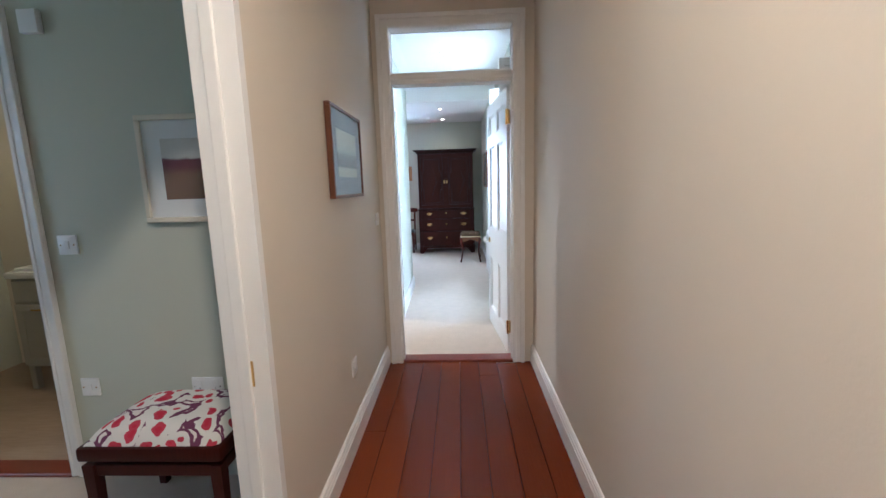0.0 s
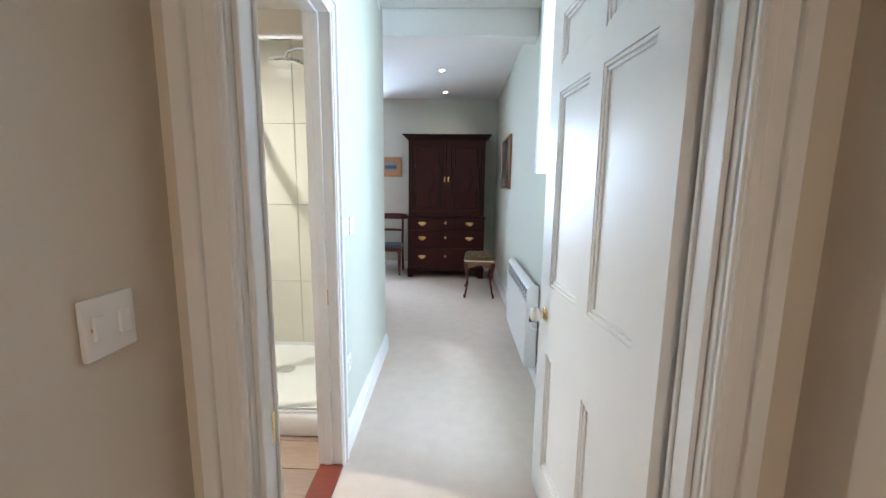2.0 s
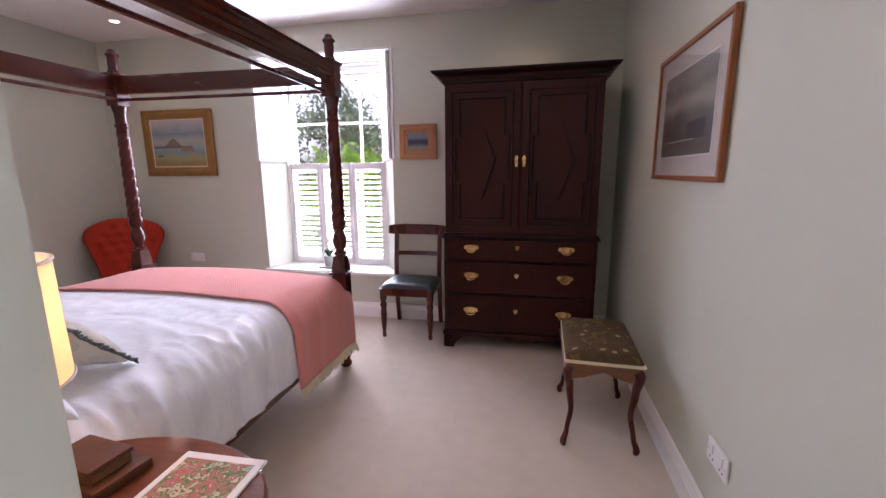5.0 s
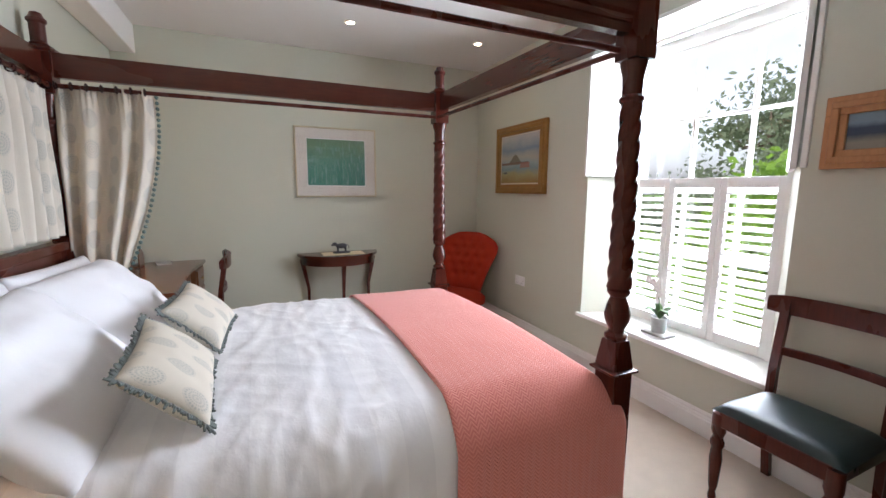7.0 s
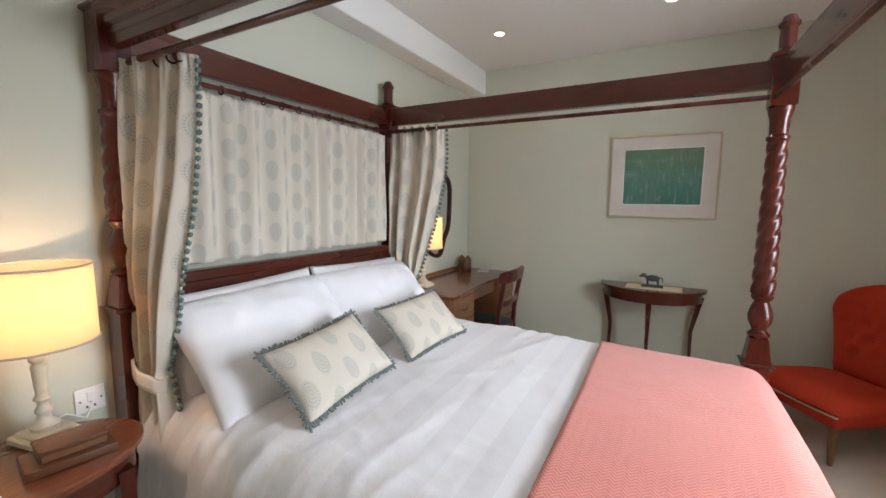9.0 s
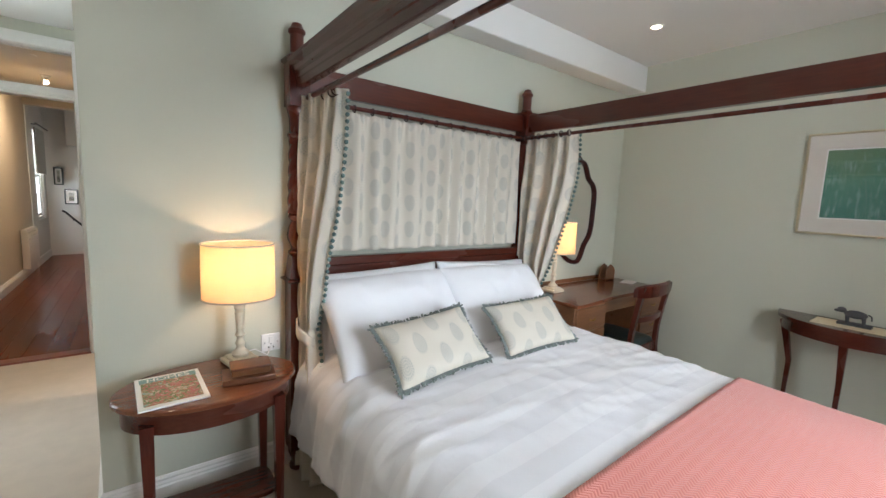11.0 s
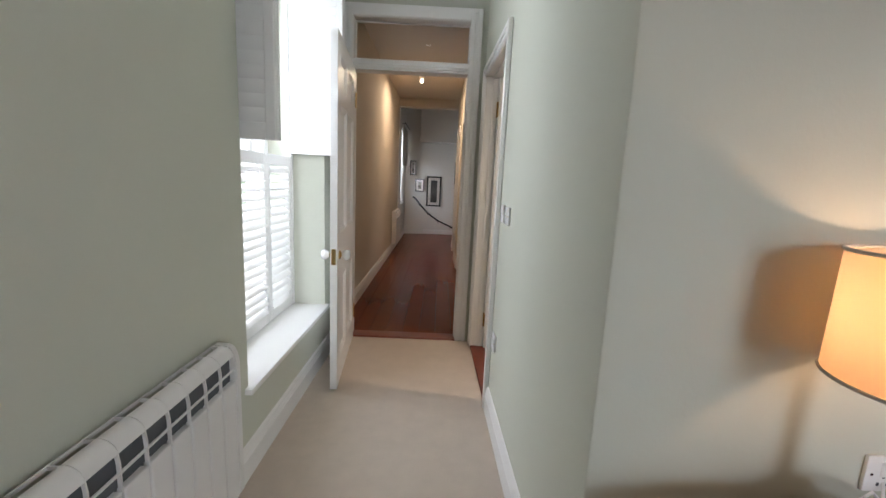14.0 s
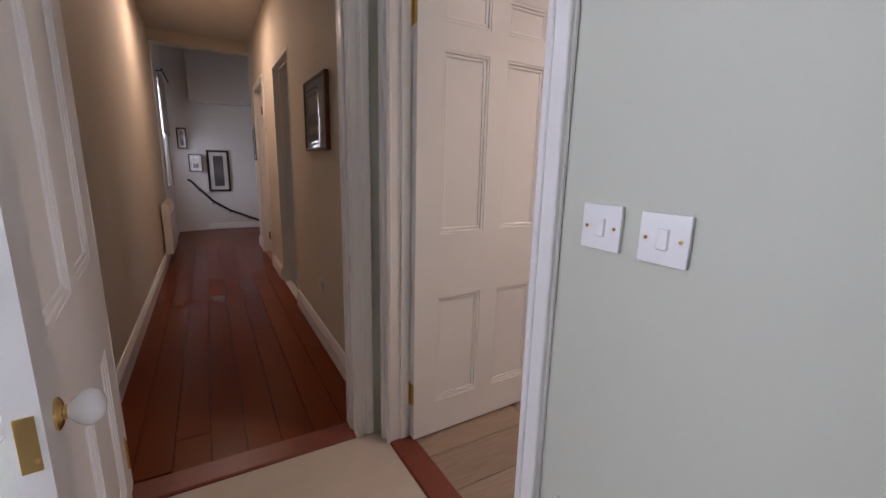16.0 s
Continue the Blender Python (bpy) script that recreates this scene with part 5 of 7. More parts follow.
# ---- bedroom furniture ----
def linen_press():
    t = thing("linen_press", "tall dark mahogany linen press with brass swan-neck handles", "wardrobe", "", pose(0.163, 10.142, 0))
    x0, x1, yf, yb = -0.545, 0.545, -0.30, 0.232      # from the middle of its base
    def add(name, bm, material=DARKWOOD, parent=t, label=""):
        return part(name, bm, material, parent, label)
    add("chest", boxes((x0, x1, yf + 0.02, yb, 0.10, 0.86), (x0 - 0.008, x1 + 0.008, yf - 0.004, yb, 0.10, 0.135), bevel=0.004))
    for s in (-1, 1):
        for d in (-1, 1):
            cx, cy = (x0 if s < 0 else x1), (yf if d < 0 else yb - 0.02)
            bm = bmesh.new()
            pts = [(0, 0), (0.075, 0), (0.085, 0.03), (0.13, 0.075), (0.15, 0.10), (0, 0.10)]
            fx = [(cx - s * u, cy, z) for u, z in pts]
            loft(bm, [fx, [(a, cy - d * 0.025, z) for a, b, z in fx]])
            fy = [(cx, cy - d * u, z) for u, z in pts]
            loft(bm, [fy, [(cx - s * 0.025, b, z) for a, b, z in fy]])
            add("bracket_foot", bm)
    add("waist_moulding", boxes((x0 - 0.012, x1 + 0.012, yf - 0.010, yb, 0.855, 0.875), (x0 - 0.004, x1 + 0.004, yf - 0.002, yb, 0.872, 0.892), bevel=0.005), MOULD)
    for z0, z1 in ((0.152, 0.432), (0.442, 0.682), (0.692, 0.848)):
        dr = add("drawer", boxes((x0 + 0.018, x1 - 0.018, yf - 0.002, yf + 0.02, z0, z1), bevel=0.004))
        for r in ((x0 + 0.018, x1 - 0.018, z0 - 0.001, z0 + 0.006), (x0 + 0.018, x1 - 0.018, z1 - 0.006, z1 + 0.001)):
            add("cock_bead", boxes((r[0], r[1], yf - 0.007, yf + 0.004, r[2], r[3]), bevel=0.002), MOULD, dr)
        zm = (z0 + z1) / 2 + 0.012
        for hx in (-0.337, 0.335):
            wing = [(0.0, 0.033), (0.012, 0.026), (0.022, 0.028), (0.034, 0.024), (0.046, 0.022), (0.056, 0.010), (0.052, -0.006), (0.038, -0.010), (0.028, -0.022), (0.012, -0.020), (0.0, -0.026)]
            wing += [(-u, v) for u, v in wing[-2:0:-1]]
            bm = bmesh.new()
            loft(bm, [[(hx + u, yf - 0.002, zm + v) for u, v in wing], [(hx + u * 0.9, yf - 0.0055, zm + v * 0.9) for u, v in wing]])
            add("handle_plate", bm, BRASS, dr, "pierced brass back plate")
            bm = bmesh.new()
            for u in (-0.034, 0.034):
                lathe(bm, [(0.007, 0), (0.005, 0.008), (0.008, 0.016), (0.003, 0.020)], 12, pose(hx + u, yf - 0.003, zm + 0.006, 90))
            tube(bm, [(hx + 0.036 * math.cos(a), yf - 0.018 - 0.005 * math.sin(a), zm + 0.004 - 0.030 * math.sin(a) ** 0.8) for a in [math.pi * k / 12 for k in range(13)]], [0.0026 + 0.002 * math.sin(math.pi * k / 12) for k in range(13)], 8)
            add("handle", bm, BRASS, dr, "brass swan-neck handle")
        bm = bmesh.new()
        pts = [(0, -0.022), (0.012, -0.012), (0.018, 0.004), (0.016, 0.018), (0.006, 0.016), (0, 0.022), (-0.006, 0.016), (-0.016, 0.018), (-0.018, 0.004), (-0.012, -0.012)]
        loft(bm, [[(-0.005 + u, yf - 0.002, zm + 0.01 + v) for u, v in pts], [(-0.005 + u * 0.85, yf - 0.006, zm + 0.01 + v * 0.85) for u, v in pts]])
        add("keyhole_plate", bm, BRASS, dr, "brass shield keyhole plate")
    u0, u1 = x0 + 0.012, x1 - 0.012
    add("cupboard", boxes((u0, u1, yf + 0.025, yb, 0.885, 1.94), bevel=0.003))
    for a, b, s in ((u0 + 0.004, -0.0015, -1), (0.0015 + 0.0, u1 - 0.004, 1)):
        a += 0.005 if s > 0 else 0
        door = add("door", boxes((a, b, yf + 0.003, yf + 0.026, 0.895, 1.93), bevel=0.003))
        cx, cz, w, h = (a + b) / 2, 1.415, (b - a) / 2 - 0.075, 0.415
        def mould(pts, r=0.0085, name="moulding"):
            add(name, tube(bmesh.new(), [(px, yf + 0.002, pz) for px, pz in pts + pts[:1]], r, 8), MOULD, door)
        mould([(cx - w - 0.022, cz - h - 0.04), (cx + w + 0.022, cz - h - 0.04), (cx + w + 0.022, cz + h + 0.04), (cx - w - 0.022, cz + h + 0.04)], 0.007)
        k, q = 0.032, 0.16
        mould([(cx - w + k, cz - h), (cx + w - k, cz - h), (cx + w - k, cz - q), (cx + w, cz - q + 0.0), (cx + w, cz + q), (cx + w - k, cz + q), (cx + w - k, cz + h), (cx - w + k, cz + h), (cx - w + k, cz + q), (cx - w, cz + q), (cx - w, cz - q), (cx - w + k, cz - q)])
        mould([(cx, cz - 0.27), (cx + 0.095, cz), (cx, cz + 0.27), (cx - 0.095, cz)])
        bm = bmesh.new()
        hx = s * 0.026
        pts = [(0, -0.045), (0.012, -0.038), (0.010, -0.022), (0.016, -0.010), (0.011, 0.004), (0.015, 0.022), (0.009, 0.036), (0, 0.045), (-0.009, 0.036), (-0.015, 0.022), (-0.011, 0.004), (-0.016, -0.010), (-0.010, -0.022), (-0.012, -0.038)]
        loft(bm, [[(hx + u, yf + 0.003, 1.405 + v) for u, v in pts], [(hx + u * 0.85, yf - 0.002, 1.405 + v * 0.9) for u, v in pts]])
        lathe(bm, [(0.007, 0), (0.006, 0.010), (0.012, 0.016), (0.010, 0.024), (0.002, 0.026)], 14, pose(hx, yf - 0.001, 1.405, 90))
        add("handle", bm, BRASS, door, "brass door handle")
    sec = [(0, 1.935), (0.010, 1.935), (0.012, 1.950), (0.028, 1.962), (0.034, 1.975), (0.060, 1.988), (0.075, 1.996), (0.080, 2.010), (0, 2.010)]
    bm = bmesh.new()
    path = [(u0, yb, 0), (u0, yf + 0.010, 0), (u1, yf + 0.010, 0), (u1, yb, 0)]
    sweep(bm, path, [(u, v) for u, v in sec])
    box(bm, u0, u1, yf + 0.012, yb, 1.94, 2.006)
    add("cornice", bm, MOULD)
    return t


linen_press()


def side_chair(m, label):
    """A bar-back dining chair with turned front legs; front towards -y."""
    t = thing("dining_chair", label, "chair", "", m)
    for x in (-0.195, 0.195):
        part("front_leg", lathe(bmesh.new(), [(0.014, 0), (0.018, 0.02), (0.013, 0.045), (0.019, 0.075), (0.026, 0.20), (0.021, 0.25), (0.028, 0.265), (0.028, 0.28), (0.020, 0.30), (0.029, 0.33), (0.029, 0.41)], 16, pose(x, -0.20, 0)), REDWOOD, t)
        bm = bmesh.new()
        loft(bm, [[(x - 0.017, y - 0.015, z), (x + 0.017, y - 0.015, z), (x + 0.017, y + 0.015, z), (x - 0.017, y + 0.015, z)] for y, z in ((0.275, 0), (0.235, 0.2), (0.215, 0.42), (0.222, 0.55), (0.245, 0.70), (0.275, 0.87))])
        part("back_leg", bm, REDWOOD, t)
        part("seat_rail", boxes((x - 0.014, x + 0.014, -0.19, 0.20, 0.355, 0.42), bevel=0.004), REDWOOD, t)
    part("seat_rail", boxes((-0.19, 0.19, -0.222, -0.194, 0.355, 0.42), bevel=0.004), REDWOOD, t)
    part("seat_rail", boxes((-0.19, 0.19, 0.195, 0.223, 0.355, 0.42), bevel=0.004), REDWOOD, t)
    bm = bmesh.new()
    def pad(a, b):
        u, v = 2 * a - 1, 2 * b - 1
        e = max(0.0, (1 - abs(u) ** 5) * (1 - abs(v) ** 5)) ** 0.5
        w = 0.225 - 0.012 * (v + 1) / 2
        return Vector((w * u, 0.215 * v - 0.002, 0.418 + 0.045 * e))
    sheet(bm, pad, 20, 20, 0.45, 0.43)
    box(bm, -0.212, 0.212, -0.210, 0.206, 0.415, 0.424, 0.003)
    part("seat", bm, LEATHER, t, "padded dark green leather seat", 60)
    bm = bmesh.new()
    rings = []
    for k in range(21):
        u = k / 20 * 2 - 1
        x, y = 0.262 * u, 0.268 + 0.040 * (1 - u * u) - 0.012
        h = 0.052 * (1 - 0.25 * abs(u) ** 6)
        rings.append([(x, y - 0.014, 0.835 - h * 0.7), (x, y - 0.016, 0.835 + h * 0.6), (x, y - 0.004, 0.835 + h), (x, y + 0.014, 0.835 + h * 0.8), (x, y + 0.012, 0.835 - h * 0.7)])
    loft(bm, rings)
    part("top_rail", bm, REDWOOD, t, "broad curved top rail", 40)
    bm = bmesh.new()
    loft(bm, [[(0.19 * u, 0.232 + 0.03 * (1 - u * u) + d, 0.635 + e) for d, e in ((-0.009, -0.018), (-0.009, 0.018), (0.009, 0.018), (0.009, -0.018))] for u in [k / 6 - 1 for k in range(13)]])
    part("back_rail", bm, REDWOOD, t)
    return t


side_chair(pose(-0.712, 10.115, 0) @ Matrix.Diagonal((1, 0.86, 1, 1)), "mahogany bar-back chair with a dark green leather seat")


def cabriole(bm, x, y, sx, sy, top, spread=0.02, r=0.021):
    rows = [(0.00, 0.030, 0.6), (0.02, 0.034, 0.75), (0.07, 0.012, 0.55), (0.18, -0.012, 0.62), (0.30, 0.004, 0.85), (0.40, 0.022, 1.15), (top, 0.010, 1.2)]
    pts = [(x + sx * o, y + sy * o, z * top / rows[-1][0] if z else 0) for z, o, k in rows]
    fine, rad = [], []
    for i in range(len(pts) - 1):
        for j in range(4):
            f = j / 4
            g = f * f * (3 - 2 * f)
            fine.append(tuple(a + (b - a) * (g if n < 2 else f) for n, (a, b) in enumerate(zip(pts[i], pts[i + 1]))))
            rad.append(r * (rows[i][2] + (rows[i + 1][2] - rows[i][2]) * f))
    fine.append(pts[-1])
    rad.append(r * rows[-1][2])
    return tube(bm, fine, rad, 10)


def tapestry_stool():
    t = thing("dressing_stool", "walnut cabriole-legged stool with brown floral tapestry seat", "stool", "", pose(0.607, 9.06, 0, 0, 0, -2))
    w, d = 0.165, 0.255
    for sx in (-1, 1):
        for sy in (-1, 1):
            part("leg", cabriole(bmesh.new(), sx * (w - 0.02), sy * (d - 0.02), sx * 0.7, sy * 0.7, 0.41), REDWOOD, t, smooth=60)
    for sy in (-1, 1):
        pts = [(-w, 0.44), (w, 0.44), (w, 0.35), (w * 0.55, 0.365), (0.0, 0.40), (-w * 0.55, 0.365), (-w, 0.35)]
        bm = bmesh.new()
        loft(bm, [[(x, sy * d, z) for x, z in pts], [(x, sy * (d - 0.02), z) for x, z in pts]])
        part("apron", bm, DESKWOOD, t)
    for sx in (-1, 1):
        part("apron", boxes((sx * w - 0.01, sx * w + 0.01, -d + 0.02, d - 0.02, 0.36, 0.44), bevel=0.004), DESKWOOD, t)
    def pad(a, b):
        u, v = 2 * a - 1, 2 * b - 1
        e = max(0.0, (1 - abs(u) ** 6) * (1 - abs(v) ** 6)) ** 0.5
        return Vector(((w + 0.012) * u, (d + 0.012) * v, 0.452 + 0.052 * e))
    part("seat", sheet(bmesh.new(), pad, 22, 26, 0.35, 0.53), TAPESTRY, t, "brown floral tapestry seat", 60)
    part("braid", boxes((-w - 0.014, w + 0.014, -d - 0.014, d + 0.014, 0.438, 0.455), bevel=0.005, seg=2), CREAMYARN, t, "cream braid edging")


tapestry_stool()


def demilune_table():
    t = thing("console_table", "half-moon mahogany console table against the wall", "table", "", pose(WEST_X + 0.025, 8.85, 0) @ Matrix.Diagonal((1, 1, 1.045, 1)))
    def half(r, z0, z1, bm):
        pts = [(0.0, -r)] + [(r * 0.90 * math.sin(math.pi * k / 24), -r * math.cos(math.pi * k / 24)) for k in range(1, 24)] + [(0.0, r)]
        return loft(bm, [[(x, y, z0) for x, y in pts], [(x, y, z1) for x, y in pts]])
    part("tabletop", half(0.375, 0.700, 0.722, bmesh.new()), REDWOOD_Y, t)
    part("apron", half(0.350, 0.630, 0.700, bmesh.new()), REDWOOD_Y, t)
    for x, y, sx, sy in ((0.02, -0.325, 0, -1), (0.02, 0.325, 0, 1), (0.285, 0.0, 1, 0)):
        bm = bmesh.new()
        loft(bm, [[(x + sx * o - r, y + sy * o - r, z), (x + sx * o + r, y + sy * o - r, z), (x + sx * o + r, y + sy * o + r, z), (x + sx * o - r, y + sy * o + r, z)] for z, o, r in ((0, 0.006, 0.010), (0.15, -0.035, 0.011), (0.40, -0.040, 0.013), (0.58, -0.005, 0.018), (0.66, 0.012, 0.020))])
        part("leg", bm, REDWOOD, t, smooth=50)
    m = thing("table_mat", "cream lace mat on the console table", "mat", "", pose(WEST_X + 0.17, 8.87, 0.755))
    part("cloth", boxes((-0.09, 0.11, -0.19, 0.19, 0, 0.003), bevel=0.001), CREAMYARN, m)
    # a small dark bronze animal on a base
    bm = boxes((-0.028, 0.028, -0.075, 0.075, 0.0, 0.016), bevel=0.004)
    ball(bm, (0, 0, 0.068), 0.03, (0.75, 1.75, 0.85), 2)
    ball(bm, (0, -0.062, 0.086), 0.018, (0.8, 1.2, 1.0), 2)
    ball(bm, (0, -0.082, 0.078), 0.010, (0.8, 1.4, 0.9), 2)
    for u in (-0.012, 0.012):
        for v in (-0.035, 0.035):
            tube(bm, [(u, v, 0.055), (u, v + 0.004, 0.012)], [0.009, 0.006], 8)
    tube(bm, [(0, 0.05, 0.08), (0, 0.066, 0.07), (0, 0.068, 0.045)], 0.004, 6)
    ob = tagged(link("figurine", bm, DARKGREY, 60), "small dark bronze animal figurine on the console mat", "figurine")
    ob.matrix_world = pose(WEST_X + 0.17, 8.86, 0.758)


demilune_table()


def slipper_chair():
    t = thing("slipper_chair", "red velvet button-back slipper chair in the corner", "armchair", "", pose(-3.42, 9.87, 0, 0, 0, 36))
    # front towards -y
    def seat(a, b):
        u, v = 2 * a - 1, 2 * b - 1
        e = max(0.0, (1 - abs(u) ** 4) * (1 - abs(v) ** 4)) ** 0.45
        w = 0.285 - 0.05 * (v + 1) / 2
        return Vector((w * u, 0.275 * v - 0.05 - 0.02 * (1 - u * u), 0.30 + 0.09 * e + 0.01 * (1 - v)))
    bm = sheet(bmesh.new(), seat, 24, 24, 0.5, 0.5)
    box(bm, -0.25, 0.25, -0.30, 0.215, 0.225, 0.31, 0.02, 2)
    part("seat", bm, VELVET, t, smooth=60)
    buttons = [((k - (n - 1) / 2) * 0.105, z) for z, n in ((0.50, 3), (0.585, 4), (0.67, 5), (0.755, 4), (0.83, 3)) for k in range(n)]
    def back(side):
        def at(a, b):
            u, v = 2 * a - 1, b
            z = 0.34 + 0.575 * v
            w = 0.20 + 0.125 * min(1.0, v * 1.5) ** 1.4
            w *= 1.0 if v < 0.72 else max(0.30, (1 - ((v - 0.72) / 0.28) ** 2.6 * 0.62))
            x = w * u
            lean = 0.235 + 0.20 * v - 0.075 * (u * u) * (0.4 + 0.6 * v)
            e = max(0.0, (1 - abs(u) ** 5) * (1 - (2 * abs(v - 0.5)) ** 7)) ** 0.5
            y = lean + (-0.075 * e if side < 0 else 0.045 * e)
            if side < 0:
                for bx, bz in buttons:
                    y += 0.028 * math.exp(-((x - bx) ** 2 + (z - bz) ** 2) / 0.0011)
            return Vector((x, y, z))
        return at
    bm = sheet(bmesh.new(), back(-1), 44, 44, 0.6, 0.6)
    sheet(bm, back(1), 20, 20, 0.6, 0.6)
    bk = part("backrest", bm, VELVET, t, smooth=80)
    for bx, bz in buttons:
        p = min((back(-1)(a / 40, b / 40) for a in range(41) for b in range(41)), key=lambda q: (q.x - bx) ** 2 + (q.z - bz) ** 2)
        part("button", ball(bmesh.new(), (bx, p.y - 0.004, bz), 0.011, (1, 0.6, 1), 1), VELVET, bk)
    part("piping", tube(bmesh.new(), [(0.25 * u, -0.302 - 0.016 * (1 - u * u), 0.292) for u in [k / 8 - 1 for k in range(17)]], 0.006, 8), CREAMYARN, t, "pale piping")
    for x, y in ((-0.20, -0.25), (0.20, -0.25)):
        part("leg", lathe(bmesh.new(), [(0.012, 0), (0.016, 0.03), (0.024, 0.15), (0.018, 0.18), (0.028, 0.23)], 14, pose(x, y, 0)), DESKWOOD, t)
    for x in (-0.17, 0.17):
        part("leg", tube(bmesh.new(), [(x, 0.29, 0), (x, 0.24, 0.12), (x, 0.22, 0.25)], [0.013, 0.017, 0.02], 8), DESKWOOD, t)


slipper_chair()


def bedside_table():
    t = thing("bedside_table", "oval mahogany bedside table with a lower shelf", "table", "", pose(-0.592, 7.500, 0, 0, 0, 0))
    def oval(a, b, z0, z1, bevel=0.006):
        bm = bmesh.new()
        ring = lambda f, z: [((a - f) * math.cos(k * math.pi / 24), (b - f) * math.sin(k * math.pi / 24), z) for k in range(48)]
        return loft(bm, [ring(bevel, z0), ring(0, z0 + bevel * 0.7), ring(0, z1 - bevel * 0.7), ring(bevel, z1)])
    part("tabletop", oval(0.315, 0.215, 0.638, 0.660), TABLEWOOD, t, "polished oval top")
    part("apron", oval(0.290, 0.192, 0.560, 0.638, 0.002), REDWOOD_X, t)
    for x in (-0.215, 0.215):
        for y in (-0.135, 0.135):
            bm = bmesh.new()
            loft(bm, [[(x - r, y - r, z), (x + r, y - r, z), (x + r, y + r, z), (x - r, y + r, z)] for r, z in ((0.013, 0), (0.016, 0.3), (0.021, 0.60))])
            part("leg", bm, REDWOOD, t)
    bm = bmesh.new()
    pts = []
    for k in range(48):
        a = k * math.pi / 24
        pts.append((0.225 * math.copysign(abs(math.cos(a)) ** 0.6, math.cos(a)), (0.145 - 0.055 * math.cos(a * 2 + math.pi) * 0.5 - 0.03) * math.copysign(abs(math.sin(a)) ** 0.6, math.sin(a))))
    loft(bm, [[(x, y, 0.145) for x, y in pts], [(x, y, 0.163) for x, y in pts]])
    part("shelf", bm, REDWOOD_X, t)


bedside_table()


def table_lamp(m, label, power=True):
    t = thing("table_lamp", label, "lamp", "", m)
    b = part("base", boxes((-0.062, 0.062, -0.062, 0.062, 0, 0.022), (-0.050, 0.050, -0.050, 0.050, 0.02, 0.032), bevel=0.004), IVORY, t)
    part("stem", lathe(bmesh.new(), [(0.0306, 0.03), (0.036, 0.045), (0.0192, 0.062), (0.0148, 0.075), (0.02, 0.085), (0.02, 0.092), (0.0126, 0.105), (0.0133, 0.115), (0.0215, 0.125), (0.0133, 0.14), (0.0155, 0.155), (0.0192, 0.215), (0.0207, 0.225), (0.0133, 0.232), (0.0222, 0.242), (0.0222, 0.25), (0.0133, 0.262), (0.0148, 0.275), (0.0111, 0.285), (0.0096, 0.33)], 24), IVORY, t, "turned distressed ivory stem", 50)
    bm = bmesh.new()
    lathe(bm, [(0.142, 0.292), (0.1405, 0.405), (0.139, 0.522)], 48, cap=False)
    sh = part("shade", bm, SHADE, t, "cream drum shade", 60)
    for r, z in ((0.1425, 0.294), (0.1395, 0.520)):
        bm = bmesh.new()
        tube(bm, [(r * math.cos(a), r * math.sin(a), z) for a in [2 * math.pi * k / 48 for k in range(49)]], 0.0035, 6)
        part("rim", bm, GREYCAB, sh, "grey rim braid")
    bm = bmesh.new()
    ball(bm, (0, 0, 0.355), 0.024, (1, 1, 1.25), 2)
    part("bulb", bm, glow("lamp_bulb_glow", (1.0, 0.66, 0.34), 6.0), t)
    return t


table_lamp(pose(-0.718, 7.380, 0.661, 0, 0, 12), "lit table lamp with turned ivory stem and cream drum shade")


def small_things():
    mg = thing("magazine", "glossy magazine lying on the bedside table", "magazine", "", pose(-0.457, 7.520, 0.661, 0, 0, 182))
    part("page_block", boxes((-0.105, 0.105, -0.14, 0.14, 0, 0.007), bevel=0.001), PLASTIC, mg)
    cover = part("cover", boxes((-0.088, 0.088, -0.118, 0.085, 0.0072, 0.008)), P_COVER, mg, "printed garden picture cover")
    part("masthead", boxes((-0.092, 0.092, 0.085, 0.125, 0.0072, 0.008)), mat("teal_print", (0.16, 0.30, 0.30), 0.4), mg)
    data = bpy.data.curves.new("title", "FONT")
    data.body, data.size, data.extrude = "HOMES", 0.043, 0.0003
    data.align_x = "CENTER"
    tx = new("title", data)
    tx.data.materials.append(PLASTIC)
    tx.parent = mg
    tx.location = (0, 0.090, 0.0086)
    tb = thing("book", "worn brown leather-bound book beneath a smaller box", "book", "", pose(-0.715, 7.555, 0.661, 0, 0, -8))
    part("cover", boxes((-0.095, 0.095, -0.062, 0.062, 0, 0.024), bevel=0.004, seg=2), BROWNFRAME, tb)
    bx = thing("keepsake_box", "small brown wooden box on a book", "box", "", pose(-0.722, 7.550, 0.6855, 0, 0, -6))
    part("body", boxes((-0.070, 0.070, -0.045, 0.045, 0, 0.022), bevel=0.003), DESKWOOD, bx)
    part("lid", boxes((-0.073, 0.073, -0.048, 0.048, 0.022, 0.034), bevel=0.004, seg=2), BROWNFRAME, bx)
    cb = thing("lamp_cable", "cream lamp cable behind the bedside table", "cable")
    part("flex", tube(bmesh.new(), [(-0.70, 7.34, 0.667), (-0.74, 7.30, 0.672), (-0.80, 7.27, 0.667), (-0.86, 7.245, 0.62), (-0.90, 7.20, 0.66)], 0.003, 6), PLASTIC, cb)


small_things()


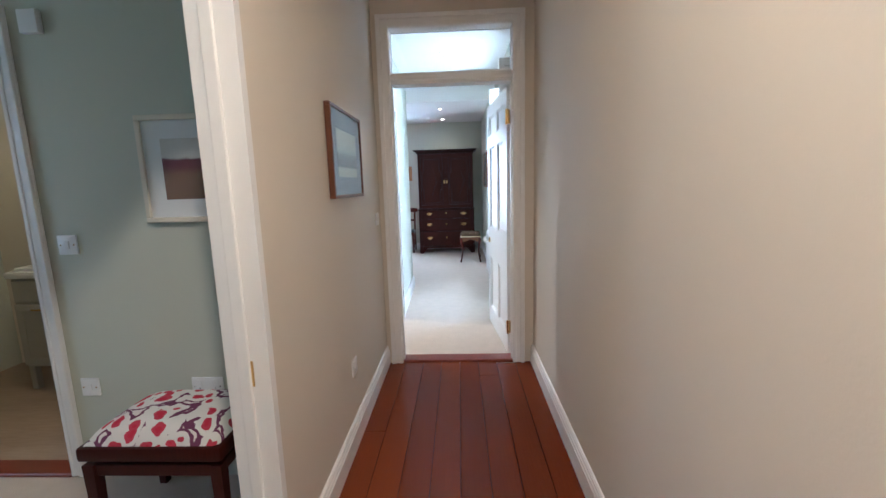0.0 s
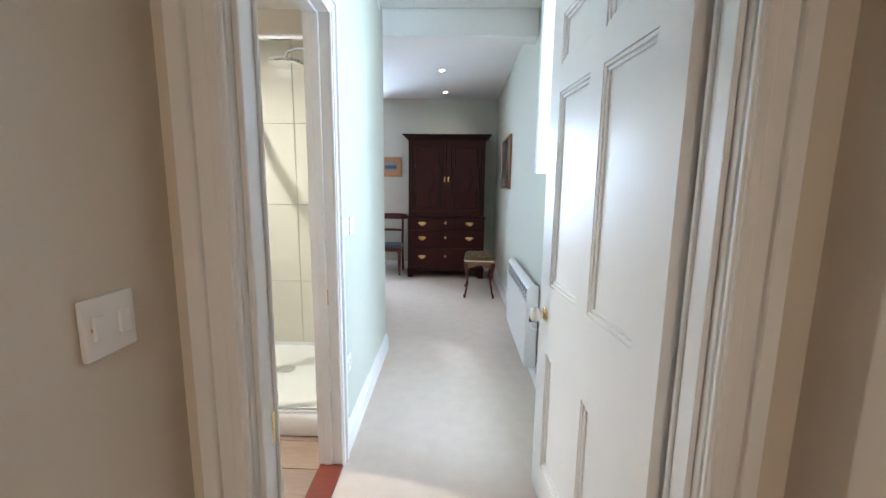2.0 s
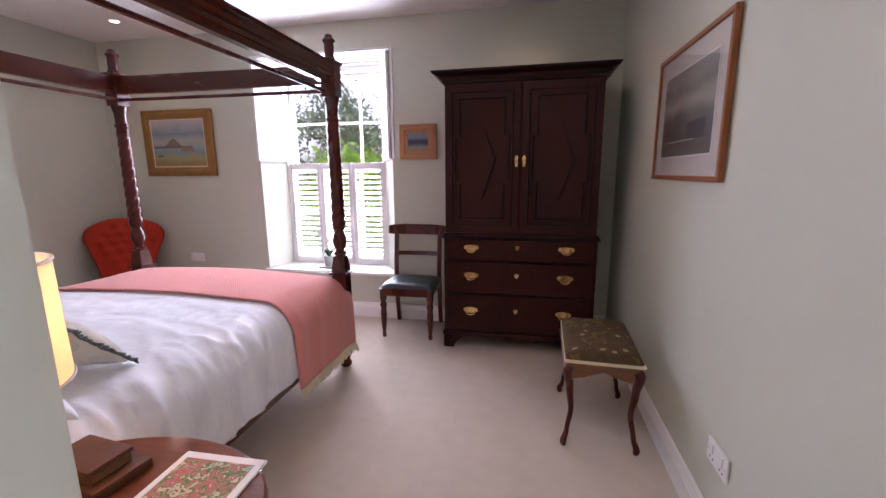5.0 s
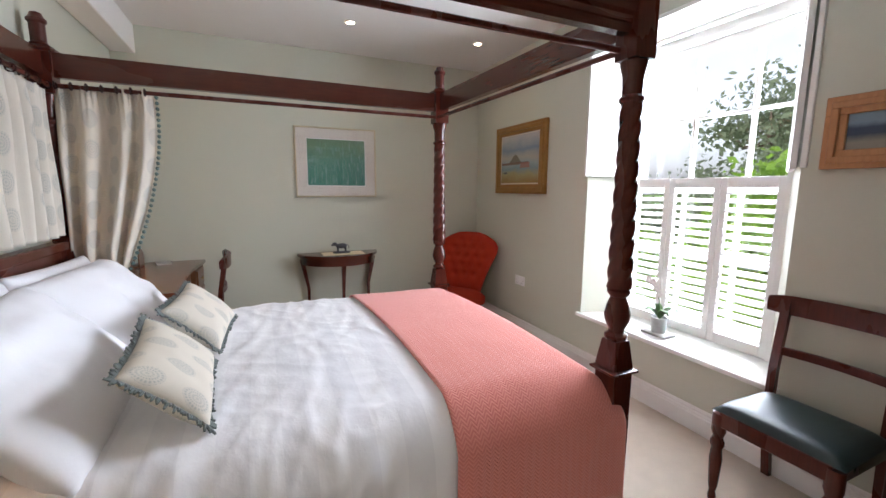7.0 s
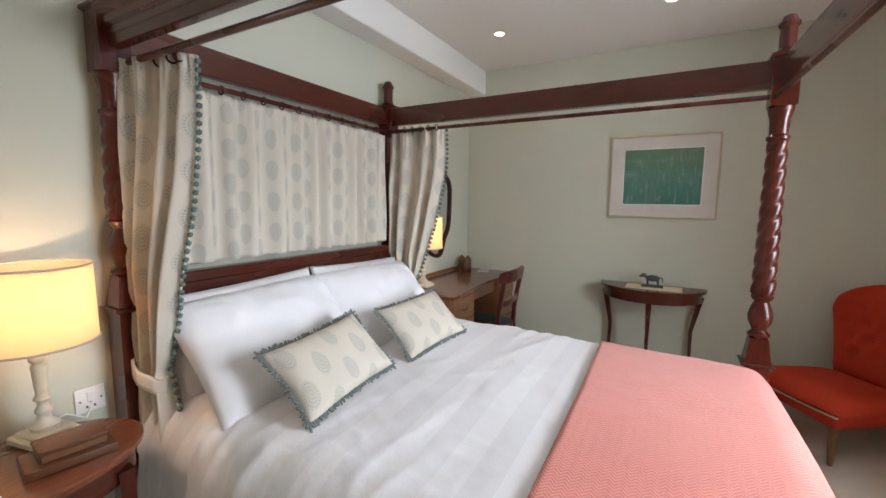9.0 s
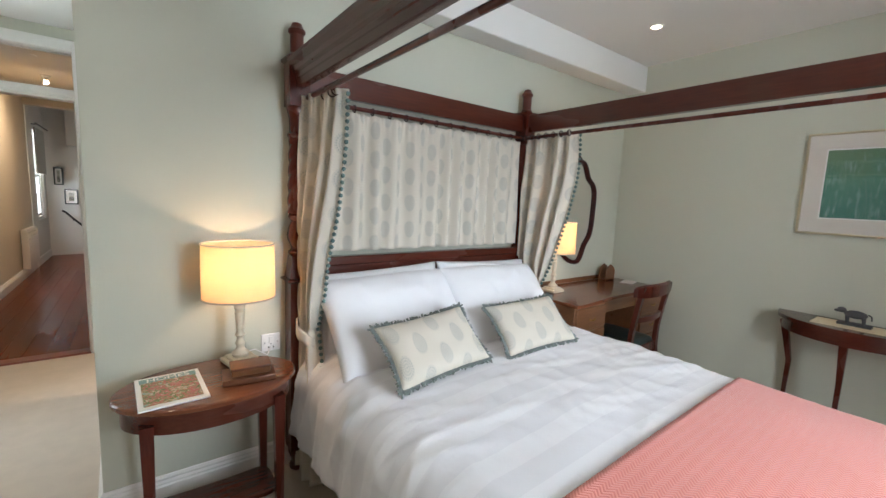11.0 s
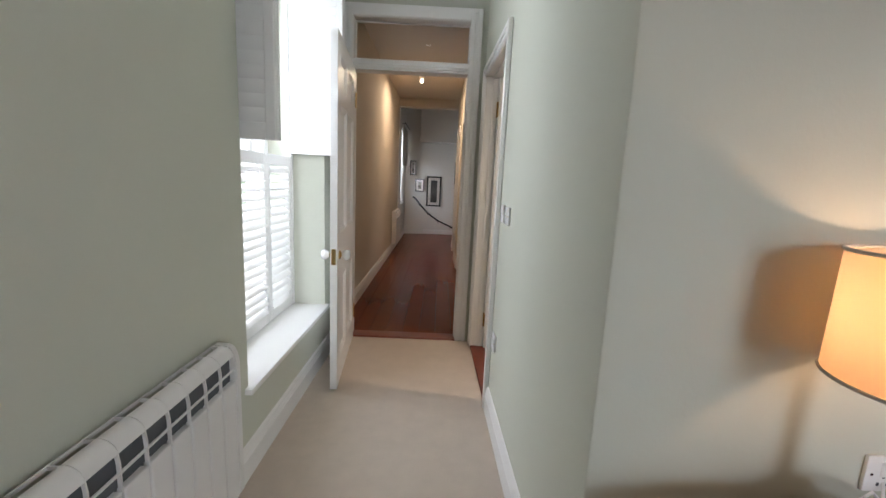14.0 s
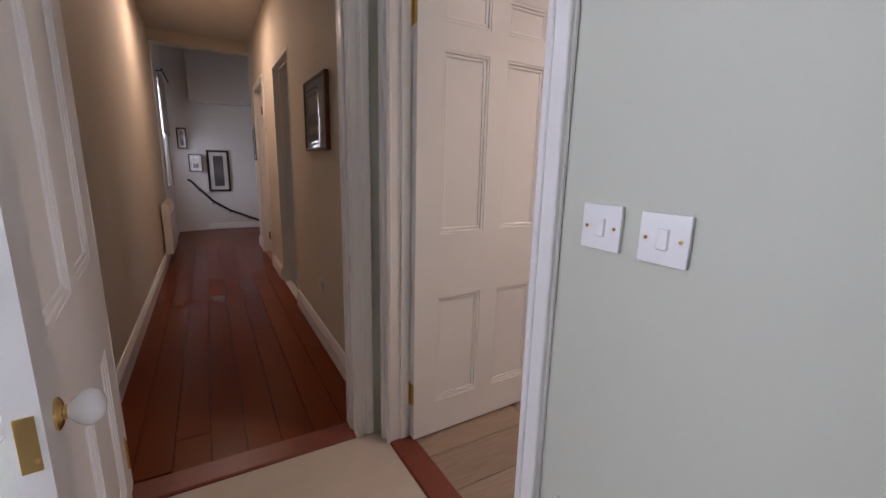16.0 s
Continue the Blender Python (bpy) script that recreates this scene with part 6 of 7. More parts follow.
def desk():
    t = thing("kneehole_desk", "brown walnut kneehole desk beside the bed", "desk", "", pose(-3.27, 7.46, 0))
    w, d = 0.62, 0.27
    # serpentine-fronted top
    pts = [(-w, -d), (w, -d)] + [(w - 2 * w * k / 20, d - 0.045 * (0.5 - 0.5 * math.cos(2 * math.pi * k / 20))) for k in range(21)]
    bm = bmesh.new()
    loft(bm, [[(x, y, 0.725) for x, y in pts], [(x, y, 0.748) for x, y in pts]])
    part("desktop", bm, TABLEWOOD, t, "polished desktop")
    part("backboard", boxes((-w, w, -d, -d + 0.018, 0.748, 0.785), bevel=0.004), DESKWOOD, t)
    for s in (-1, 1):
        x0, x1 = sorted((s * (w - 0.015), s * 0.24))
        ped = part("pedestal", boxes((x0, x1, -d + 0.02, d - 0.03, 0.20, 0.725), bevel=0.003), DESKWOOD, t)
        for z0, z1 in ((0.56, 0.71), (0.40, 0.545), (0.22, 0.385)):
            dr = part("drawer", boxes((x0 + 0.014, x1 - 0.014, d - 0.034, d - 0.016, z0, z1), bevel=0.004), DESKWOOD, ped)
        for lx in (x0 + 0.02, x1 - 0.02):
            for ly in (-d + 0.04, d - 0.05):
                part("leg", cabriole(bmesh.new(), lx, ly, 0.0, 0.0, 0.21, r=0.018), DESKWOOD, t, smooth=60)
        for z in (0.635, 0.472, 0.30):
            part("drawer_knob", tube(bmesh.new(), [((x0 + x1) / 2 + 0.03 * math.cos(a), d - 0.012 + 0.008 * math.sin(a), z - 0.014 * math.sin(a)) for a in [math.pi * k / 8 for k in range(9)]], 0.0035, 6), BRASS, ped, "small brass drop handle")
    part("centre_drawer", boxes((-0.235, 0.235, d - 0.085, d - 0.062, 0.63, 0.72), bevel=0.004), DESKWOOD, t)
    bx = thing("letter_rack", "brown wooden letter rack on the desk", "letter rack", "", pose(-3.70, 7.285, 0.749))
    bm = bmesh.new()
    arch = [(-0.07, 0.0), (0.07, 0.0), (0.07, 0.09), (0.045, 0.12), (0.0, 0.145), (-0.045, 0.12), (-0.07, 0.09)]
    for y in (-0.03, 0.03):
        loft(bm, [[(x, y, z) for x, z in arch], [(x, y + 0.008, z) for x, z in arch]])
    box(bm, -0.07, 0.07, -0.03, 0.038, 0, 0.012)
    part("rack", bm, DESKWOOD, bx)
    n = thing("notepad", "pale notepad lying on the desk", "notepad", "", pose(-3.78, 7.45, 0.7485, 0, 0, 15))
    part("paper", boxes((-0.07, 0.07, -0.05, 0.05, 0, 0.008), bevel=0.001), MOUNT, n)


desk()
side_chair(pose(-3.25, 7.66, 0, 0, 0, 2), "dark-stained bar-back chair drawn up to the desk")
table_lamp(pose(-2.86, 7.36, 0.749, 0, 0, 0), "lit table lamp with cream drum shade on the desk")


def wall_mirror():
    t = thing("wall_mirror", "shaped wall mirror in a carved dark wood frame", "mirror", "", pose(-3.25, HEAD_Y + 0.003, 1.34))
    ring = []
    for k in range(64):
        a = 2 * math.pi * k / 64
        r = 1 + 0.07 * math.cos(4 * a + 0.4) + 0.035 * math.cos(7 * a)
        ring.append((0.255 * r * math.copysign(abs(math.cos(a)) ** 0.75, math.cos(a)), 0.385 * r * math.copysign(abs(math.sin(a)) ** 0.8, math.sin(a))))
    part("frame", tube(bmesh.new(), [(x, 0.016, z) for x, z in ring + ring[:1]], 0.017, 8), DARKWOOD, t, smooth=60)
    bm = bmesh.new()
    loft(bm, [[(x, 0.006, z) for x, z in ring], [(x, 0.010, z) for x, z in ring]])
    part("mirror_glass", bm, MIRROR, t)
    part("crest", ball(ball(bmesh.new(), (0.0, 0.016, 0.425), 0.03, (1.6, 0.5, 1), 2), (0.0, 0.016, 0.455), 0.018, (1, 0.5, 1.2), 2), DARKWOOD, t)


wall_mirror()

# pictures
framed_picture("framed_print", "green woodland print in a pale mount and thin gilt frame", pose(WEST_X, 8.868, 1.596, 0, 0, 90), 0.75, 0.64, 0.014, SILVERGILT, P_GREEN, MOUNT, 0.095, 0.022, True, PLASTIC)
framed_picture("oil_painting", "coastal oil painting in a broad dull gilt frame", pose(-3.087, FAR_Y, 1.628), 0.775, 0.62, 0.085, GILT, P_COAST, CREAMFRAME, 0.012, 0.035, False)
framed_picture("small_painting", "small dark seascape in a broad light oak frame", pose(-0.703, FAR_Y, 1.588), 0.325, 0.29, 0.075, OAK, P_SMALL, None, 0, 0.03, False)
framed_picture("framed_print", "grey landscape print in a cream mount and oak frame", pose(RX, 8.925, 1.578, 0, 0, -90), 0.80, 0.58, 0.022, ORANGEFRAME, P_MONO, MOUNT, 0.085, 0.025, True, PLASTIC)
framed_picture("framed_print", "sepia landscape print in a grey mount and brown frame", pose(HLX, 3.898, 1.500, 0, 0, 90), 0.545, 0.42, 0.016, BROWNFRAME, P_SEPIA, GREYMOUNT, 0.085, 0.03, True)


def radiator(m, length, label, sections):
    """Electric wall radiator along x, front towards -y, standing off the wall at y = 0."""
    t = thing("radiator", label, "radiator", "", m)
    h0, h1, f, b = 0.15, 0.715, -0.095, -0.018
    s = (length - 0.07) / sections
    part("back_panel", boxes((0.03, length - 0.03, b - 0.012, b, h0 + 0.03, h1 - 0.03)), RADWHITE, t)
    # dark filler block: its grey stands for the shade between panels and in the grille
    part("vent_shade_core", boxes((0.03, length - 0.03, f + 0.02, b - 0.012, h0 + 0.02, h1 - 0.035)), VENT, t)
    me = None
    for k in range(sections):
        if me is None:
            bm = boxes((0.0035, s - 0.0035, f, f + 0.022, h0, h1 - 0.125), bevel=0.003)
            ob = link("panel", bm, RADWHITE, 40)
            me = ob.data
        else:
            ob = new("panel", me)
        ob.parent = t
        ob.location = (0.035 + k * s, 0, 0)
    me = None
    for k in range(sections):
        if me is None:
            sec = [(f + 0.004, h1 - 0.035), (f + 0.012, h1 - 0.018), (f + 0.026, h1 - 0.006), (f + 0.040, h1 - 0.001), (f + 0.052, h1 - 0.003), (f + 0.050, h1 - 0.010), (f + 0.028, h1 - 0.014), (f + 0.016, h1 - 0.030)]
            bm = bmesh.new()
            loft(bm, [[(x, y, z) for y, z in sec] for x in (0.001, s - 0.001)])
            sec2 = [(f + 0.001, h1 - 0.128), (f + 0.001, h1 - 0.06), (f + 0.005, h1 - 0.030), (f + 0.014, h1 - 0.030), (f + 0.010, h1 - 0.06), (f + 0.010, h1 - 0.128)]
            loft(bm, [[(x, y, z) for y, z in sec2] for x in (s - 0.004, s)])
            loft(bm, [[(x, y, z) for y, z in [(f + 0.046, h1 - 0.012), (f + 0.046, h1 - 0.003), (b, h1 - 0.003), (b, h1 - 0.012)]] for x in (s - 0.004, s)])
            ob = link("top_cap", bm, RADWHITE, 50)
            me = ob.data
        else:
            ob = new("top_cap", me)
        ob.parent = t
        ob.location = (0.035 + k * s, 0, 0)
    part("grille_bar", boxes((0.03, length - 0.03, f + 0.001, f + 0.006, h1 - 0.084, h1 - 0.078)), RADWHITE, t)
    part("grille_bar", boxes((0.03, length - 0.03, b - 0.003, b, h1 - 0.012, h1 - 0.003)), RADWHITE, t)
    sec = [(b, h0), (f - 0.002, h0), (f - 0.002, h1 - 0.06), (f + 0.008, h1 - 0.02), (f + 0.024, h1 - 0.002), (b, h1)]
    for x0, x1 in ((0, 0.035), (length - 0.035, length)):
        bm = bmesh.new()
        loft(bm, [[(x, y, z) for y, z in sec] for x in (x0, x1)])
        bmesh.ops.bevel(bm, geom=list(bm.edges), offset=0.006, segments=2, affect="EDGES")
        part("end_cap", bm, RADWHITE, t)
    part("bracket", boxes((0.2, 0.24, b, -0.001, 0.3, 0.5), (length - 0.24, length - 0.2, b, -0.001, 0.3, 0.5)), RADWHITE, t)
    return t


rad = radiator(pose(RX, 7.75, -0.030, 0, 0, -90), 1.07, "white ribbed electric wall radiator with a top grille", 12)
part("control", boxes((1.0675, 1.074, -0.075, -0.045, 0.47, 0.55), bevel=0.002), DARKGREY, rad, "small dark control panel")
radiator(pose(HRX, 1.05, 0, 0, 0, -90), 0.75, "white electric wall radiator in the hall", 9)
cable = thing("radiator_cable", "white radiator cable looped to its socket", "cable")
part("flex", tube(bmesh.new(), [(0.83, 6.672, 0.42), (0.835, 6.65, 0.405), (0.86, 6.62, 0.41), (0.875, 6.59, 0.43), (0.885, 6.575, 0.445)], 0.004, 8), PLASTIC, cable)

slanted(switch_plate("light_switch", "white light switch plate by the bathroom doorway", pose(LX, 5.985, 1.120, 0, 0, 90)))
slanted(switch_plate("light_switch", "white light switch plate beside another switch", pose(LX, 6.108, 1.117, 0, 0, 90)))
slanted(switch_plate("power_socket", "white switched outlet plate low on the corridor wall", pose(LX, 5.976, 0.44, 0, 0, 90), 0.086, 0.086, 2, 0))
switch_plate("power_socket", "white power socket beside the radiator", pose(RX, 6.56, 0.46, 0, 0, -90), 0.086, 0.086, 1, 1)
switch_plate("power_socket", "white power socket near the bed's head", pose(-0.885, HEAD_Y, 0.668, 0, 0, 180), 0.086, 0.086, 1, 1)
switch_plate("power_socket", "white double power socket under the painting", pose(-3.04, FAR_Y, 0.51), 0.146, 0.086, 2, 2)
switch_plate("power_socket", "white double power socket behind the stool", pose(RX, 8.32, 0.36, 0, 0, -90), 0.146, 0.086, 2, 2)
switch_plate("light_switch", "white hall light switch plate", pose(HLX, 4.62, 1.12, 0, 0, 90), 0.086, 0.086, 2)
switch_plate("power_socket", "white power socket low on the hall wall", pose(HLX, 3.825, 0.41, 0, 0, 90), 0.086, 0.086, 1, 1)

# orchid on the bedroom sill
def orchid():
    t = thing("potted_orchid", "white orchid in a grey pot on the window sill", "plant", "", pose(-1.66, FAR_Y + 0.12, SILL_BED))
    part("saucer", boxes((-0.085, 0.085, -0.06, 0.06, 0, 0.016), bevel=0.004), TERRACOTTA, t, "grey tray")
    part("pot", lathe(bmesh.new(), [(0.040, 0.016), (0.048, 0.10), (0.050, 0.115), (0.044, 0.115), (0.040, 0.10)], 24), TERRACOTTA, t)
    rng = random.Random(4)
    for k in range(6):
        a = k * 1.05 + rng.random() * 0.4
        L = 0.16 + 0.05 * rng.random()
        bm = bmesh.new()
        rings = []
        for j in range(9):
            f = j / 8
            w = 0.022 * math.sin(math.pi * (0.08 + 0.92 * f) ** 0.8) + 0.001
            p = Vector((math.cos(a) * L * f, math.sin(a) * L * f * 0.6, 0.11 + 0.09 * math.sin(f * 2.2) * (1 - 0.3 * f)))
            side = Vector((-math.sin(a), math.cos(a), 0)) * w
            rings.append([p - side, p + Vector((0, 0, -0.004)), p + side, p + Vector((0, 0, 0.002))])
        loft(bm, rings)
        part("leaf", bm, LEAF, t, smooth=60)
    part("stem", tube(bmesh.new(), [(0, 0, 0.10), (-0.01, 0, 0.22), (-0.04, 0.01, 0.31), (-0.09, 0.01, 0.35)], 0.003, 6), LEAF, t)
    bm = bmesh.new()
    for cx, cz in ((-0.03, 0.30), (-0.06, 0.335), (-0.09, 0.345), (-0.01, 0.27)):
        for k in range(5):
            a = 2 * math.pi * k / 5
            ball(bm, (cx + 0.016 * math.cos(a), -0.008, cz + 0.016 * math.sin(a)), 0.014, (1, 0.25, 1), 1)
    part("flowers", bm, PETAL, t, "white blooms")


orchid()


def downlight(x, y, z, label="recessed ceiling downlight with white trim"):
    t = thing("downlight", label, "ceiling light", "recessed downlights", pose(x, y, z))
    part("trim", lathe(bmesh.new(), [(0.045, -0.0005), (0.044, -0.006), (0.034, -0.006), (0.030, -0.001)], 24, cap=False), WHITE, t)
    part("bulb", lathe(bmesh.new(), [(0.030, -0.0006), (0.028, -0.003)], 20), BULB, t)
    return t


for x in (-3.18, 0.13):
    for y in (7.79, 8.878, 9.963):
        downlight(x, y, BZ)
downlight(0.31, 5.90, CZ)
hl = thing("hall_ceiling_light", "small round hall ceiling light, lit", "ceiling light", "", pose(0.46, 1.86, HZ))
part("canopy", lathe(bmesh.new(), [(0.05, -0.001), (0.05, -0.02), (0.03, -0.035), (0.03, -0.07)], 20), WHITE, hl)
part("bulb", ball(bmesh.new(), (0, 0, -0.085), 0.026, (1, 1, 1), 2), HALLBULB, hl)


# ---- side room and washroom things ----
def ikat_stool():
    t = thing("upholstered_stool", "dark wood stool with a red and white ikat seat", "stool", "", pose(-0.745, 3.335, 0, 0, 0, 0))
    w, d = 0.245, 0.165
    for sx in (-1, 1):
        for sy in (-1, 1):
            bm = bmesh.new()
            loft(bm, [[(sx * w + a, sy * d + b, z) for a, b in ((-r, -r), (r, -r), (r, r), (-r, r))] for r, z in ((0.016, 0), (0.022, 0.34))])
            part("leg", bm, DARKWOOD, t)
    for sy in (-1, 1):
        part("rail", boxes((-w + 0.02, w - 0.02, sy * d - 0.012, sy * d + 0.012, 0.29, 0.34), bevel=0.004), DARKWOOD, t)
    for sx in (-1, 1):
        part("rail", boxes((sx * w - 0.012, sx * w + 0.012, -d + 0.02, d - 0.02, 0.29, 0.34), bevel=0.004), DARKWOOD, t)
    part("seat_frame", boxes((-w - 0.03, w + 0.03, -d - 0.03, d + 0.03, 0.36, 0.415), (-w, w, -d, d, 0.335, 0.362), bevel=0.012, seg=2), DARKWOOD, t)
    def pad(a, b):
        u, v = 2 * a - 1, 2 * b - 1
        e = max(0.0, (1 - abs(u) ** 4) * (1 - abs(v) ** 4)) ** 0.5
        return Vector(((w + 0.015) * u, (d + 0.015) * v, 0.412 + 0.075 * e))
    part("seat", sheet(bmesh.new(), pad, 24, 22, 0.5, 0.4), IKAT, t, "red and white ikat seat pad", 60)


ikat_stool()
framed_picture("framed_print", "red hills print in a cream mount and cream frame", pose(-0.703, ROOM_WALL, 1.436), 0.43, 0.445, 0.022, CREAMFRAME, P_RED, PLASTIC, 0.075, 0.03, True)
switch_plate("light_switch", "white light switch plate beside the washroom doorway", pose(-1.308, ROOM_WALL, 1.125))
switch_plate("power_socket", "white fused switch plate low on the wall", pose(-1.316, ROOM_WALL, 0.456))
switch_plate("power_socket", "white double power socket behind the stool", pose(-0.755, ROOM_WALL, 0.455), 0.146, 0.086, 2, 2)
th = thing("wall_thermostat", "white thermostat box high on the wall", "thermostat", "", pose(-1.297, ROOM_WALL, 2.038))
part("case", boxes((-0.04, 0.04, -0.03, -0.001, -0.045, 0.045), bevel=0.006, seg=2), PLASTIC, th)


def vanity():
    t = thing("vanity_unit", "grey painted vanity unit with a white basin", "vanity", "", pose(-2.28, 4.62, 0))
    w, d = 0.34, 0.22
    part("cabinet", boxes((-w, w, -d, d, 0.17, 0.80), bevel=0.003), GREYCAB, t)
    for sx in (-1, 1):
        for sy in (-1, 1):
            part("leg", boxes((sx * (w - 0.025) - 0.022, sx * (w - 0.025) + 0.022, sy * (d - 0.025) - 0.022, sy * (d - 0.025) + 0.022, 0, 0.17), bevel=0.003), GREYCAB, t)
    for x0, x1 in ((-w + 0.015, -0.004), (0.004, w - 0.015)):
        bm = boxes((x0, x1, -d - 0.018, -d, 0.19, 0.62), bevel=0.003)
        dr = part("door", bm, GREYCAB, t)
        part("door_rim", frame_bars(bmesh.new(), x1 - x0, 0.43, 0.05, -0.006, 0.0, 0.002), GREYCAB, dr).location = ((x0 + x1) / 2, -d - 0.018, 0.405)
        part("handle", tube(bmesh.new(), [((x0 + x1) / 2 + 0.04 * math.cos(a), -d - 0.026 - 0.012 * math.sin(a), 0.585) for a in [math.pi * k / 8 for k in range(9)]], 0.006, 8), BRASS, dr, "brass cup handle")
    part("drawer", boxes((-w + 0.015, w - 0.015, -d - 0.018, -d, 0.635, 0.785), bevel=0.003), GREYCAB, t)
    part("basin", boxes((-w - 0.015, w + 0.015, -d - 0.03, d, 0.80, 0.845), (-w + 0.03, w - 0.03, -d + 0.0, d - 0.02, 0.84, 0.87), bevel=0.012, seg=2), PORCELAIN, t, "white basin top")


vanity()

# ---- bathroom things ----
def shower():
    x1, y1 = LX - 0.116, BATH_YF - 0.012
    a, b, r = 0.86, 1.0, 0.50
    def outline(g, n=20):
        pts = [(x1, y1 - b + g)]
        cx, cy = x1 - a + g + r, y1 - b + g + r
        for k in range(n + 1):
            t = -math.pi / 2 - math.pi / 2 * k / n
            pts.append((cx + r * math.cos(t), cy + r * math.sin(t)))
        pts.append((x1 - a + g, y1))
        return pts
    t = slanted(thing("shower_enclosure", "quadrant shower enclosure with curved glass and chrome frame", "shower"))
    o = outline(0.0)
    bm = bmesh.new()
    loft(bm, [[(x, y, z) for x, y in q + [(x1, y1)]] for q, z in ((outline(0.012), 0.0), (o, 0.02), (o, 0.11), (outline(0.012), 0.125))], cap=False)
    bm.faces.new([bm.verts.new((x, y, 0.095)) for x, y in outline(0.07) + [(x1 - 0.001, y1 - 0.001)]])
    loft(bm, [[(x, y, z) for x, y in q] for q, z in ((outline(0.012), 0.125), (outline(0.05), 0.125), (outline(0.07), 0.095))], closed=False, cap=False)
    part("shower_tray", bm, PORCELAIN, t, "low white quadrant tray", 40)
    part("drain", lathe(bmesh.new(), [(0.05, 0.096), (0.05, 0.102), (0.02, 0.104), (0.004, 0.104)], 24, pose(x1 - 0.45, y1 - 0.42, 0)), CHROME, t)
    g = outline(0.03)
    for z in (0.135, 1.985):
        part("rail", tube(bmesh.new(), [(x, y, z) for x, y in g], 0.014, 8), CHROME, t, "chrome rail")
    cuts = (0, 7, 14, 22)
    for i, j in zip(cuts, cuts[1:]):
        bm = bmesh.new()
        loft(bm, [[(x, y, 0.14), (x, y, 1.98)] for x, y in g[i:j + 1]], closed=False, cap=False)
        p = part("glass_panel", bm, SHOWERGLASS, t, "clear curved glass", 60)
        p.visible_shadow = False
        x, y = g[j]
        part("post", boxes((x - 0.011, x + 0.011, y - 0.011, y + 0.011, 0.13, 1.99), bevel=0.003), CHROME, t)
    x, y = g[0]
    part("post", boxes((x - 0.02, x, y - 0.011, y + 0.011, 0.13, 1.99), bevel=0.003), CHROME, t)
    hx, hy = g[12]
    part("handle", tube(bmesh.new(), [(hx, hy, 0.85), (hx - 0.05, hy - 0.05, 0.85), (hx - 0.05, hy - 0.05, 1.20), (hx, hy, 1.20)], 0.008, 8), CHROME, t, "chrome bar handle")
    s = slanted(thing("rain_shower", "round chrome rain shower fixed to the tiled wall", "shower"))
    part("arm", tube(bmesh.new(), [(x1, 6.62, 2.10), (x1 - 0.30, 6.62, 2.11), (x1 - 0.36, 6.62, 2.09), (x1 - 0.37, 6.62, 2.06)], 0.011, 10), CHROME, s)
    part("rose", lathe(bmesh.new(), [(0.012, 2.065), (0.03, 2.05), (0.10, 2.035), (0.105, 2.02), (0.10, 2.015)], 28, pose(x1 - 0.37, 6.62, 0)), CHROME, s)
    part("riser", tube(bmesh.new(), [(x1 - 0.02, 6.62, 1.1), (x1 - 0.02, 6.62, 2.10)], 0.010, 8), CHROME, s)


shower()


def towel_radiator():
    t = thing("towel_radiator", "tall chrome ladder towel radiator on the bathroom wall", "radiator")
    x0, x1, y = -1.755, -1.255, BATH_YF - 0.07
    for x in (x0, x1):
        part("upright", tube(bmesh.new(), [(x, y, 0.55), (x, y, 1.74)], 0.015, 10), CHROME, t)
        for z in (0.62, 1.66):
            part("bracket", tube(bmesh.new(), [(x, y, z), (x, BATH_YF - 0.001, z)], 0.009, 8), CHROME, t)
    me = None
    for k in range(24):
        z = 0.58 + 0.034 * k + (0.09 if k > 7 else 0) + (0.12 if k > 15 else 0)
        if me is None:
            ob = link("rung", tube(bmesh.new(), [(x0 + 0.25 + 0.5 * (f - 0.5), y - 0.035 * math.sin(math.pi * f), 0) for f in [j / 10 for j in range(11)]], 0.009, 8), CHROME, 60)
            me = ob.data
        else:
            ob = new("rung", me)
        ob.parent = t
        ob.location = (0, 0, z)
    for cx, z1, z0 in ((-1.63, 1.42, 1.00), (-1.41, 1.42, 0.98)):
        tw = thing("towel", "white folded towel over the radiator", "towel", "bathroom towels", pose(cx, y - 0.035, 0))
        bm = bmesh.new()
        def drape(a, b):
            s = b * 2 - 1
            z = z1 - (z1 - z0) * abs(s) ** 1.0 * (1 if s < 0 else 0.9)
            yy = -0.022 if s < -0.02 else (0.022 if s > 0.02 else 0)
            return Vector((-0.10 + 0.20 * a, yy + 0.004 * math.sin(9 * a + 6 * b), z + (0.012 if abs(s) < 0.02 else 0)))
        p = part("cloth", sheet(bm, drape, 10, 24, 0.2, 0.9), LINEN, tw, smooth=60)
        so = p.modifiers.new("thickness", "SOLIDIFY")
        so.thickness = 0.014


towel_radiator()
rack = thing("towel_rack", "chrome hotel towel rack above the radiator", "towel rack")
for k in range(5):
    part("bar", tube(bmesh.new(), [(-1.82, BATH_YF - 0.05 - 0.045 * k, 2.02), (-1.18, BATH_YF - 0.05 - 0.045 * k, 2.02)], 0.006, 8), CHROME, rack)
for x in (-1.80, -1.20):
    part("bracket", tube(bmesh.new(), [(x, BATH_YF - 0.001, 2.02), (x, BATH_YF - 0.24, 2.02), (x, BATH_YF - 0.05, 2.0), (x, BATH_YF - 0.05, 1.86), (x, BATH_YF - 0.14, 1.86)], 0.008, 8), CHROME, rack)
part("bar", tube(bmesh.new(), [(-1.82, BATH_YF - 0.14, 1.86), (-1.18, BATH_YF - 0.14, 1.86)], 0.008, 8), CHROME, rack)
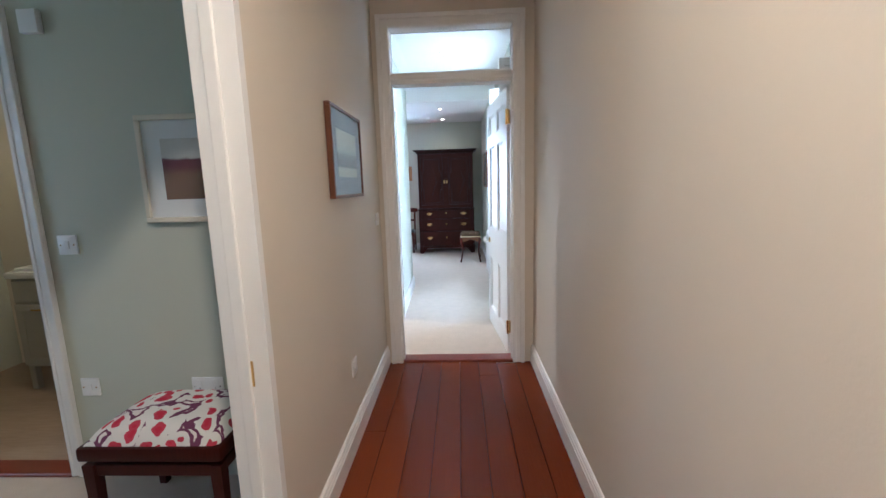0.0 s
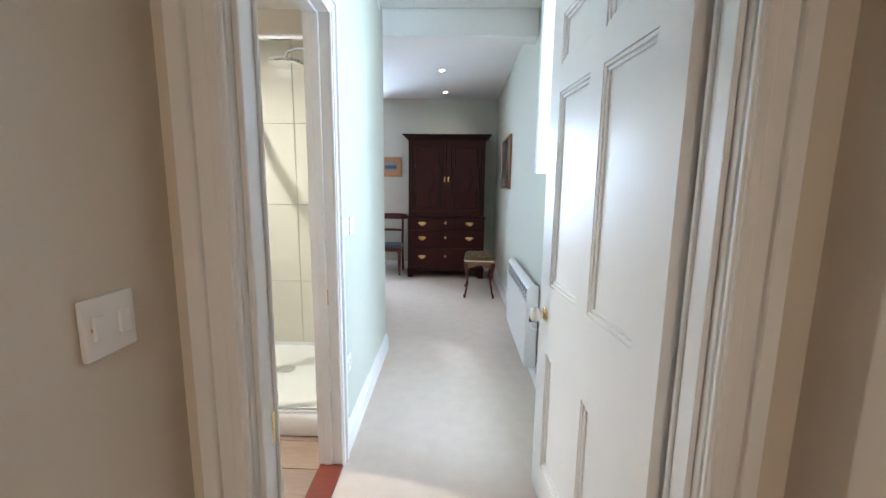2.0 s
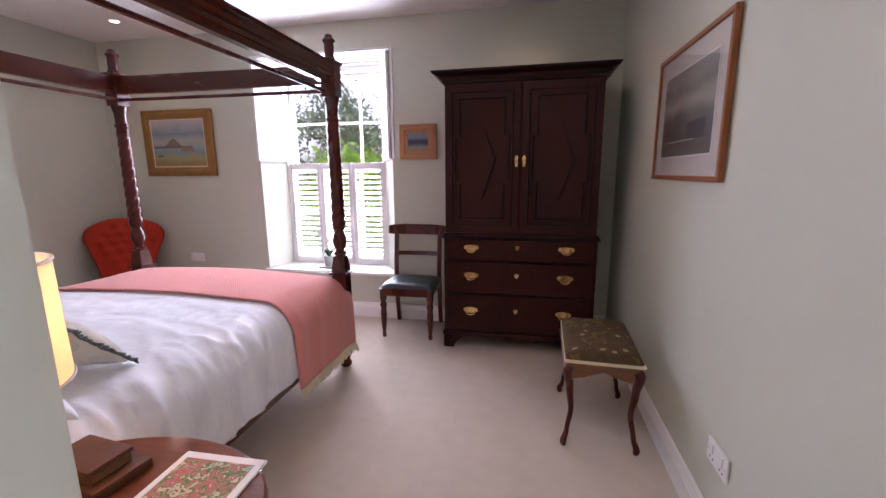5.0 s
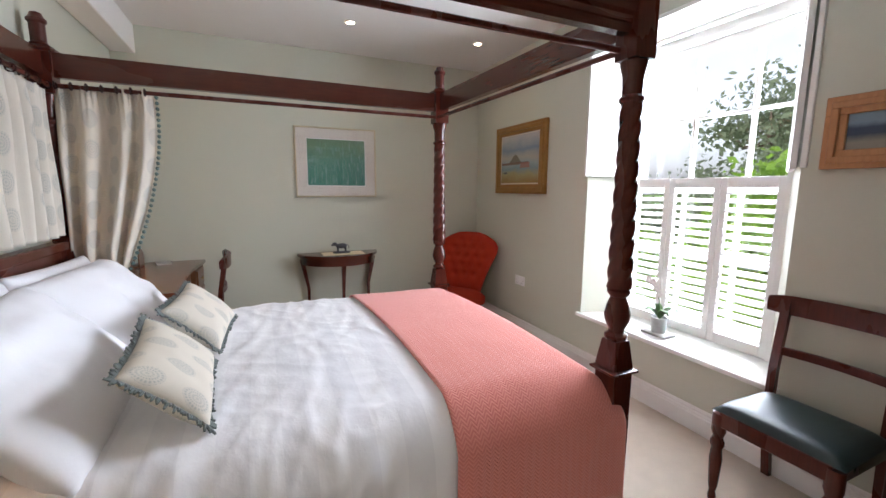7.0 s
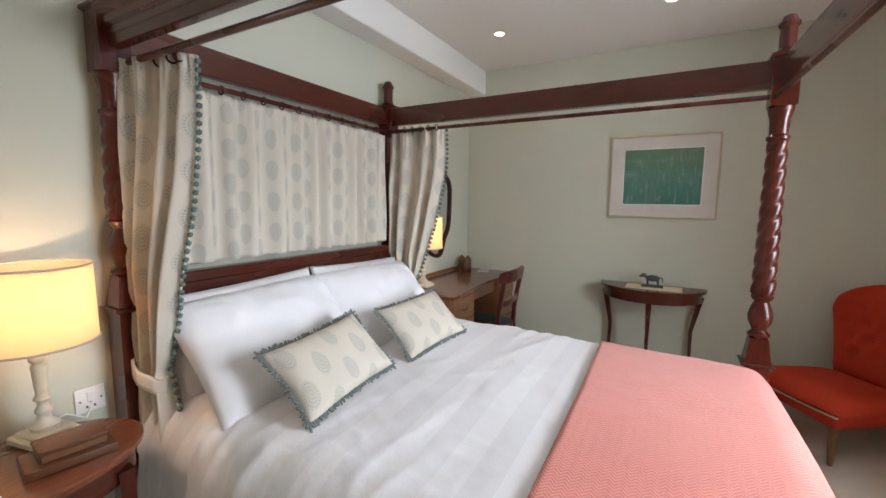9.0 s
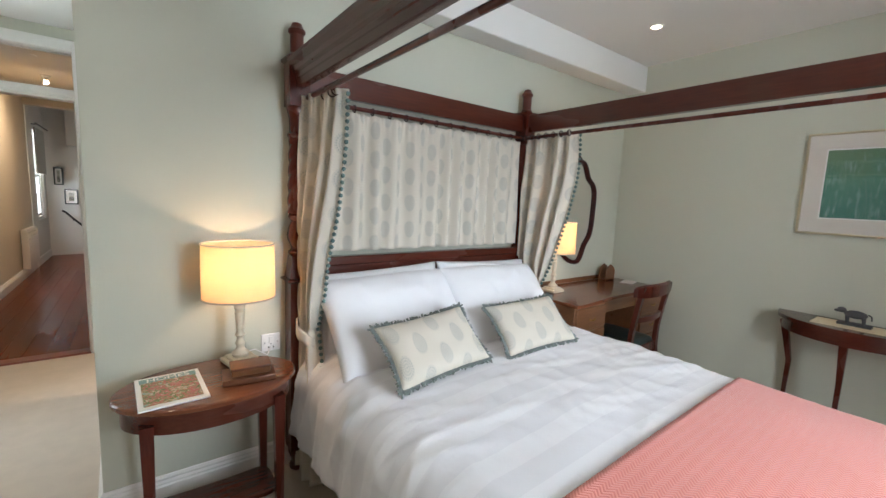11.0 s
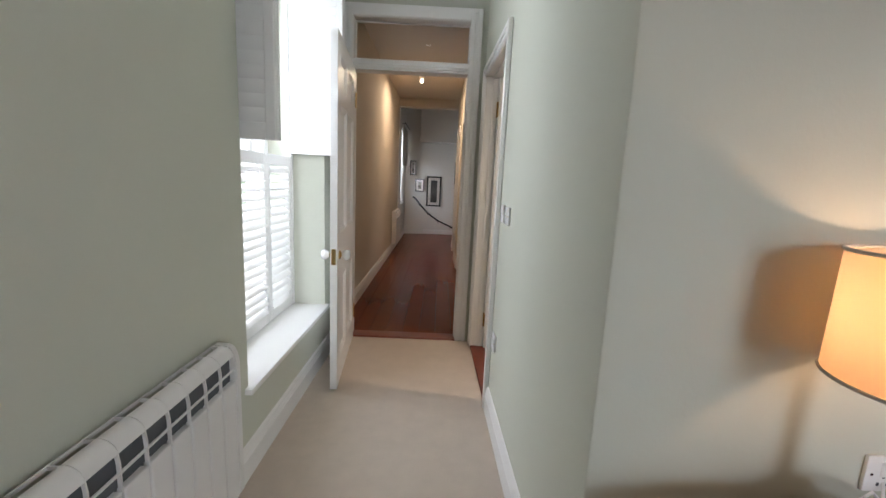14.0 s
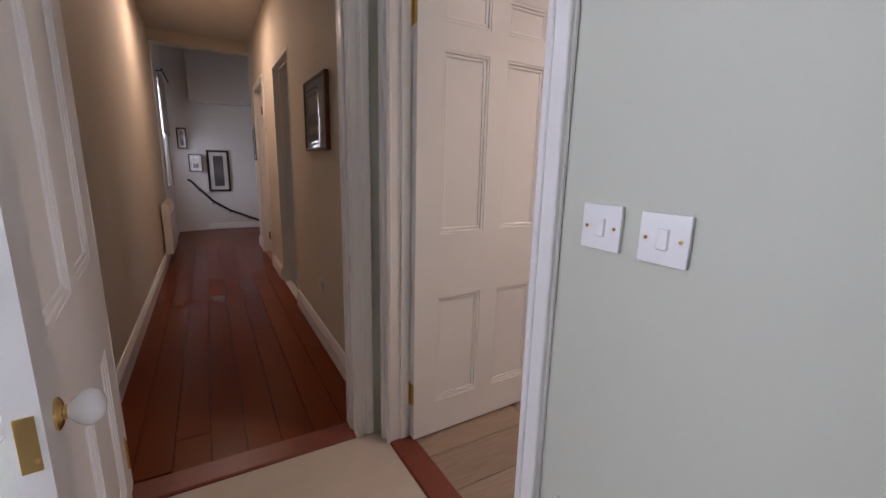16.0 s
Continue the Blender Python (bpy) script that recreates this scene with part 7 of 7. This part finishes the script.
tw = thing("towel", "white towel folded on the chrome rack", "towel", "bathroom towels", pose(-1.52, BATH_YF - 0.14, 2.027))
part("cloth", boxes((-0.22, 0.22, -0.10, 0.10, 0, 0.05), bevel=0.022, seg=3), LINEN, tw)


def bench():
    t = thing("tray_table", "dark mahogany butler's tray table in the bathroom", "table", "", pose(-1.485, 6.80, 0))
    w, d = 0.30, 0.17
    for sx in (-1, 1):
        for sy in (-1, 1):
            bm = bmesh.new()
            loft(bm, [[(sx * (w - 0.02) + a, sy * (d - 0.02) + b, z) for a, b in ((-r, -r), (r, -r), (r, r), (-r, r))] for r, z in ((0.014, 0.001), (0.020, 0.40))])
            part("leg", bm, MOULD, t)
    part("tabletop", boxes((-w, w, -d, d, 0.37, 0.43), bevel=0.004), MOULD, t)
    for s in (-1, 1):
        part("gallery", boxes((-w, w, s * d - 0.006, s * d + 0.006, 0.43, 0.475), bevel=0.003), MOULD, t)
        part("gallery", boxes((s * w - 0.006, s * w + 0.006, -d + 0.007, d - 0.007, 0.43, 0.49), bevel=0.003), MOULD, t)
    p = thing("flower_pot", "yellow flowers in a grey woven pot", "plant", "", pose(-1.665, 6.76, 0.431))
    part("pot", lathe(bmesh.new(), [(0.060, 0), (0.080, 0.10), (0.078, 0.115), (0.070, 0.11)], 24), TERRACOTTA, p, "grey woven pot")
    rng = random.Random(2)
    lf, fl = bmesh.new(), bmesh.new()
    for k in range(70):
        a, r, z = rng.random() * 6.28, 0.09 * rng.random() ** 0.5, 0.12 + 0.10 * rng.random()
        ball(lf, (r * math.cos(a), r * math.sin(a), z), 0.016, (1, 1, 0.35), 1)
        if k % 2:
            ball(fl, (r * 1.1 * math.cos(a + 1), r * 1.1 * math.sin(a + 1), z + 0.04), 0.013, (1, 1, 0.6), 1)
    part("leaves", lf, LEAF, p)
    part("blooms", fl, YELLOW, p, "yellow blooms")
    n = thing("newspaper", "folded newspaper on the tray table", "newspaper", "", pose(-1.36, 6.80, 0.4315, 0, 0, 20))
    part("sheet", boxes((-0.11, 0.11, -0.08, 0.08, 0, 0.008), bevel=0.001), MOUNT, n)


bench()
tub = thing("bathtub", "white roll-top freestanding bathtub", "bathtub", "", pose(-2.42, 5.95, 0))
bm = bmesh.new()
def tub_ring(a, b, z):
    return [(a * math.copysign(abs(math.cos(k * math.pi / 20)) ** 0.75, math.cos(k * math.pi / 20)), b * math.copysign(abs(math.sin(k * math.pi / 20)) ** 0.75, math.sin(k * math.pi / 20)), z) for k in range(40)]
loft(bm, [tub_ring(0.22, 0.55, 0.0), tub_ring(0.27, 0.66, 0.10), tub_ring(0.33, 0.76, 0.45), tub_ring(0.36, 0.80, 0.60), tub_ring(0.385, 0.825, 0.615), tub_ring(0.385, 0.825, 0.63), tub_ring(0.34, 0.78, 0.63), tub_ring(0.29, 0.70, 0.40), tub_ring(0.22, 0.58, 0.16)])
part("shell", bm, PORCELAIN, tub, smooth=60)

# ---- hall and landing things ----
framed_picture("framed_photograph", "dark photograph in a black frame on the hall wall", pose(HLX, 0.22, 1.42, 0, 0, 90), 0.24, 0.42, 0.02, BLACK, P_DARK, MOUNT, 0.04, 0.02, True, group="hall photographs")
framed_picture("framed_photograph", "dark photograph in a black frame on the hall wall", pose(HLX, 0.44, 1.46, 0, 0, 90), 0.18, 0.42, 0.02, BLACK, P_DARK, MOUNT, 0.04, 0.02, True, group="hall photographs")
framed_picture("framed_photograph", "large dark print in a black frame on the landing", pose(0.275, LAND_Y + 0.004, 1.01, 0, 0, 180), 0.34, 0.70, 0.035, BLACK, P_DARK, MOUNT, 0.06, 0.03, True, group="landing pictures")
framed_picture("framed_photograph", "small photograph in a black frame on the landing", pose(0.605, LAND_Y + 0.075, 1.14, 0, 0, 168), 0.21, 0.29, 0.02, BLACK, P_MONO, MOUNT, 0.045, 0.02, True, group="landing pictures")
framed_picture("framed_photograph", "small photograph in a black frame on the landing", pose(0.765, LAND_Y + 0.125, 1.53, 0, 0, 158), 0.15, 0.33, 0.02, BLACK, P_MONO, MOUNT, 0.03, 0.02, True, group="landing pictures")
hr = thing("stair_handrail", "black wall-mounted stair handrail curving down", "handrail")
path = [(0.74, LAND_Y + 0.20, 0.87), (0.70, LAND_Y + 0.16, 0.84), (0.60, LAND_Y + 0.13, 0.72), (0.40, LAND_Y + 0.09, 0.50), (0.15, LAND_Y + 0.075, 0.33), (-0.15, LAND_Y + 0.07, 0.20), (-0.45, LAND_Y + 0.07, 0.08)]
part("rail", tube(bmesh.new(), path, 0.018, 10), BLACK, hr)
for x, y, z in (path[2], path[3], path[4], path[5]):
    part("bracket", tube(bmesh.new(), [(x, y, z - 0.01), (x, y - 0.03, z - 0.05), (x, LAND_Y + 0.002, z - 0.05)], 0.007, 6), BLACK, hr)
cr = thing("curtain_pole", "dark curtain pole over the landing window", "curtain pole")
part("pole", tube(bmesh.new(), [(HRX - 0.08, -0.35, 2.36), (HRX - 0.08, -1.45, 2.36)], 0.012, 8), BLACK, cr)
part("bracket", tube(bmesh.new(), [(HRX - 0.08, -0.5, 2.36), (HRX - 0.001, -0.5, 2.36)], 0.008, 6), BLACK, cr)
blind = thing("roman_blind", "grey blind drawn up at the landing window", "blind", "", pose(HRX - 0.03, -0.95, 2.0))
part("cloth", boxes((-0.012, 0.012, -0.42, 0.42, -0.45, 0.32), bevel=0.004), GREYCAB, blind)

# ---- outside ----
setting("ground", boxes((-400, 400, -400, 400, -3.6, -3.2)), GRASS, "garden lawn below the house", "ground")


def tree(x, y, z0, height, spread, seed, label, leaf=FOLIAGE):
    rng = random.Random(seed)
    t = thing("tree", label, "tree", "garden trees", pose(x, y, z0))
    tips = []
    bm = bmesh.new()
    tube(bm, [(0, 0, 0), (0.1 * rng.random(), 0.1, height * 0.35), (0.15, 0.2 * rng.random(), height * 0.7), (0.1, 0.1, height * 0.92)], [height * 0.035, height * 0.028, height * 0.016, 0.02], 9)
    for k in range(16):
        z = height * (0.28 + 0.62 * k / 16)
        a = rng.random() * 6.28
        r = spread * (1.0 - 0.55 * k / 16) * (0.6 + 0.5 * rng.random())
        end = Vector((r * math.cos(a), r * math.sin(a), z + r * 0.35))
        tube(bm, [(0.1, 0.1, z), tuple(end * 0.5 + Vector((0, 0, z * 0.45))), tuple(end)], [height * 0.012, height * 0.008, 0.015], 6)
        tips += [end, end * 0.7 + Vector((0, 0, z * 0.3)), Vector((end.x * 0.85, end.y * 0.85, end.z + 0.3))]
    part("trunk", bm, BARK, t)
    verts, faces = [], []
    for p in tips + [Vector((0, 0, height))]:
        for k in range(200):
            q = p + Vector((rng.gauss(0, 1), rng.gauss(0, 1), rng.gauss(0, 0.6))) * spread * 0.17
            u = Vector((rng.gauss(0, 1), rng.gauss(0, 1), rng.gauss(0, 1))).normalized()
            v = u.cross(Vector((rng.gauss(0, 1), rng.gauss(0, 1), rng.gauss(0, 1)))).normalized()
            s = 0.06 + 0.09 * rng.random()
            i = len(verts)
            verts += [q - u * s, q + v * s * 0.5, q + u * s, q - v * s * 0.5]
            faces.append((i, i + 1, i + 2, i + 3))
    me = bpy.data.meshes.new("crown")
    me.from_pydata(verts, [], faces)
    me.materials.append(leaf)
    ob = new("crown", me)
    ob.parent = t
    return t


tree(-7.5, 22, -3.2, 7.6, 3.0, 1, "tall dark green pine tree in the garden")
tree(-3.2, 24, -3.2, 6.9, 3.0, 2, "broad dark green pine tree in the garden")
tree(-11.5, 20, -3.2, 6.2, 2.6, 3, "dark green garden tree with a rounded crown")
tree(1.5, 27, -3.2, 6.6, 3.2, 4, "dark green garden tree beyond the lawn")
tree(-5.0, 18, -3.2, 4.9, 1.9, 5, "bright green garden shrub", SHRUB)
tree(-8.8, 17, -3.2, 3.6, 1.7, 6, "bright green garden shrub below the window", SHRUB)
tree(-2.0, 17, -3.2, 3.5, 1.7, 7, "bright green garden shrub beside the lawn", SHRUB)


# ---- floor pieces, last ----
def planks(parent, name, x0, x1, y0, y1, width, length, material, top, along="y", gap=0.0025, thick=0.012, seed=3):
    rng = random.Random(seed)
    shared = {}
    lanes = max(1, round(((x1 - x0) if along == "y" else (y1 - y0)) / width))
    step = ((x1 - x0) if along == "y" else (y1 - y0)) / lanes
    lo, hi = (y0, y1) if along == "y" else (x0, x1)
    for k in range(lanes):
        at = lo - rng.random() * length * 0.8
        while at < hi - 0.02:
            a, b = max(at, lo), min(at + length, hi)
            at += length
            if b - a < 0.03:
                continue
            key = round(b - a, 3)
            if key not in shared:
                h, s = key / 2 - gap / 2, step / 2 - gap / 2
                dims = (-s, s, -h, h) if along == "y" else (-h, h, -s, s)
                ob = link(name, boxes((*dims, -thick, 0), bevel=0.0012), material, 30)
                shared[key] = ob.data
            else:
                ob = new(name, shared[key])
            mid, lane = (a + b) / 2, (x0 if along == "y" else y0) + (k + 0.5) * step
            ob.parent = parent
            ob.location = (lane, mid, top) if along == "y" else (mid, lane, top)


floor_hall = setting("floor_hall", boxes((HLX - 0.05, HRX, HALL_Y0, DOOR_Y0 - 0.004, -0.1, -0.012)), DARKGREY, "polished red hardwood plank floor", "floor")
planks(floor_hall, "plank", HLX - 0.0, HRX, HALL_Y0, DOOR_Y0 - 0.004, 0.140, 4.8, PLANK, 0.0)
floor_bath = setting("floor_bathroom", boxes((BATH_X0, LX - 0.10, BATH_YN, BATH_YF, -0.1, -0.012)), GROUT, "wood-effect plank tiled bathroom floor", "floor")
planks(floor_bath, "tile", BATH_X0, LX - 0.102, BATH_YN, BATH_YF, 0.20, 1.2, FLOORTILE, -0.002, "x", 0.004)
tiled = setting("shower_tiling_far", boxes((-1.12, LX - 0.108, BATH_YF - 0.004, BATH_YF - 0.001, 0.02, 2.3)), GROUT, "cream glazed tiles of the shower corner", "tiling")
shared = None
for i in range(3):
    for j in range(4):
        if shared is None:
            ob = link("tile", boxes((-0.138, 0.138, -0.006, 0.0, -0.284, 0.284), bevel=0.002), WALLTILE, 30)
            shared = ob.data
        else:
            ob = new("tile", shared)
        ob.parent = tiled
        ob.location = (-0.972 + i * 0.281, BATH_YF - 0.004, 0.31 + j * 0.572)
tiled = slanted(setting("shower_tiling_side", boxes((LX - 0.108, LX - 0.106, 5.95, BATH_YF - 0.012, 0.02, 2.3)), GROUT, "cream glazed tiles beside the shower", "tiling"))
for i in range(3):
    for j in range(4):
        ob = new("tile", shared)
        ob.parent = tiled
        ob.matrix_local = pose(LX - 0.108, 6.16 + i * 0.281, 0.31 + j * 0.572, 0, 0, -90)
